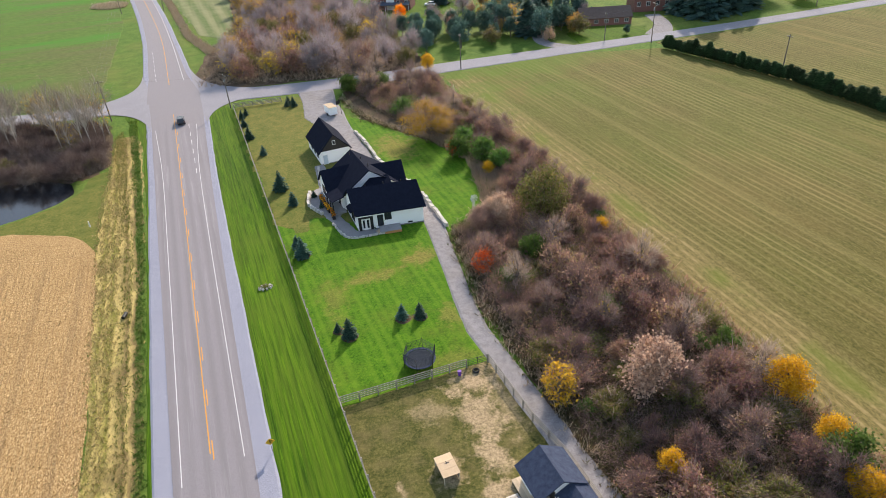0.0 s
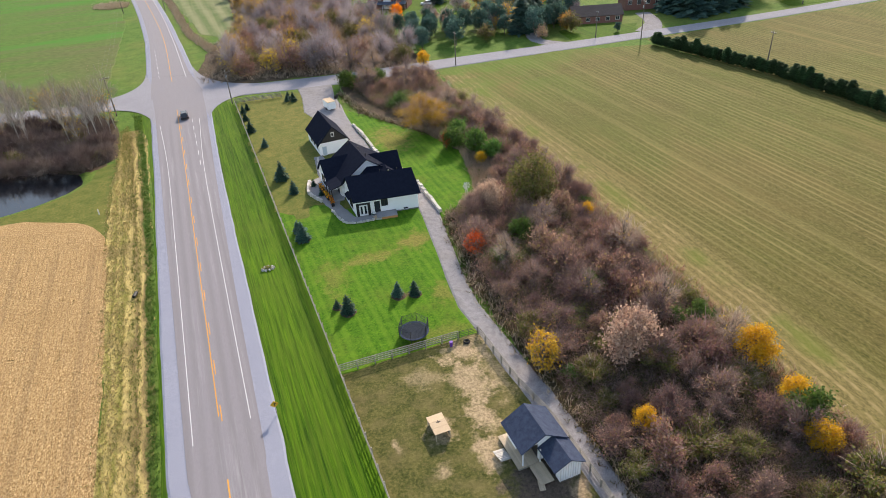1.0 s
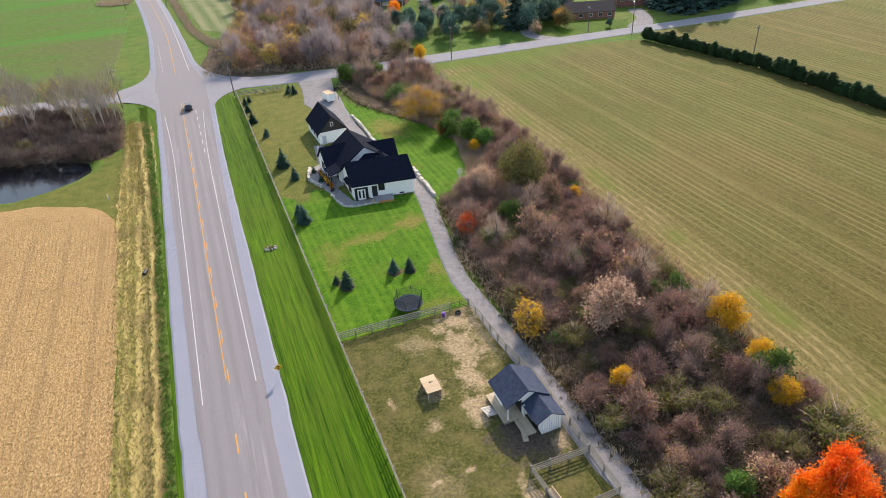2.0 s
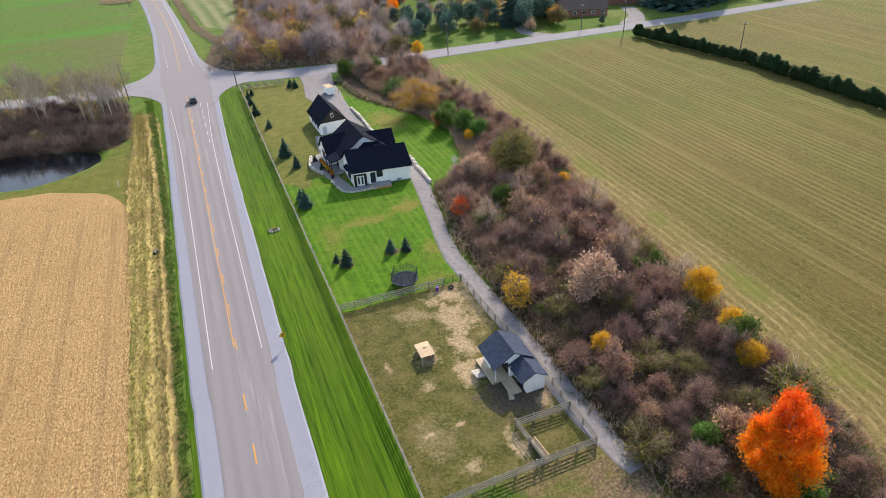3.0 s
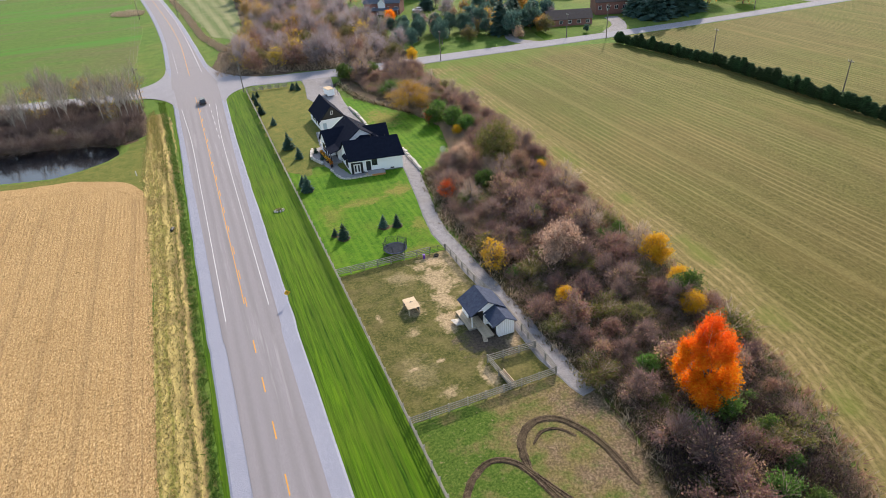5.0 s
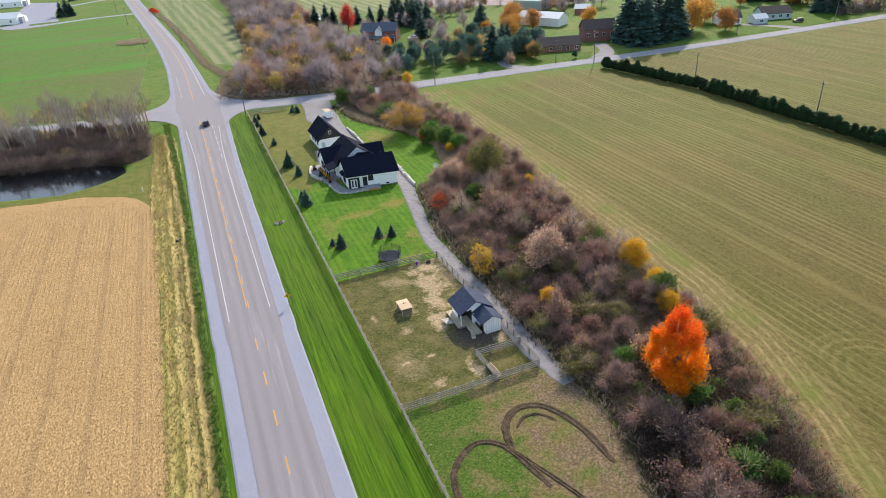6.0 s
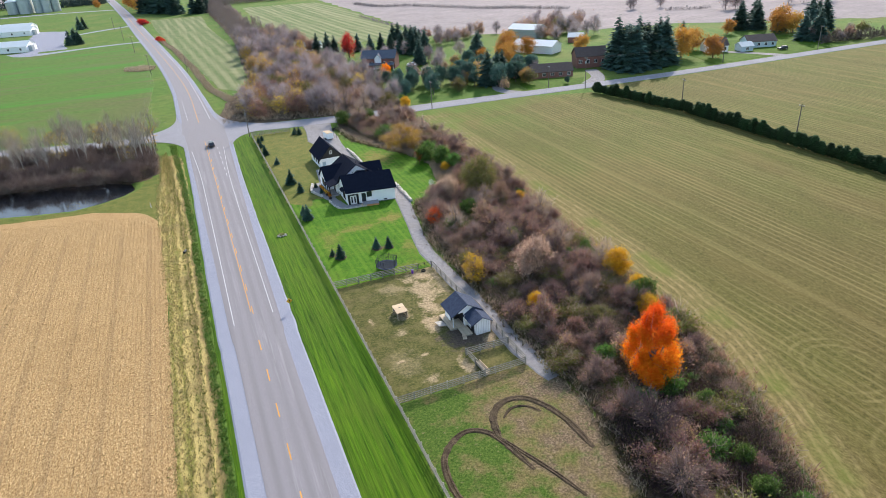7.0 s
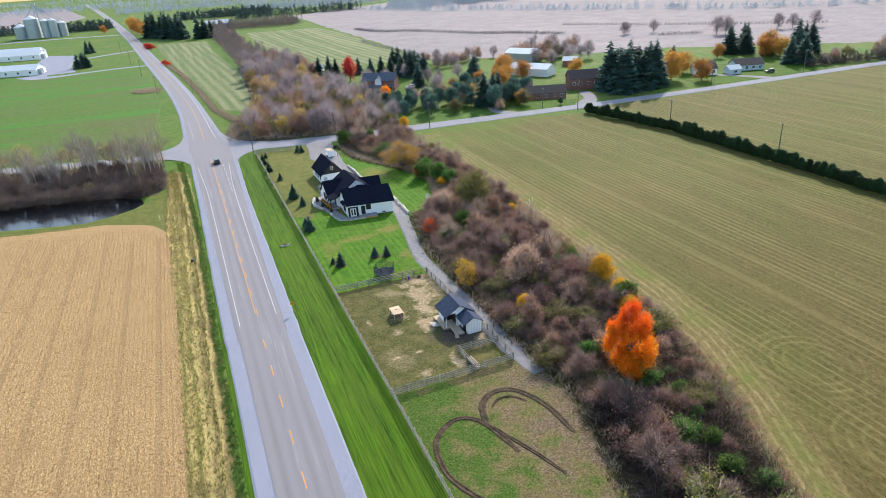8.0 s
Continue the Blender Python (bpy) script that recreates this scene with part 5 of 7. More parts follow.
far_wood = scatter([(40, 330), (62, 330), (82, 345), (74, 420), (66, 520), (64, 680), (62, 760), (44, 760), (42, 640), (44, 450)], 8.2, rng_w)
spread([(wood_a, 4), (wood_b, 1.8), (wood_c, 2.4), (wood_d, 1.5)], near_wood[:160], rng_w, 0.75, 1.3)
for i, (x, y) in enumerate(far_wood[:55]):
    put(rng_w.choices((wood_a, wood_b, wood_c), (6, 1, 2))[0], x, y, rng_w.uniform(0.9, 1.4), 37 * i % 360)
tufts("undergrowth", [(14, 192), (54, 178), (78, 175), (84, 245), (62, 330), (44, 330), (30, 262), (20, 225)], 5000, L["reed"], "brown brush under the north wood", 1.3, 0.14, 40, 4, 0.6)
sheet("ground_wood_north", [(13, 200), (20, 187), (54, 179.5), (82, 175.5), (86, 245), (74, 300), (80, 345), (72, 420), (66, 520), (74, 720), (66, 900), (44, 900), (44, 450), (33, 262), (22, 240)], 0.137, M["forest_floor"], "brown leaf litter under the north wood", 4, 0.8, 15)

spruce = conifer("spruce_tree", "tall blue-green spruce beside far houses", 75, 13.0, 3.9, "hazed_spruce", rows=24, per=14, group="garden conifers", segs=4)
pine = broadleaf("pine_tree", "blue-green pine with an open rounded crown", "conifer", 76, 9.5, 3.6, "hazed_spruce", 2600, 0.32, clear=0.2, clumps=34, spread=0.26, twigs=100, girth=0.02, group="garden conifers")
maple = broadleaf("autumn_tree", "round rusty orange garden tree", "tree", 77, 9.0, 4.0, "rust", 3800, 0.24, clear=0.12, clumps=36, twigs=200, girth=0.02, group="garden trees")
pink = one(93, 303, name="red_tree", label="tall crimson autumn tree", category="tree", seed=78, height=13, radius=4.0, leaf="red", leaves=2600, size=0.3, clear=0.1, clumps=36, twigs=300)
one(93.5, 237, name="orange_tree", label="small orange garden tree", category="tree", seed=79, height=6.5, radius=2.4, leaf="orange", leaves=1400, size=0.24, clear=0.12, clumps=24, twigs=100)
first(spruce, 82, 336, 0.95, 0)
for i, (x, y, s) in enumerate([(87, 330, 1.0), (92, 333, 0.8), (98, 328, 0.8), (104, 324, 0.85), (110, 318, 0.8), (116, 316, 0.85), (121, 313, 0.85), (127, 326, 1.1), (131, 328, 1.1), (135, 325, 1.0), (139, 322, 0.9), (141, 318, 0.8), (118, 257, 1.05), (124, 190, 1.25), (130, 196, 0.9), (134, 201, 1.0), (139, 206, 0.95), (142, 196, 0.8),
                               (187, 186, 1.3), (190, 185, 1.55), (195, 178, 1.35), (199, 183, 1.5), (205, 179, 1.3), (209, 184, 1.4), (235, 215, 0.8), (243, 219, 1.0), (249, 215, 1.0),  (305, 232, 1.3), (312, 226, 1.2), (316, 214, 1.1), (322, 200, 1.25), (329, 206, 1.6), (335, 202, 1.5),
                               (342, 212, 1.3), (31, 706, 1.9), (37, 700, 1.8), (44, 708, 1.5), (12, 712, 1.8), (-70, 522, 0.95), (-66, 528, 1.0), (-63, 521, 0.85), (-68, 536, 0.9), (-74, 646, 1.0), (-71, 652, 0.9)]):
    put(spruce, x, y, s, 47 * i % 360)
for i in range(16):
    put(spruce, 186 + rng_w.uniform(0, 25), 175 + rng_w.uniform(0, 14), rng_w.uniform(1.35, 1.85), 31 * i)
for i in range(18):
    put(pine, 84 + rng_w.uniform(0, 70), 184 + rng_w.uniform(0, 46), rng_w.uniform(0.6, 1.0), 31 * i)
for i in range(28):
    put((wood_b, wood_c, wood_d, wood_a)[i % 4], 84 + rng_w.uniform(0, 68), 178 + rng_w.uniform(0, 60), rng_w.uniform(0.5, 1.0), 31 * i)
first(pine, 100, 196, 0.9, 0)
for i, (x, y, s) in enumerate([(93, 200, 0.85), (88, 203, 0.8), (96, 206, 0.8), (107, 202, 0.9), (112, 198, 0.9), (119, 200, 1.0), (104, 209, 0.8), (126, 184, 1.0), (133, 188, 0.9), (140, 190, 0.8), (120, 210, 0.9), (128, 212, 0.9), (148, 206, 0.8), (152, 202, 0.8), (318, 192, 1.0), (310, 190, 0.8), (54, 166, 0.45), (55.5, 164, 0.4), (152, 172, 0.35)]):
    put(pine, x, y, s, 61 * i % 360)
first(maple, 171, 240, 1.1, 0)
for i, (x, y, s) in enumerate([(160, 238, 1.0), (150, 225, 1.15), (139, 184, 0.7), (198, 231, 1.0), (224, 187, 1.55), (234, 177, 1.15), (308, 208, 1.3), (316, 205, 1.2), (290, 225, 0.9), (395, 195, 1.0), (405, 192, 0.9), (-42, 930, 2.0), (-36, 880, 1.9), (-30, 838, 1.8), (-24, 800, 1.9), (-78, 930, 1.2)]):
    put(maple, x, y, s, 83 * i % 360)
for i in range(4):
    x = 340 + rng_w.uniform(0, 130)
    put(wood_c if i % 3 else wood_a, x, 175 + (x - 340) * 0.05 + rng_w.uniform(-6, 22), rng_w.uniform(0.6, 0.9), i * 40)
for i, (x, y, s) in enumerate([(172, 320, 0.9), (178, 325, 1.0), (186, 330, 1.1), (225, 325, 1.2), (232, 315, 1.3), (240, 322, 1.3), (248, 312, 1.3), (255, 318, 1.2), (216, 318, 1.0), (205, 285, 1.0), (212, 280, 1.0), (146, 330, 0.9), (152, 335, 1.0), (158, 330, 1.0), (164, 326, 0.9)]):
    put(wood_a if i % 2 else wood_c, x, y, s, i * 50)


def far_wood_stuff(name, boxes, seed, mat, label, height=14, clumps=34):
    """A distant wood: thousands of leaf clumps in a ragged mass, joined."""
    rng = np.random.default_rng(seed)
    allq = []
    for x0, x1, y0, y1, n in boxes:
        base = np.stack([rng.uniform(x0, x1, n), rng.uniform(y0, y1, n)], 1)
        h = height * rng.uniform(0.55, 1.15, n)
        for k in range(clumps):
            rise = rng.uniform(0.05, 1.0, n)
            c = np.concatenate([base + rng.normal(size=(n, 2)) * (height * 0.2 * (1.15 - rise))[:, None], (h * rise)[:, None]], 1)
            allq.append(leaf_quads(rng, c, height * 0.085 * (34 / clumps) ** 0.5))
    return tagged(new(name, quads_mesh(name, np.concatenate(allq), mat)), label, "wood", kind="stuff")


# Pale blue-grey leaves carry the distance haze in their base colour.
HAZE_LEAF = leaf_mat("haze_tinted_woodland", [(0.30, 0.36, 0.43), (0.33, 0.39, 0.46), (0.36, 0.42, 0.49), (0.31, 0.38, 0.43)], 0.5, vary=0.1)
FAR_DARK = leaf_mat("distant_conifers", [(0.04, 0.075, 0.075), (0.06, 0.10, 0.095), (0.08, 0.125, 0.12)], 0.3)
far_wood_stuff("distant_wood", [(44, 70, 330, 520, 120), (45, 64, 520, 900, 200), (60, 160, 780, 860, 240)], 95, leaf_mat("north_wood_mass", [(0.17, 0.145, 0.15), (0.23, 0.20, 0.205), (0.15, 0.12, 0.125), (0.21, 0.165, 0.11)], 0.3), "grey-brown leafless wood running north", 10, 150)
far_wood_stuff("distant_wood", [(330, 720, 880, 1000, 700), (700, 1500, 900, 1150, 900), (150, 420, 1150, 1350, 500), (1100, 2300, 700, 900, 700), (-100, 300, 1500, 1700, 400)], 91, HAZE_LEAF, "woods on the horizon tinted haze-blue", 12, 60)
far_wood_stuff("distant_wood", [(20, 170, 1080, 1140, 260), (-300, -190, 1060, 1100, 160), (-130, -75, 1010, 1060, 120), (100, 300, 980, 1010, 150)], 92, FAR_DARK, "dark far conifer windbreaks", 13)
far_wood_stuff("distant_wood", [(-800, 2500, 1900, 2300, 1800), (-2500, 3500, 2900, 3200, 1800)], 93, HAZE_LEAF, "woods on the horizon tinted haze-blue", 15, 50)


def along(line, step, half, n):
    """Small plots strung along a line."""
    return [(x - half, x + half, y - half, y + half, n) for x, y in smooth_line(line, step)]


WOOD_EDGE = [(254, 900), (300, 760), (365, 650), (405, 560), (450, 490), (490, 400), (560, 345), (700, 280)]
far_wood_stuff("distant_wood", along([(x + 40, y + 60) for x, y in WOOD_EDGE], 16, 15, 7), 97, HAZE_LEAF, "haze-blue tinted woods beyond the harvested fields", 8, 90)
HEDGE_LEAF = leaf_mat("distant_hedge", [(0.17, 0.15, 0.16), (0.24, 0.21, 0.22), (0.14, 0.14, 0.14)], 0.3)
far_wood_stuff("distant_hedges", along([(186, 628), (195, 579), (221, 551), (253, 476), (275, 450), (300, 405)], 1.5, 2.4, 4) + along([(156, 502), (158, 430), (162, 355)], 3, 0.9, 2) + along([(342, 336), (366, 321)], 2.5, 2.0, 4) + along([(342, 470), (398, 381), (470, 300)], 1.5, 0.8, 3), 94, HEDGE_LEAF, "thin brown field hedges far off", 2.6)
for i, (x, y, s) in enumerate([(328, 361, 1.1), (333, 364, 1.0), (351, 355, 1.1), (368, 307, 1.5), (373, 303, 1.5), (378, 306, 1.2), (420, 300, 1.3), (430, 296, 1.2), (445, 290, 1.4), (197, 326, 0.9), (236, 353, 0.6), (260, 380, 0.6)]):
    put(wood_a, x, y, s, i * 67)
rng_far = random.Random(77)
for i in range(22):
    put((wood_a, wood_a, wood_c, wood_d)[i % 4], 204 + rng_far.uniform(0, 34), 272 + rng_far.uniform(0, 44), rng_far.uniform(0.8, 1.3), i * 41)
for i in range(8):
    put((wood_a, wood_c)[i % 2], 150 + rng_far.uniform(0, 20), 308 + rng_far.uniform(0, 18), rng_far.uniform(0.6, 1.0), i * 77)
for i in range(36):
    x = 298 + rng_far.uniform(0, 150)
    put((wood_a, wood_a, wood_c, wood_a, wood_d)[i % 5], x, 172 - (x - 300) * 0.12 + rng_far.uniform(0, 14), rng_far.uniform(0.5, 0.95), i * 31)
for i in range(10):
    put(wood_a, 84 + rng_far.uniform(0, 60), 240 + rng_far.uniform(0, 60), rng_far.uniform(0.6, 1.1), i * 53)
for i, (x, y, s) in enumerate([(242, 199, 1.2), (318, 214, 1.5), (386, 178, 0.9), (165, 255, 1.1), (172, 262, 1.2), (146, 240, 0.8)]):
    put(maple, x, y, s, i * 97)
for i, (x, y, s) in enumerate([(-20, 780, 2.2), (-13, 768, 2.3), (-6, 756, 2.1), (0, 744, 2.4), (6, 736, 2.0), (11, 730, 2.2), (15, 722, 1.9), (-16, 788, 2.3), (-3, 768, 2.3), (4, 756, 2.1), (12, 744, 2.1), (122, 296, 1.1), (126, 290, 1.3), (130, 294, 1.2), (133, 288, 1.1), (147, 250, 1.2), (151, 256, 1.1), (143, 246, 0.9), (310, 236, 1.3), (318, 232, 1.4), (322, 238, 1.3), (299, 184, 1.2), (304, 180, 1.3)]):
    put(spruce, x, y, s, i * 43)
far_wood_stuff("roadside_hedge", along([(300, 173), (340, 166), (390, 160), (460, 152)], 2.5, 2.4, 5), 98, leaf_mat("roadside_brush", [(0.13, 0.105, 0.10), (0.20, 0.165, 0.155), (0.16, 0.15, 0.09)], 0.3), "brown leafless hedge along the side road", 5.0, 60)
crimson = one(-18.5, 630, name="red_bush", label="low crimson bushes at the roadside", category="shrub", seed=83, height=4.5, radius=4.5, leaf="red", leaves=3000, size=0.28, clear=0.05, clumps=20, twigs=100, stems=3)
put(crimson, -21, 648, 0.9, 70)
put(crimson, -4.2, 478, 0.6, 130)
put(crimson, -6.2, 490, 0.6, 200)
tufts("roadside_weeds", [(20, 228), (13.5, 262), (9.2, 330), (1.6, 420), (-6, 480), (-3.5, 482), (4.6, 420), (12.0, 335), (16.5, 264), (23, 234)], 2600, L["reed"], "brown weeds along the roadside ditch", 1.1, 0.16, 42, 4, 0.5)
tufts("brush_pile", [(-26, 352), (-18, 345), (-10, 346), (-9, 356), (-16, 364), (-25, 362)], 700, L["reed"], "dead brown weeds on the wheat field edge", 1.2, 0.16, 41, 5, 0.6)


# ---- buildings ----
def gable_block(parent, x0, x1, y0, y1, eave, ridge, along, wall, roof, over=0.45, thick=0.16, z0=-0.1, hip=0.0, skew=0.0):
    """Walls with two gables and a two-sided roof. along: the ridge's axis."""
    g = Geo()
    if along == "x":
        sec = [(y0, z0), (y1, z0), (y1, eave), ((y0 + y1) / 2, ridge), (y0, eave)]
        vs = [(x, a, b) for x in (x0, x1) for a, b in sec]
    else:
        sec = [(x0, z0), (x1, z0), (x1, eave), ((x0 + x1) / 2, ridge), (x0, eave)]
        vs = [(a, y, b) for y in (y0, y1) for a, b in sec]
    vs = [(x + skew * y, y, z) for x, y, z in vs]
    g.add(vs, [(4, 3, 2, 1, 0), (5, 6, 7, 8, 9)] + [(i, (i + 1) % 5, 5 + (i + 1) % 5, 5 + i) for i in (0, 1, 4)])
    part("wall", g, wall, parent)
    r = Geo()
    half = ((y1 - y0) if along == "x" else (x1 - x0)) / 2
    drop = (ridge - eave) / half * over
    t = 0.12
    for s in (-1, 1):
        if along == "x":
            m = (y0 + y1) / 2
            e = m + s * (half + over)
            quad = [(x0 - over, e, eave - drop + t), (x1 + over, e, eave - drop + t), (x1 + over - hip, m, ridge + t), (x0 - over + hip, m, ridge + t)]
        else:
            m = (x0 + x1) / 2
            e = m + s * (half + over)
            quad = [(e, y0 - over, eave - drop + t), (e, y1 + over, eave - drop + t), (m, y1 + over - hip, ridge + t), (m, y0 - over + hip, ridge + t)]
        r.slab([(x + skew * y, y, z) for x, y, z in quad], thick)
    part("roof", r, roof, parent)


def opening(parent, name, c, w, h, face, frame_mat, glass_mat, cols=1, rows=1):
    """A framed window or glazed door set on a wall. face: the way it looks, as (x, y)."""
    fx, fy = face
    rz = math.atan2(fy, fx) + math.pi / 2
    m = pose(*c, 0, 0, math.degrees(rz))
    f = Geo()
    t = 0.09
    for x in (-w / 2, w / 2):
        f.box((x, -0.03, 0), (t, 0.10, h + t))
    for z in (-h / 2, h / 2):
        f.box((0, -0.03, z), (w - t, 0.10, t))
    for i in range(1, cols):
        f.box((-w / 2 + w * i / cols, -0.025, 0), (t * 0.7, 0.08, h - t))
    for i in range(1, rows):
        f.box((0, -0.02, -h / 2 + h * i / rows), (w - t, 0.07, t * 0.7))
    ob = part(name, f, frame_mat, parent, at=m)
    part("pane", Geo().box((0, 0.0, 0), (w - t, 0.05, h - t)), glass_mat, ob)
    return ob


def pipe_vents(parent, spots):
    for x, y, z in spots:
        part("vent_pipe", Geo().tube((x, y, z - 0.2), (x, y, z + 0.45), 0.08, 0.08, 8), M["black"], parent)


BLACK, WHITE, GLASS = M["black"], M["siding"], M["glass"]

# the house: a south wing, a main block, an east wing and a west porch
house = empty("house", pose(33.9, 87.8, 0, 0, 0, -9.5), "white-sided farmhouse with black shingle roofs", "house")
gable_block(house, 1.2, 13.0, 0.0, 8.0, 3.55, 6.63, "x", WHITE, M["shingle"], skew=-0.16)
part("foundation", Geo().prism([(1.17, -0.03), (13.03, -0.03), (11.75, 8.03), (-0.11, 8.03)], -0.2, 0.25), M["paving"], house)
door = part("patio_door", Geo().box((2.6, -0.05, 1.35), (1.55, 0.1, 2.2)), M["trim"], house, "white double patio door")
for dx in (-0.36, 0.36):
    part("pane", Geo().box((2.6 + dx, -0.115, 1.4), (0.34, 0.03, 1.6)), GLASS, door)
sur = Geo()
sur.box((1.55, -0.10, 1.45), (0.5, 0.18, 2.7)).box((3.65, -0.10, 1.45), (0.5, 0.18, 2.7)).box((2.6, -0.10, 2.65), (1.6, 0.18, 0.3))
part("door_surround", sur, BLACK, house, "black door surround")
opening(house, "entry_door", (5.2, -0.03, 1.7), 0.95, 2.1, (0, -1), BLACK, GLASS)
opening(house, "window", (6.6, -0.03, 2.35), 1.15, 1.3, (0, -1), BLACK, GLASS, 2)
opening(house, "window", (10.5, -0.03, 0.5), 0.9, 0.4, (0, -1), M["trim"], GLASS)
opening(house, "window", (0.65, 3.2, 1.85), 2.0, 2.0, (-1, -0.16), BLACK, GLASS, 3)
shade = Geo().slab([(0.89, 1.8, 3.55), (0.44, 4.6, 3.55), (-0.4, 4.5, 3.05), (0.05, 1.7, 3.05)], 0.12)
part("window_canopy", shade, M["shingle"], house)
st = Geo()
st.box((6.7, -1.2, 0.55), (3.8, 2.2, 0.12))
part("porch_deck", st, M["paving"], house, "grey composite porch deck")
part("porch_skirt", Geo().box((7.1, -2.25, 0.25), (3.0, 0.08, 0.5)), M["cedar"], house, "orange cedar skirting boards")
steps = Geo()
for i in range(3):
    steps.box((4.6 - 0.28 * i, -1.6, 0.42 - 0.16 * i), (0.3, 1.2, 0.08))
part("porch_stair", steps, M["wood_new"], house)
pipe_vents(house, [(3.5, 4.3, 6.6), (6.8, 4.4, 6.55), (10, 4.2, 6.6)])

main = empty("house_main_block", pose(34.6, 96.6, 0, 0, 0, 3.0), "white-sided main block with a steep black roof", "house")
gable_block(main, 0.0, 11.4, 0.0, 10.6, 3.0, 7.0, "y", WHITE, M["shingle"], 0.4)
gable_block(main, -1.6, 5.5, 3.6, 9.8, 3.0, 5.9, "x", WHITE, M["shingle"], 0.35)
opening(main, "window", (-1.63, 6.7, 1.8), 1.8, 1.8, (-1, 0), BLACK, GLASS, 2)
opening(main, "front_door", (-0.03, 2.0, 1.15), 1.2, 2.2, (-1, 0), BLACK, GLASS)
low = Geo().slab([(2.2, -1.9, 3.9), (9.5, -1.9, 3.9), (9.5, 0.25, 5.1), (6.2, 0.25, 5.6)], 0.12)
part("link_roof", low, M["shingle"], main)
por = Geo().slab([(-2.3, -0.9, 2.75), (-2.3, 3.4, 2.75), (0.2, 3.4, 3.35), (0.2, -0.9, 3.35)], 0.14)
part("porch_roof", por, M["shingle"], main)
for yy in (-0.7, 1.3, 3.2):
    part("porch_post", Geo().box((-2.1, yy, 1.35), (0.18, 0.18, 2.6)), BLACK, main)
part("porch_deck", Geo().box((-1.1, 1.2, 0.2), (2.6, 4.6, 0.5)), M["paving"], main)
pipe_vents(main, [(5.0, 9.2, 6.9), (6.2, 6.0, 6.9), (6.4, 2.2, 6.9)])

east = empty("house_east_wing", pose(42.0, 98.4, 0, 0, 0, -6.0), "low east wing with a black shingle roof", "house")
gable_block(east, 0.0, 5.4, 0.0, 7.0, 3.0, 5.6, "x", WHITE, M["shingle"], 0.4)
opening(east, "window", (5.43, 3.5, 1.7), 1.6, 1.4, (1, 0), BLACK, GLASS, 2)

garage = empty("garage", pose(35.3, 119.0, 0, 0, 0, 2.0), "detached white garage with a black gabled roof", "garage")
gable_block(garage, 0.0, 6.7, 0.0, 11.0, 3.0, 6.5, "y", WHITE, M["shingle"], 0.45)
tri = Geo().add([(-0.3, -0.05, 3.0), (7.0, -0.05, 3.0), (3.35, -0.05, 6.35), (-0.3, 0.0, 3.0), (7.0, 0.0, 3.0), (3.35, 0.0, 6.35)], [(0, 1, 2), (5, 4, 3), (0, 3, 4, 1), (1, 4, 5, 2), (2, 5, 3, 0)])
part("gable_cladding", tri, M["black"], garage, "black gable cladding")
opening(garage, "window", (3.35, -0.09, 4.6), 0.6, 0.9, (0, -1), M["trim"], GLASS)
opening(garage, "side_door", (1.1, -0.03, 1.1), 1.0, 2.1, (0, -1), M["trim"], M["blue_house"])
for yy in (2.0, 4.6, 7.2):
    opening(garage, "window", (-0.03, yy, 1.8), 0.9, 1.2, (-1, 0), BLACK, GLASS)
part("foundation", Geo().box((3.35, 5.5, 0.0), (6.76, 11.06, 0.4)), M["paving"], garage)

# patio of flagstones and its stone edging
sheet("pavement_patio", [(33.0, 86.4), (38.6, 85.2), (38.9, 86.8), (34.6, 87.8), (33.2, 94.5), (34.2, 98), (34.4, 107), (35.6, 118.8), (34.0, 119), (32.6, 108), (30.4, 107), (29.2, 101.5), (30.6, 97.5), (31.6, 93.5)], 0.168, M["paving"], "grey flagstone path and terrace round the house", 0.8, 0.12, 17)


def stone_block(seed):
    rng = random.Random(seed)
    g = Geo()
    g.box((0, 0, 0.26), (1.0, 0.62, 0.62), 0.0, 0, 0.86)
    g.v = [(x + rng.uniform(-0.07, 0.07), y + rng.uniform(-0.06, 0.06), z + rng.uniform(-0.05, 0.05)) for x, y, z in g.v]
    return g.mesh("stone", M["stone"])


STONES = [stone_block(i) for i in range(6)]


def stone_row(label, pts, size=1.0, gap=1.02, seed=1, name="stone_edging"):
    """A row of rough limestone blocks, each one by itself."""
    rng = random.Random(seed)
    thing = empty(name, Matrix.Identity(4), label, "stone edging")
    line = smooth_line(pts, 0.5)
    todo = 0.0
    for i in range(len(line) - 1):
        a, b = Vector(line[i]), Vector(line[i + 1])
        todo -= (b - a).length
        if todo <= 0:
            todo += gap * size
            d = b - a
            ob = part("stone", STONES[rng.randrange(6)], None, thing)
            ob.matrix_basis = pose(b.x + rng.uniform(-0.08, 0.08), b.y, 0.1, 0, 0, math.degrees(math.atan2(d.y, d.x)) + rng.uniform(-9, 9))
            s = size * rng.uniform(0.85, 1.15)
            ob.scale = (s, s, s * rng.uniform(0.8, 1.2))
    return thing


stone_row("row of pale limestone blocks along the driveway", [(46.9, 134), (47.2, 124), (47.1, 114.5), (48.4, 106.5), (49.6, 101)], seed=1)
stone_row("row of pale limestone blocks along the driveway", [(50.2, 96), (49.9, 91), (49.8, 86), (49.6, 82)], seed=2)
stone_row("pale limestone edging of the terrace", [(34.4, 118), (33.0, 109)], 0.6, seed=3)
stone_row("pale limestone edging of the terrace", [(30.3, 107.3), (29.0, 101.6), (30.4, 97.2)], 0.9, seed=4)
stone_row("pale limestone edging of the terrace", [(31.4, 92.5), (32.9, 86.2), (38.7, 84.9)], 0.55, seed=5)


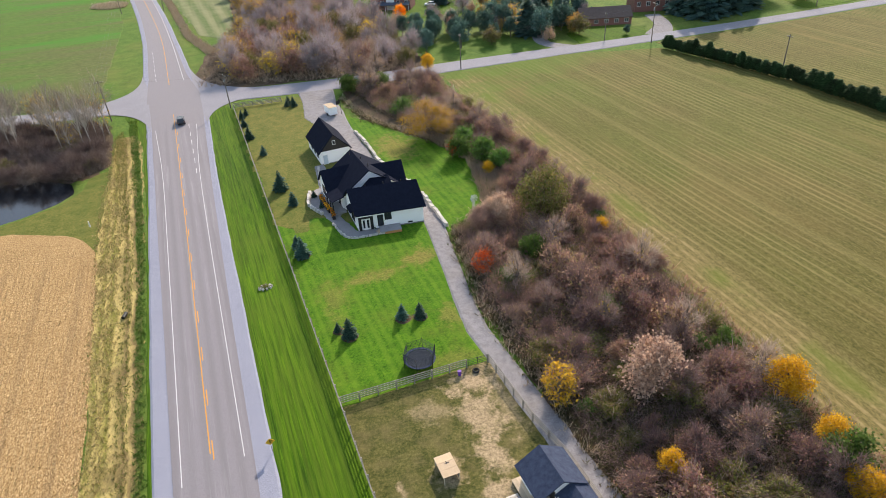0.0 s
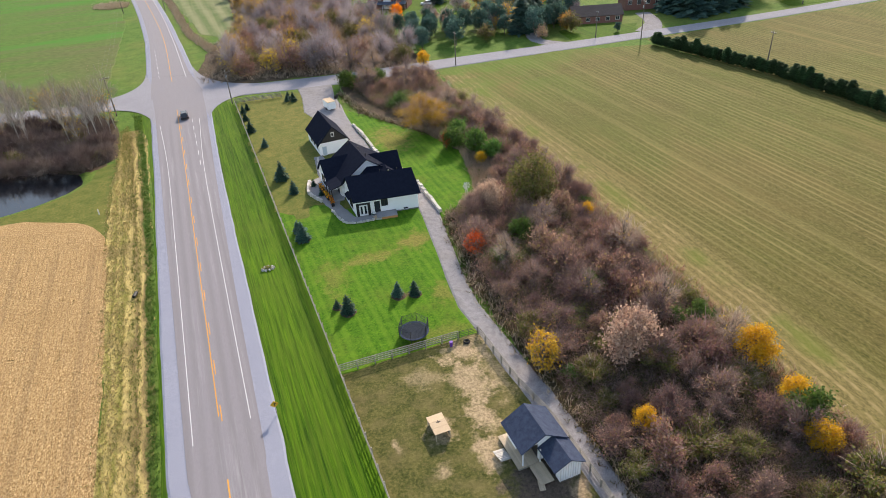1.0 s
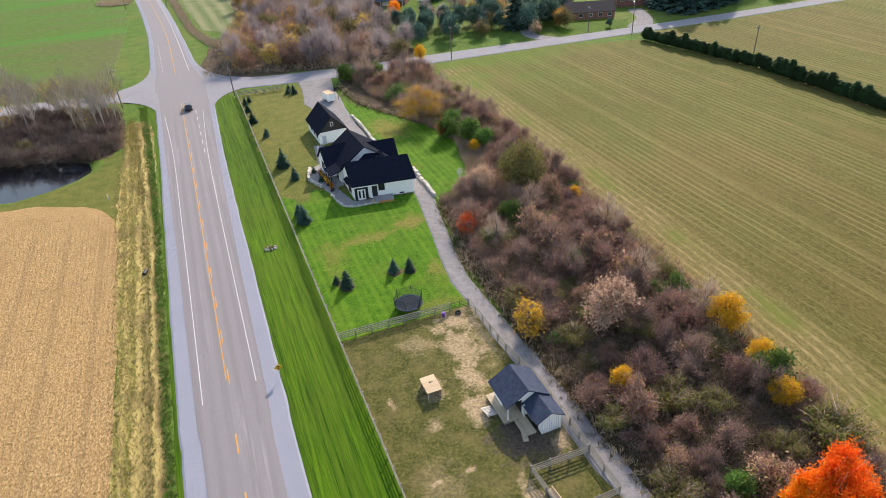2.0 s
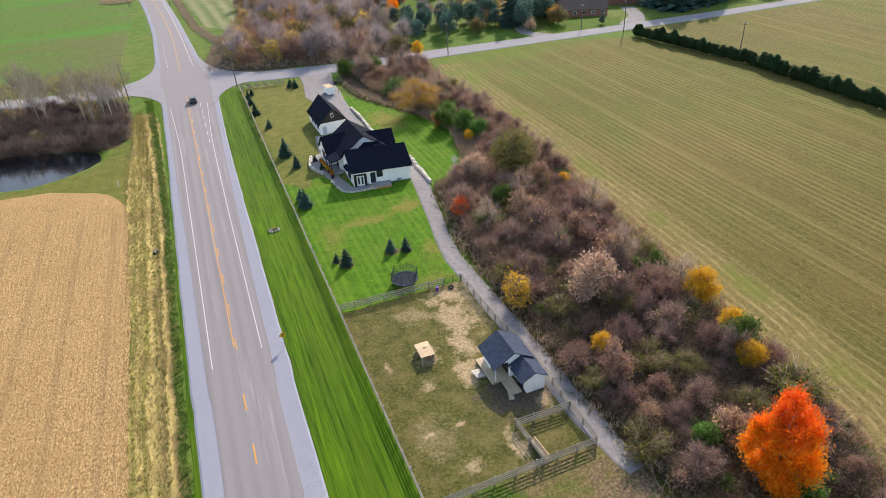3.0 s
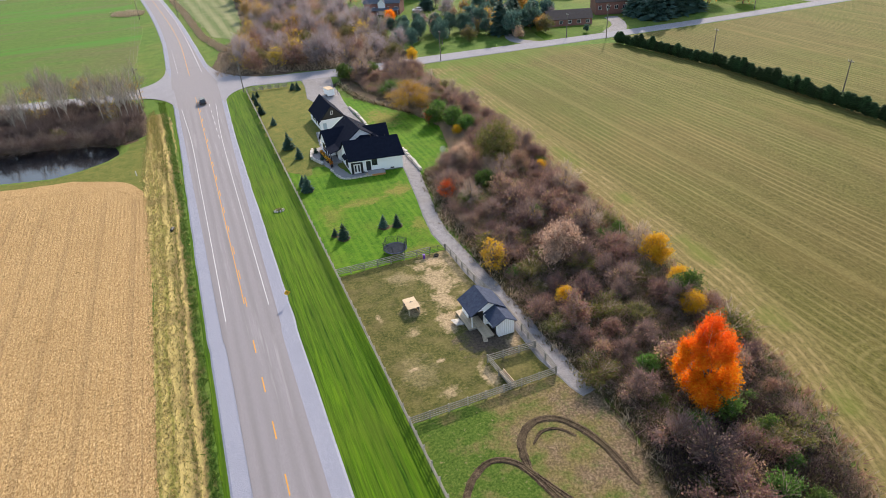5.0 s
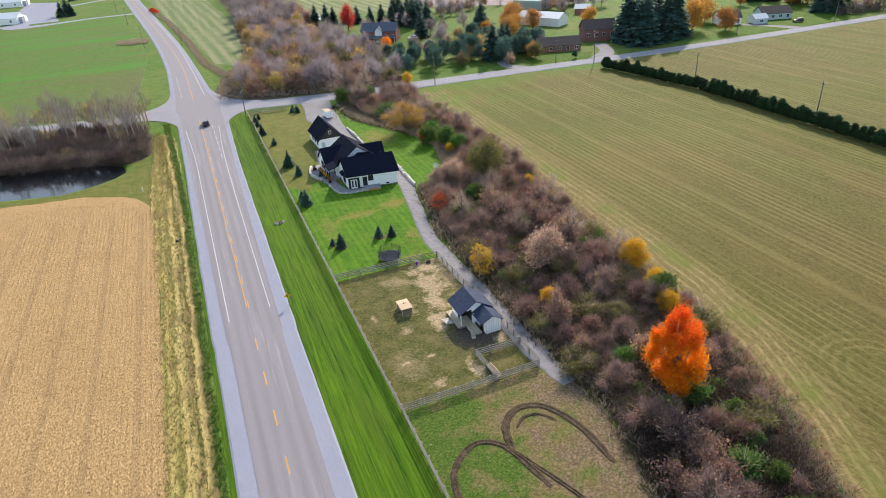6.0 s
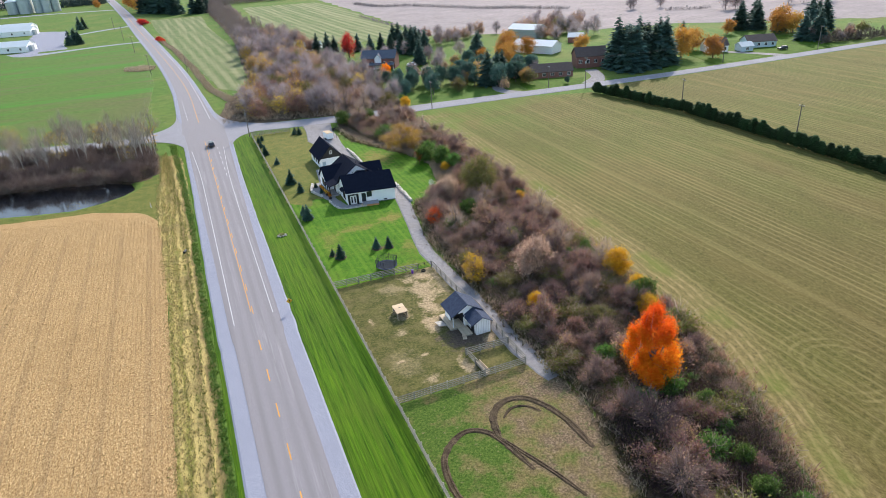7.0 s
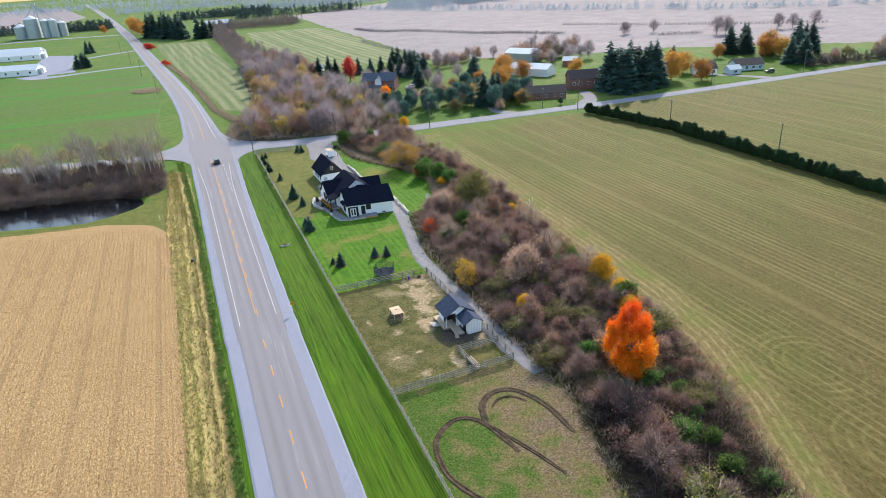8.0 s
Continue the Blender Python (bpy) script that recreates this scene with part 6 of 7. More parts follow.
def flower_box(x, y, rz):
    box = empty("flower_box", pose(x, y, 0.15, 0, 0, rz), "long planter with orange and yellow flowers", "planter")
    part("trough", Geo().box((0, 0, 0.3), (0.6, 3.0, 0.6)), M["black"], box)
    rng = np.random.default_rng(int(x * 10 + y))
    pts = np.stack([rng.uniform(-0.4, 0.4, 260), rng.uniform(-1.5, 1.5, 260), rng.uniform(0.6, 1.05, 260)], 1)
    part("blossom", quads_mesh("blossom", leaf_quads(rng, pts, 0.12), M["orange_flower"]), None, box)


flower_box(31.7, 101.8, 3)
flower_box(31.9, 98.2, 3)
flower_box(32.2, 95.2, -6)
for x, y, s in ((30.6, 104.6, 0.5), (31.0, 99.6, 0.45), (38.0, 87.4, 0.4)):
    bush = put(sapling, x, y, s, 30)
    tagged(bush, "small clipped evergreen in the terrace bed", "shrub", "terrace plants")


def cargo_trailer(x, y, rz):
    t = empty("cargo_trailer", pose(x, y, 0.1, 0, 0, rz), "white enclosed cargo trailer parked on gravel", "trailer")
    part("body", Geo().box((0, 0, 1.35), (2.1, 3.8, 1.9)).box((0, 2.05, 1.3), (1.7, 0.3, 1.7)), M["siding"], t)
    part("roof", Geo().box((0, 0, 2.34), (2.16, 3.86, 0.08)), M["wood_new"], t, "cream roof sheet")
    part("tongue", Geo().tube((0, 2.1, 0.5), (0, 3.4, 0.5), 0.06, 0.06, 6), M["black"], t)
    for sx in (-1.12, 1.12):
        part("wheel", Geo().tube((sx - 0.1, -0.3, 0.33), (sx + 0.1, -0.3, 0.33), 0.33, 0.33, 16), M["rubber"], t)


cargo_trailer(44.6, 148.9, 8)
bas = empty("basketball_hoop", pose(47.0, 147.5, 0.1, 0, 0, 40), "black portable basketball hoop at the gravel edge", "hoop")
part("pole", Geo().tube((0, 0, 0), (0, 0, 3.0), 0.07, 0.06, 8), M["black"], bas)
part("board", Geo().box((0, 0.7, 3.1), (1.6, 0.06, 1.0)), M["black"], bas)
part("arm", Geo().tube((0, 0, 2.9), (0, 0.68, 3.1), 0.04, 0.04, 6), M["black"], bas)


# ---- fences ----
POST = Geo().box((0, 0, 0.68), (0.15, 0.15, 1.5)).mesh("post", M["wood_grey"])
RAILS = {}


def rail_mesh(length):
    key = round(length, 1)
    if key not in RAILS:
        RAILS[key] = Geo().box((length / 2, 0, 0), (length, 0.045, 0.14)).mesh("rail", M["wood_grey"])
    return RAILS[key]


def fence(pts, label, bay=2.45, rails=(0.35, 0.68, 1.01, 1.34), double=True, seed=1):
    """A timber post-and-rail fence; each post and rail its own piece."""
    rng = random.Random(seed)
    thing = empty("fence", pose(*pts[0], 0.05), label, "fence", "paddock fences")
    ox, oy = pts[0]
    for (ax, ay), (bx, by) in zip(pts, pts[1:]):
        ln = math.hypot(bx - ax, by - ay)
        n = max(1, round(ln / bay))
        rz = math.atan2(by - ay, bx - ax)
        step = ln / n
        for i in range(n + 1):
            x, y = ax + (bx - ax) * i / n - ox, ay + (by - ay) * i / n - oy
            ob = part("post", POST, None, thing)
            ob.matrix_basis = pose(x, y, rng.uniform(-0.04, 0.02), rng.uniform(-1, 1), rng.uniform(-1, 1), math.degrees(rz))
        k = 2 if double else 1
        for i in range(0, n, k):
            w = min(k, n - i)
            for z in rails:
                ob = part("rail", rail_mesh(step * w), None, thing)
                x, y = ax + (bx - ax) * i / n - ox - math.sin(rz) * 0.1, ay + (by - ay) * i / n - oy + math.cos(rz) * 0.1
                ob.matrix_basis = pose(x, y, z + rng.uniform(-0.012, 0.012), 0, rng.uniform(-0.3, 0.3), math.degrees(rz))
    return thing


fence([(21.8, -62), (21.8, 48.0)], "long weathered timber rail fence beside the verge", seed=1)
fence([(21.8, 48.0), (21.8, 167.2), (34.5, 165.6)], "long weathered timber rail fence beside the lawn", seed=2)
fence([(21.8, 48.0), (38.4, 47.5)], "weathered timber fence between lawn and paddock", seed=3)
fence([(41.3, 47.3), (41.7, 36.0), (42.5, 30.0), (42.6, 23.5)], "weathered timber fence along the driveway", seed=4)
fence([(42.6, 23.5), (42.4, 17.2), (42.3, 11.4), (21.8, 11.2)], "weathered timber fence round the paddock corner", seed=5)
fence([(42.3, 17.2), (35.2, 17.4), (35.6, 11.4)], "timber fence of the small grass pen", seed=6)
gate = empty("gate", pose(38.5, 47.45, 0.05, 0, 0, -3), "dark metal farm gate between posts", "gate")
gf = Geo()
for z in (0.25, 0.55, 0.85, 1.15, 1.35):
    gf.tube((0.1, 0, z), (2.7, 0, z), 0.025, 0.025, 6)
part("gate_frame", gf, M["black"], gate)
for x in (0.1, 1.4, 2.7):
    part("upright", Geo().tube((x, 0, 0.2), (x, 0, 1.4), 0.03, 0.03, 6), M["black"], gate)
bar = empty("tyre", pose(39.2, 46.4, 0.12), "black rubber tyre lying on the sand", "tyre")
tg = Geo()
for i in range(16):
    a0, a1 = 2 * math.pi * i / 16, 2 * math.pi * (i + 1) / 16
    tg.tube((0.36 * math.cos(a0), 0.36 * math.sin(a0), 0.1), (0.36 * math.cos(a1), 0.36 * math.sin(a1), 0.1), 0.12, 0.12, 8, cap=False)
part("tread", tg, M["rubber"], bar)
tub = empty("plastic_tub", pose(37.0, 46.6, 0.1), "small purple plastic tub beside the fence", "tub")
part("tub_wall", Geo().tube((0, 0, 0), (0, 0, 0.75), 0.2, 0.26, 14), M["purple"], tub)
feeder = empty("feed_trough", pose(35.9, 13.2, 0.1, 0, 0, 4), "long timber feed trough along the pen fence", "trough")
part("trough_box", Geo().box((0.45, 0, 0.45), (0.08, 3.0, 0.4)).box((-0.2, 0, 0.45), (0.08, 3.0, 0.4)).box((0.12, 0, 0.3), (0.6, 3.0, 0.06)), M["deck"], feeder)
for sy in (-1.4, 1.4):
    part("leg", Geo().box((0.12, sy, 0.13), (0.6, 0.1, 0.3)), M["deck"], feeder)

# ---- animal shelter ----
shed = empty("animal_shelter", pose(0.1, -0.45, 0.0), "small white shelter with grey-blue shingle roofs", "shed")
sw = Geo()
for c, s in (((41.0, 27.6, 1.35), (0.12, 4.1, 2.7)), ((36.6, 28.6, 1.35), (0.12, 2.1, 2.7)), ((38.8, 29.6, 1.35), (4.5, 0.12, 2.7)), ((39.6, 25.6, 1.35), (2.9, 0.12, 2.7))):
    sw.box(c, s)
sw.add([(36.55, 29.62, 2.7), (41.05, 29.62, 2.7), (38.8, 29.62, 4.15), (36.55, 29.54, 2.7), (41.05, 29.54, 2.7), (38.8, 29.54, 4.15)], [(0, 1, 2), (5, 4, 3), (0, 3, 4, 1), (1, 4, 5, 2), (2, 5, 3, 0)])
sw.add([(36.55, 25.62, 2.7), (41.05, 25.62, 2.7), (38.8, 25.62, 4.15), (36.55, 25.54, 2.7), (41.05, 25.54, 2.7), (38.8, 25.54, 4.15)], [(0, 1, 2), (5, 4, 3), (0, 3, 4, 1), (1, 4, 5, 2), (2, 5, 3, 0)])
part("wall", sw, M["siding"], shed)
# bay walls and floor coloured black for the shade inside
part("inner_wall", Geo().box((38.2, 26.6, 1.3), (0.1, 2.0, 2.6)).box((37.4, 27.6, 1.3), (1.5, 0.1, 2.6)).box((37.4, 26.6, 0.44), (1.5, 1.9, 0.04)), M["black"], shed, "inner walls and floor of the bay, blackened for shade")
rf = Geo()
rf.slab([(35.9, 25.1, 2.5), (35.9, 30.1, 2.5), (38.8, 30.1, 4.3), (38.8, 25.1, 4.3)], 0.12)
rf.slab([(41.7, 25.1, 2.5), (41.7, 30.1, 2.5), (38.8, 30.1, 4.3), (38.8, 25.1, 4.3)], 0.12)
part("roof", rf, M["grey_shingle"], shed)
rs = Geo()
rs.slab([(38.0, 21.8, 2.2), (38.0, 25.5, 2.2), (39.95, 25.5, 3.3), (39.95, 21.8, 3.3)], 0.1)
rs.slab([(41.8, 21.8, 2.2), (41.8, 25.5, 2.2), (39.95, 25.5, 3.3), (39.95, 21.8, 3.3)], 0.1)
part("lean_roof", rs, M["grey_shingle"], shed)
w2 = Geo().prism([(38.9, 22.1), (41.4, 22.1), (41.4, 25.5), (38.9, 25.5)], 0, 2.3)
w2.add([(38.9, 22.1, 2.3), (41.4, 22.1, 2.3), (39.95, 22.1, 3.15), (38.9, 22.2, 2.3), (41.4, 22.2, 2.3), (39.95, 22.2, 3.15)], [(0, 1, 2), (5, 4, 3), (0, 3, 4, 1), (1, 4, 5, 2), (2, 5, 3, 0)])
part("annex_wall", w2, M["siding"], shed)
for i in range(9):
    x = 38.95 + 0.3 * i
    h = 3.2 - abs(x - 39.95) * 0.62
    part("batten", Geo().box((x, 22.06, h / 2), (0.06, 0.07, h - 0.1)), M["trim"], shed)
# no opening is cut: a black slab paints the doorway's shade
part("annex_door", Geo().box((38.88, 23.5, 1.05), (0.07, 1.1, 2.0)), M["black"], shed, "black panel drawn as the shade of an open doorway")
for p in ((36.2, 25.3), (38.15, 25.0)):
    part("porch_post", Geo().box((*p, 1.2), (0.12, 0.12, 2.4)), M["trim"], shed)
dk = empty("deck", pose(0.1, -0.4, 0.1), "bare timber deck round the animal shelter", "deck")
for i in range(18):
    part("plank", Geo().box((35.62 + 0.145 * i, 27.5, 0.35), (0.135, 5.0, 0.05)), M["deck"], dk)
for i in range(11):
    part("plank", Geo().box((36.85 + 0.145 * i, 23.6, 0.35), (0.135, 2.7, 0.05)), M["deck"], dk)
part("deck_frame", Geo().box((36.9, 27.5, 0.16), (2.5, 4.9, 0.32)).box((37.6, 23.65, 0.16), (1.4, 2.5, 0.32)), M["wood_grey"], dk)
pal = empty("ramp", pose(34.95, 27.2, 0.1, 0, 14, 8), "pale slatted timber ramp up to the deck", "ramp")
for i in range(8):
    part("slat", Geo().box((0, -0.75 + 0.21 * i, 0.2), (1.5, 0.17, 0.05)), M["stone"], pal)
pal2 = empty("ramp", pose(37.0, 22.0, 0.1, 18, 0, -12), "short timber ramp at the deck corner", "ramp")
for i in range(4):
    part("slat", Geo().box((-0.25 + 0.17 * i, 0, 0.14), (0.15, 1.1, 0.05)), M["deck"], pal2)

hut = empty("field_shelter", pose(29.95, 33.5, 0.08), "low open shelter with a pale plywood roof", "shelter")
for i in range(3):
    part("roof_board", Geo().box((0, -0.98 + 0.98 * i, 1.22), (1.95, 0.96, 0.06)), M["wood_new"], hut)
for sx in (-0.85, 0.85):
    for sy in (-1.35, 1.35):
        part("leg", Geo().box((sx, sy, 0.6), (0.1, 0.1, 1.2)), M["deck"], hut)
# dark boards paint the shaded underside; the side boards are added for it
part("back_wall", Geo().box((0, 1.4, 0.62), (1.7, 0.05, 1.1)), M["pole"], hut, "back boards darkened for the shade under the roof")
part("side_wall", Geo().box((0.86, 0, 0.62), (0.05, 2.7, 1.1)), M["pole"], hut, "added side boards darkened for the shade inside")
part("strap", Geo().box((0.1, 0.25, 1.27), (0.5, 0.08, 0.03)).box((0.05, 0.3, 1.27), (0.08, 0.4, 0.03)), M["black"], hut)


# ---- trampoline ----
tramp = empty("trampoline", pose(33.2, 50.9, 0.06), "round black trampoline with a safety net", "trampoline")
mat_ = Geo().prism([(1.75 * math.cos(a), 1.75 * math.sin(a)) for a in [k * math.pi / 16 for k in range(32)]], 0.86, 0.89)
part("jumping_mat", mat_, M["net"], tramp)
pad = Geo()
for k in range(32):
    a0, a1 = k * math.pi / 16, (k + 1) * math.pi / 16
    pad.slab([(1.78 * math.cos(a0), 1.78 * math.sin(a0), 0.93), (2.1 * math.cos(a0), 2.1 * math.sin(a0), 0.93), (2.1 * math.cos(a1), 2.1 * math.sin(a1), 0.93), (1.78 * math.cos(a1), 1.78 * math.sin(a1), 0.93)], 0.06)
part("edge_pad", pad, M["grey_shingle"], tramp, "grey-blue edge pad")
netg = Geo()
for k in range(6):
    a = k * math.pi / 3
    part("pole", Geo().tube((2.12 * math.cos(a), 2.12 * math.sin(a), 0), (2.2 * math.cos(a), 2.2 * math.sin(a), 2.55), 0.035, 0.035, 6), M["black"], tramp)
    a1 = (k + 1) * math.pi / 3
    for j in range(14):
        z = 0.95 + 1.5 * j / 13
        netg.tube((2.15 * math.cos(a), 2.15 * math.sin(a), z), (2.15 * math.cos(a1), 2.15 * math.sin(a1), z - 0.05), 0.012, 0.012, 3, cap=False)
    for j in range(12):
        t = j / 12
        x, y = 2.15 * (math.cos(a) * (1 - t) + math.cos(a1) * t), 2.15 * (math.sin(a) * (1 - t) + math.sin(a1) * t)
        netg.tube((x, y, 0.95), (x, y, 2.45), 0.012, 0.012, 3, cap=False)
part("net", netg, M["net"], tramp)

# ---- ruts ----
def rut(pts, width, label):
    """A churned wheel track: a groove with raised soil on both sides."""
    line = smooth_line(pts, 0.5)
    rng = random.Random(len(pts))
    prof = [(-1.5, -0.02), (-0.8, 0.06), (-0.35, -0.01), (0.3, -0.01), (0.75, 0.05), (1.4, -0.02)]
    vs, fs = [], []
    for i, (x, y) in enumerate(line):
        a, b = line[max(0, i - 1)], line[min(len(line) - 1, i + 1)]
        d = Vector((b[0] - a[0], b[1] - a[1])).normalized()
        fade = min(1, i / 4, (len(line) - 1 - i) / 6)
        for u, h in prof:
            w = width / 2 * u * (0.5 + 0.5 * fade) * rng.uniform(0.88, 1.12)
            vs.append((x - d.y * w, y + d.x * w, 0.13 + h * fade * rng.uniform(0.6, 1.3)))
    k = len(prof)
    for i in range(len(line) - 1):
        for j in range(k - 1):
            fs.append((i * k + j, i * k + j + 1, (i + 1) * k + j + 1, (i + 1) * k + j))
    me = bpy.data.meshes.new("ground_rut")
    me.from_pydata(vs, [], fs)
    me.materials.append(M["rut"])
    tagged(new("ground_rut", me), label, "ground", kind="structure")


rut([(26.6, -15.5), (24.0, -10.5), (22.9, -6.5), (23.6, -1.6), (25.8, 1.1), (28.6, 2.1), (31.0, 0.3), (32.3, -3.9), (33.0, -7.5)], 0.62, "curved muddy wheel rut in the turf")
rut([(31.6, -1.6), (32.0, 1.2), (33.0, 3.6), (35.2, 5.2), (38.0, 4.8), (40.0, 2.2), (41.2, -2.0), (41.4, -7.5)], 0.72, "curved muddy wheel rut in the turf")
rut([(33.8, 2.2), (35.6, 3.5), (37.6, 3.1), (39.0, 1.2)], 0.35, "shallow inner wheel rut in the turf")
rut([(31.2, 0.2), (32.8, -3.6), (34.8, -8.6), (36.4, -13.5)], 0.45, "long muddy wheel rut in the turf")


# ---- poles and wires ----
def pole(x, y, h, label, arm=0.0, rz=0.0, light=False):
    p = empty("utility_pole", pose(x, y, 0, 0, 0, rz), label, "utility pole", "utility poles")
    part("shaft", Geo().tube((0, 0, -0.2), (0, 0, h), 0.17, 0.11, 10), M["pole"], p)
    if arm:
        part("crossarm", Geo().box((0, 0, h - 0.6), (arm, 0.12, 0.14)), M["pole"], p)
        for k in (-0.45, -0.15, 0.2, 0.45):
            part("insulator", Geo().tube((arm * k, 0, h - 0.53), (arm * k, 0, h - 0.3), 0.05, 0.04, 6), M["trim"], p)
    if light:
        part("lamp_arm", Geo().tube((0, 0, h - 1.2), (0, -1.4, h - 0.9), 0.04, 0.03, 6), M["metal"], p)
        part("transformer", Geo().tube((0.3, 0, h - 2.6), (0.3, 0, h - 1.7), 0.22, 0.22, 10), M["metal"], p)
    return p


POLES = [(-9.4, 175, 11.0), (-11.3, 330.6, 11), (-21.9, 430.7, 11), (-31.5, 510.4, 11), (-43.1, 610.9, 11)]
for i, (x, y, h) in enumerate(POLES):
    pole(x, y, h, "weathered timber utility pole beside the field", 2.6, 4 if i else 20)
EAST_POLES = [(21.1, 168.2, 9.8), (88.8, 166.5, 10.4), (152.3, 159.4, 12.5), (229.6, 166.0, 11), (283.6, 162.5, 11)]
for i, (x, y, h) in enumerate(EAST_POLES):
    pole(x, y, h, "weathered timber utility pole beside the side road", 2.2, 90, i in (0, 2))
pole(141.5, 169.5, 9.0, "plain timber utility pole before a bungalow", 1.6, 90)
pole(166.2, 119.8, 8.8, "plain timber utility pole in the field", 1.8, 90)
pole(167.8, 73.0, 8.8, "pale timber utility pole in the field", 1.8, 90)
pole(7.2, 323.5, 9.0, "short timber pole beside the meadow")
pole(-64, 206, 9.0, "grey timber utility pole beside the side road", 1.8, 60)


def wire(a, b, sag, label="sagging overhead cable between poles", r=0.009):
    g = Geo()
    a, b = Vector(a), Vector(b)
    n = 12
    pts = [a.lerp(b, i / n) - Vector((0, 0, sag * 4 * (i / n) * (1 - i / n))) for i in range(n + 1)]
    side = (b - a).cross(Vector((0, 0, 1))).normalized() * r
    ring = [side, -0.5 * side + Vector((0, 0, 0.87 * r)), -0.5 * side - Vector((0, 0, 0.87 * r))]
    g.add([p + q for p in pts for q in ring], [(3 * i + k, 3 * i + (k + 1) % 3, 3 * i + 3 + (k + 1) % 3, 3 * i + 3 + k) for i in range(n) for k in range(3)])
    tagged(part("overhead_cable", g, M["wire"]), label, "cable", "overhead cables")


for (xa, ya, ha), (xb, yb, hb) in zip(POLES, POLES[1:]):
    for k in (-1.15, 0.0, 1.15):
        wire((xa + k, ya, ha - 0.3), (xb + k, yb, hb - 0.3), 1.6)
for (xa, ya, ha), (xb, yb, hb) in zip(EAST_POLES, EAST_POLES[1:]):
    for k in (-0.9, 0.9):
        wire((xa, ya + k, ha - 0.3), (xb, yb + k, hb - 0.3), 1.3)
wire((-9.4, 175, 10.7), (21.1, 168.2, 9.5), 0.8)

# ---- small things ----
sg = empty("road_sign", pose(12.9, 44.2, 0.05), "yellow diamond warning sign on a post", "road sign")
part("post", Geo().box((0, 0, 1.0), (0.07, 0.07, 2.2)), M["wood_grey"], sg)
part("plate", Geo().add([(0, -0.05, 1.45), (0.53, -0.05, 1.98), (0, -0.05, 2.51), (-0.53, -0.05, 1.98), (0, -0.08, 1.45), (0.53, -0.08, 1.98), (0, -0.08, 2.51), (-0.53, -0.08, 1.98)], [(0, 1, 2, 3), (7, 6, 5, 4), (0, 4, 5, 1), (1, 5, 6, 2), (2, 6, 7, 3), (3, 7, 4, 0)]), M["sign_yellow"], sg)
part("symbol", Geo().box((0.0, -0.095, 2.0), (0.10, 0.012, 0.5)).box((0.1, -0.095, 2.08), (0.22, 0.012, 0.09)), M["black"], sg, "black bars of the sign symbol")
bed = empty("stone_bed", pose(17.0, 77.6, 0.05), "small ring of pale stones with dry plants", "flower bed")
for k in range(9):
    a = 2 * math.pi * k / 9
    ob = part("stone", STONES[k % 6], None, bed)
    ob.matrix_basis = pose(0.9 * math.cos(a), 0.55 * math.sin(a), 0.0, 0, 0, 40 * k)
    ob.scale = (0.45, 0.45, 0.5)
rb = np.random.default_rng(3)
part("plant", quads_mesh("plant", leaf_quads(rb, np.stack([rb.normal(0, 0.4, 120), rb.normal(0, 0.25, 120), rb.uniform(0.1, 0.6, 120)], 1), 0.14), L["olive"]), None, bed)
for x, y, s in ((24.3, 84.2, 1.2), (26.1, 60.2, 1.1), (25.0, 62.0, 0.7), (34.2, 60.7, 1.0), (36.6, 60.0, 0.9)):
    sheet("ground_mulch", [(x + s * math.cos(a), y + s * math.sin(a)) for a in [k * math.pi / 6 for k in range(12)]], 0.118, M["forest_floor"], "ring of brown mulch under a young spruce", 0.4, 0.08, int(x))
mill = empty("garden_windmill", pose(55.9, 84.0, 0.05), "small white garden windmill on a lattice tower", "windmill")
for k in range(4):
    a = math.pi / 4 + k * math.pi / 2
    part("leg", Geo().tube((0.45 * math.cos(a), 0.45 * math.sin(a), 0), (0.08 * math.cos(a), 0.08 * math.sin(a), 3.2), 0.035, 0.03, 5), M["trim"], mill)
for k in range(8):
    a = k * math.pi / 4
    part("blade", Geo().slab([(0.1 * math.cos(a), -0.2, 3.3 + 0.1 * math.sin(a)), (0.75 * math.cos(a - 0.2), -0.2, 3.3 + 0.75 * math.sin(a - 0.2)), (0.75 * math.cos(a + 0.2), -0.3, 3.3 + 0.75 * math.sin(a + 0.2))], 0.02), M["trim"], mill)
part("tail", Geo().box((0, 0.6, 3.3), (0.03, 0.6, 0.45)).tube((0, -0.2, 3.3), (0, 0.6, 3.3), 0.03, 0.03, 5), M["metal"], mill)
mk = empty("marker_post", pose(-10.7, 113.1, 0.0), "short white marker post in the grass", "post")
part("shaft", Geo().box((0, 0, 0.6), (0.18, 0.12, 1.3)), M["trim"], mk)
cv = empty("culvert_pipe", pose(-3.7, 79.6, 0.1, 0, 0, 70), "dark drain pipe end in the weedy ditch", "pipe")
part("pipe_wall", Geo().tube((-0.6, 0, 0.25), (0.6, 0, 0.25), 0.28, 0.28, 14), M["black"], cv)


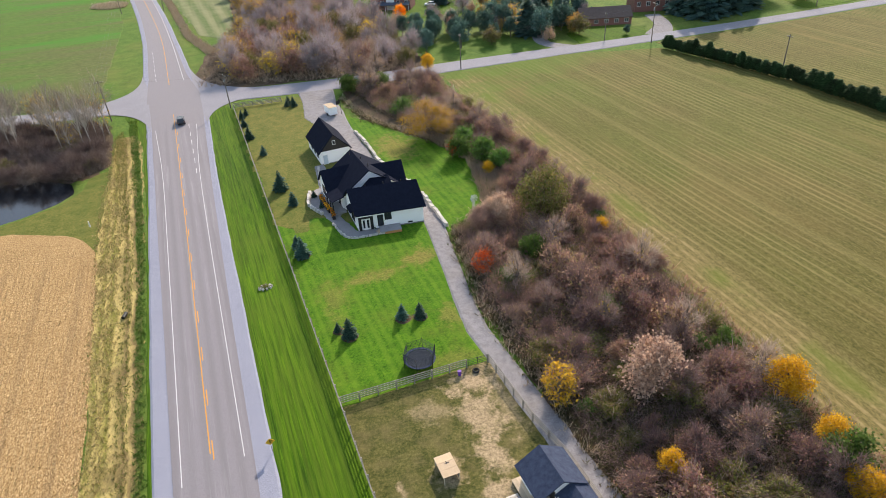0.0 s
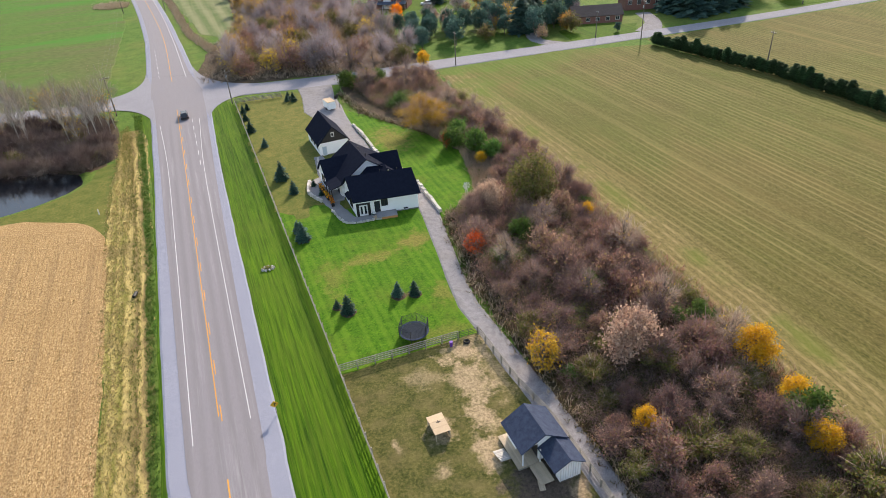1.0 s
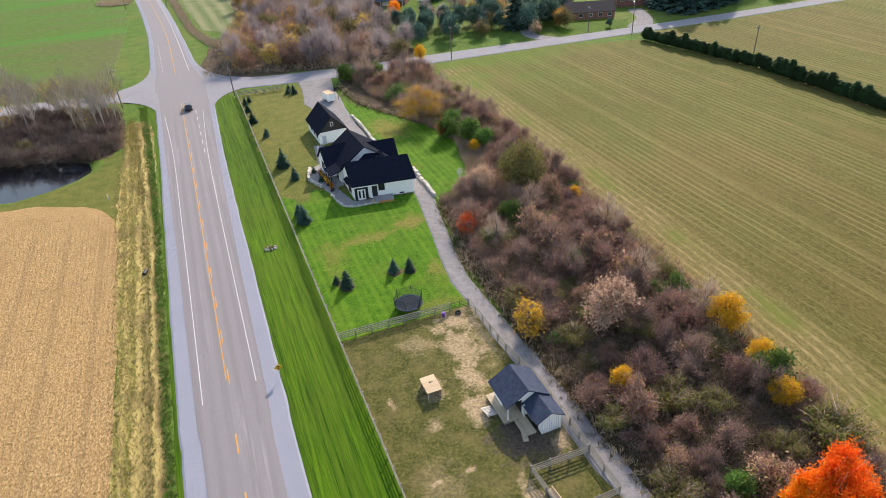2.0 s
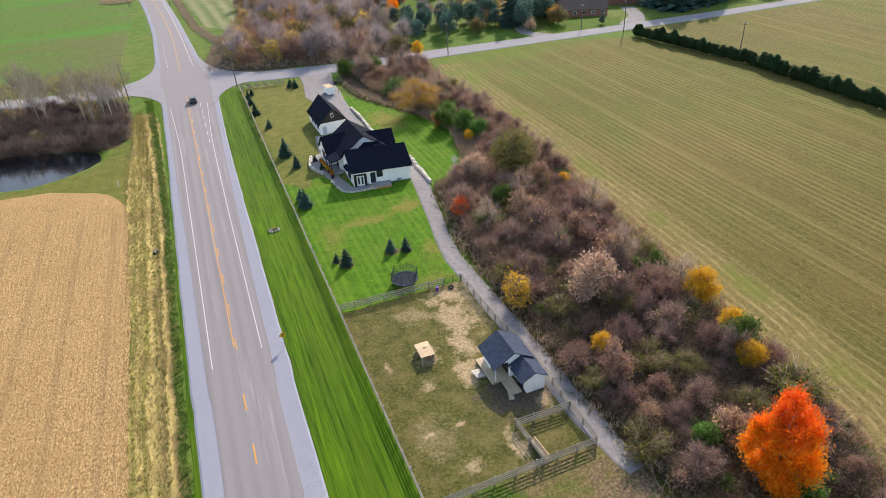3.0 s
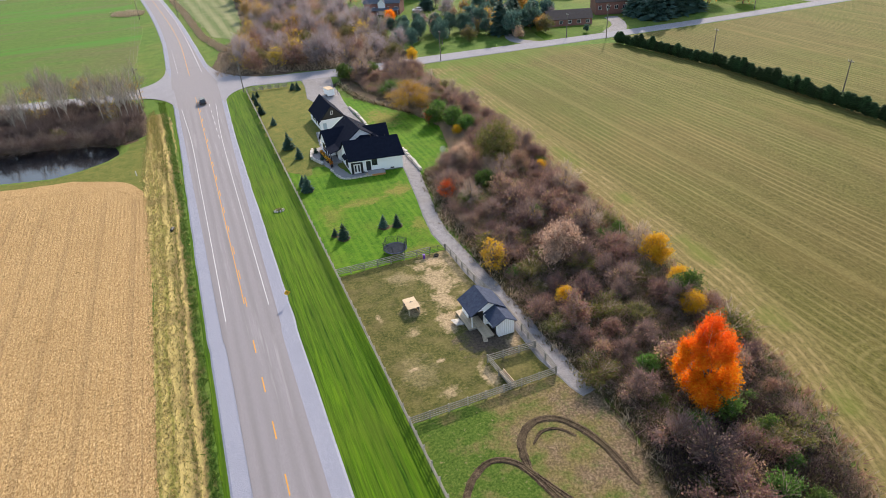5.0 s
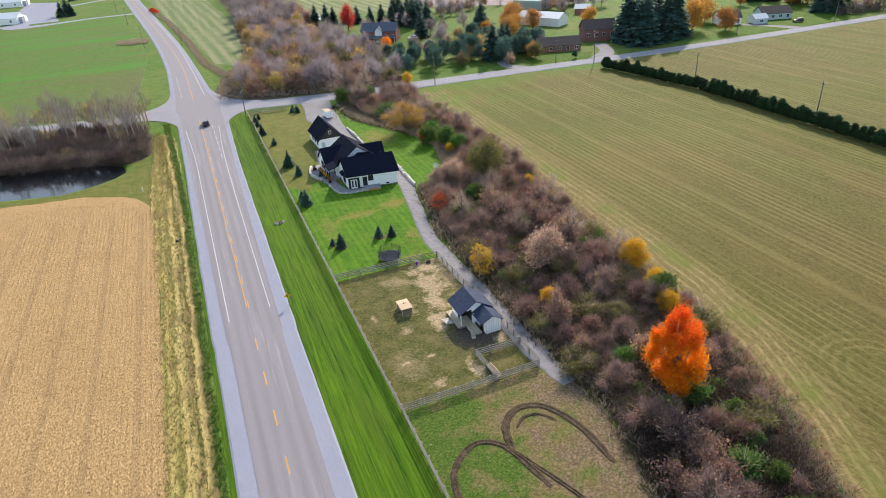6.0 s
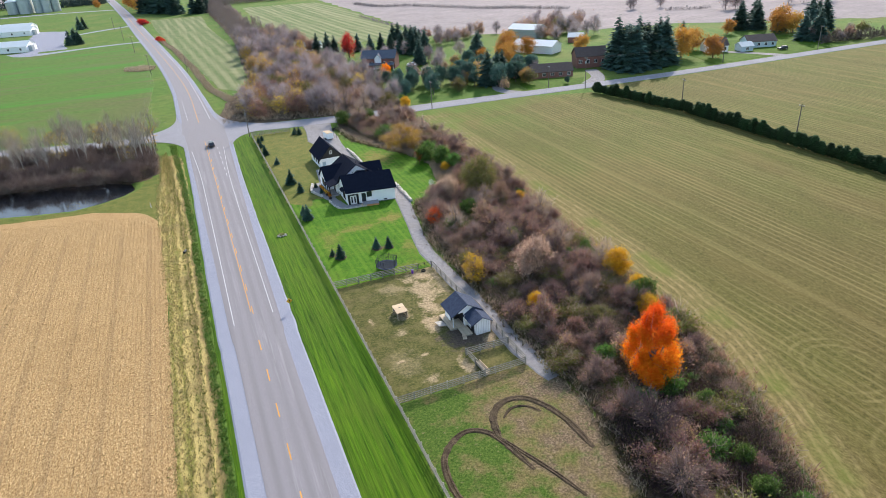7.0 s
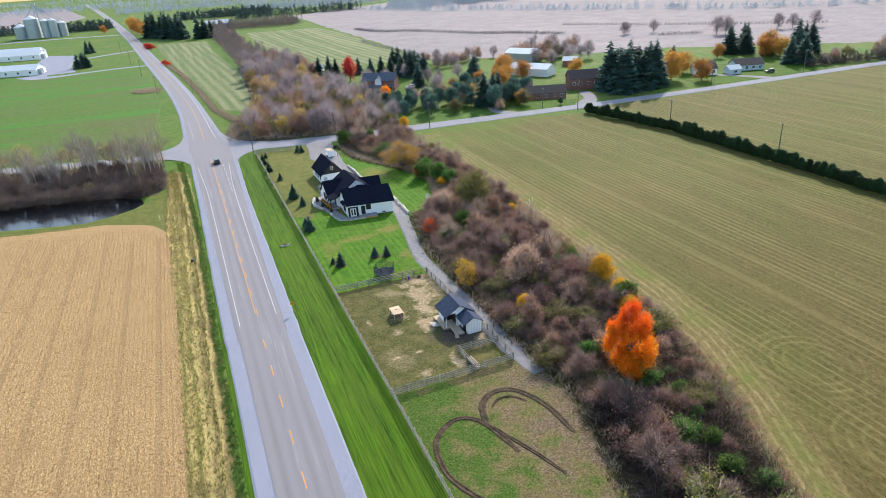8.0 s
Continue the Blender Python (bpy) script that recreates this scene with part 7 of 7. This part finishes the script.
def wagon(x, y, rz, paint, label):
    c = empty("car", pose(x, y, 0.2, 0, 0, rz), label, "car", "cars")
    low = Geo()
    prof = [(-2.3, 0.35), (2.3, 0.35), (2.35, 0.75), (2.1, 0.98), (1.0, 1.05), (-2.2, 1.08), (-2.35, 0.75)]
    n = len(prof)
    low.add([(s * 0.92, yy, z) for s in (-1, 1) for yy, z in prof], [tuple(range(n)), tuple(range(2 * n - 1, n - 1, -1))] + [(i, n + i, n + (i + 1) % n, (i + 1) % n) for i in range(n)])
    body = part("body", low, paint, c)
    cab = Geo()
    base = [(-0.86, -2.15, 1.06), (0.86, -2.15, 1.06), (0.86, 1.05, 1.06), (-0.86, 1.05, 1.06)]
    top = [(-0.68, -1.9, 1.66), (0.68, -1.9, 1.66), (0.68, 0.25, 1.66), (-0.68, 0.25, 1.66)]
    cab.add(base + top, [(0, 1, 5, 4), (1, 2, 6, 5), (2, 3, 7, 6), (3, 0, 4, 7), (3, 2, 1, 0)])
    part("window_glass", cab, M["glass"], c)
    part("roof", Geo().box((0, -0.82, 1.69), (1.38, 2.2, 0.07)), paint, c)
    for sx in (-0.88, 0.88):
        for sy in (-1.4, 1.45):
            w = part("wheel", Geo().tube((sx - 0.11, sy, 0.34), (sx + 0.11, sy, 0.34), 0.34, 0.34, 16), M["rubber"], c)
            part("rim", Geo().tube((sx - 0.12, sy, 0.34), (sx + 0.12, sy, 0.34), 0.2, 0.2, 12), M["metal"], w)
        part("headlight", Geo().box((sx * 0.75, 2.28, 0.8), (0.35, 0.12, 0.16)), M["trim"], c)
        part("tail_light", Geo().box((sx * 0.85, -2.3, 0.85), (0.22, 0.1, 0.25)), M["brick"], c)
    return c


wagon(8.0, 163.0, 1, M["car_paint"], "dark grey hatchback driving on the asphalt road")
wagon(272, 172, 80, M["car_paint"], "dark car parked beside a far house")
wagon(113, 256, 60, M["siding"], "white car parked beside a far house")


# ---- far buildings ----
def farm_building(name, x, y, rz, w, d, eave, ridge, wall, roof, label, windows=0, along="x", over=0.4):
    b = empty(name, pose(x, y, 0, 0, 0, rz), label, "building", "far buildings")
    gable_block(b, -w / 2, w / 2, -d / 2, d / 2, eave, ridge, along, wall, roof, over)
    for i in range(windows):
        opening(b, "window", (-w / 2 + w * (i + 0.5) / windows, -d / 2 - 0.03, eave * 0.55), min(1.4, w / windows * 0.5), min(1.5, eave * 0.45), (0, -1), M["trim"], M["glass"], 2)
    return b


for k, (x, y, ln) in enumerate(((-128, 522, 70), (-152, 655, 86), (-160, 695, 90))):
    b = farm_building("barn", x, y, -16, ln, 16, 4.2, 7.4, M["siding"], M["barn_roof"], "long low white poultry barn with metal roof", 8)
    part("vent_duct", Geo().box((ln / 2 + 1.2, -3, 2.2), (2.4, 4, 4.2)), M["metal"], b)
for i, (x, y, r, h) in enumerate(((-163, 957, 9, 24), (-147, 948, 5.5, 21), (-138, 946, 5.5, 21), (-129, 953, 6, 17), (-178, 962, 8, 15))):
    s = empty("grain_silo", pose(x, y, 0), "galvanised steel grain silo with a cone roof", "silo", "grain silos")
    part("wall", Geo().tube((0, 0, 0), (0, 0, h), r, r, 24), M["metal"], s)
    part("roof", Geo().tube((0, 0, h), (0, 0, h + r * 0.5), r * 1.03, 0.5, 24), M["barn_roof"], s)
    for z in range(3, int(h), 3):
        part("hoop", Geo().tube((0, 0, z), (0, 0, z + 0.25), r + 0.12, r + 0.12, 24), M["metal"], s)
el = empty("grain_elevator", pose(-154, 950, 0), "lattice steel grain elevator tower with chutes", "elevator")
for sx in (-2, 2):
    for sy in (-2, 2):
        part("leg", Geo().tube((sx, sy, 0), (sx * 0.6, sy * 0.6, 40), 0.35, 0.3, 5), M["metal"], el)
part("head", Geo().box((0, 0, 41), (4, 4, 4)), M["metal"], el)
for tx, ty, tz in ((-14, 6, 26), (9, -2, 27), (20, -3, 22), (28, 4, 20)):
    part("chute", Geo().tube((0, 0, 40), (tx, ty, tz), 0.4, 0.4, 6), M["metal"], el)
h1 = farm_building("farmhouse", 99, 263, -31, 17, 10, 5.4, 8.6, M["brick"], M["slate"], "two-storey brick farmhouse with slate roof and veranda", 5)
part("veranda_roof", Geo().slab([(-8.5, -8.2, 2.6), (8.5, -8.2, 2.6), (8.5, -5.0, 3.3), (-8.5, -5.0, 3.3)], 0.15), M["slate"], h1)
for i in range(6):
    part("veranda_post", Geo().box((-8.2 + 3.28 * i, -7.9, 1.3), (0.2, 0.2, 2.7)), M["trim"], h1)
gable_block(h1, -1.7, 1.7, -5.4, 2, 5.7, 7.3, "y", M["siding"], M["slate"], 0.3)
farm_building("bungalow", 155, 190.5, -20, 18, 9, 2.7, 5.4, M["brick"], M["brown_roof"], "low red brick bungalow with a brown roof", 5)
farm_building("brick_house", 181, 199, -20, 14, 10, 5.2, 8.6, M["brick"], M["brown_roof"], "two-storey red brick house", 4)
farm_building("barn", 205, 300, -60, 20, 12, 5.0, 7.4, M["metal"], M["barn_roof"], "grey metal barn with a pale green roof", 0)
farm_building("barn", 182, 249, -60, 24, 10, 4.0, 6.2, M["siding"], M["barn_roof"], "long white shed with a pale metal roof", 0)
farm_building("shed", 215, 262, -40, 8, 7, 3.2, 5.0, M["brick"], M["barn_roof"], "small dark shed with a pale roof", 0)
farm_building("blue_house", 272, 187, -20, 14, 9, 3.0, 5.6, M["blue_house"], M["brown_roof"], "pale blue bungalow with a grey roof", 4)
farm_building("white_house", 247, 190, -20, 10, 9, 3.4, 6.4, M["siding"], M["brown_roof"], "white house behind autumn trees", 3)
farm_building("garage", 258, 182, -15, 6, 6, 2.6, 4.2, M["blue_house"], M["barn_roof"], "small pale blue garage", 1)
farm_building("shed", 80, 352, -30, 16, 8, 3, 5, M["siding"], M["barn_roof"], "white shed behind a row of spruces", 0)
farm_building("farmhouse", 62, 860, 0, 30, 14, 5, 9, M["blue_house"], M["barn_roof"], "far blue-grey farm building", 0)
farm_building("barn", 520, 905, 0, 60, 20, 7, 11, M["siding"], M["barn_roof"], "far pale barn before the woods", 0)
farm_building("barn", 455, 930, 0, 40, 18, 6, 10, M["metal"], M["barn_roof"], "far grey barn before the woods", 0)
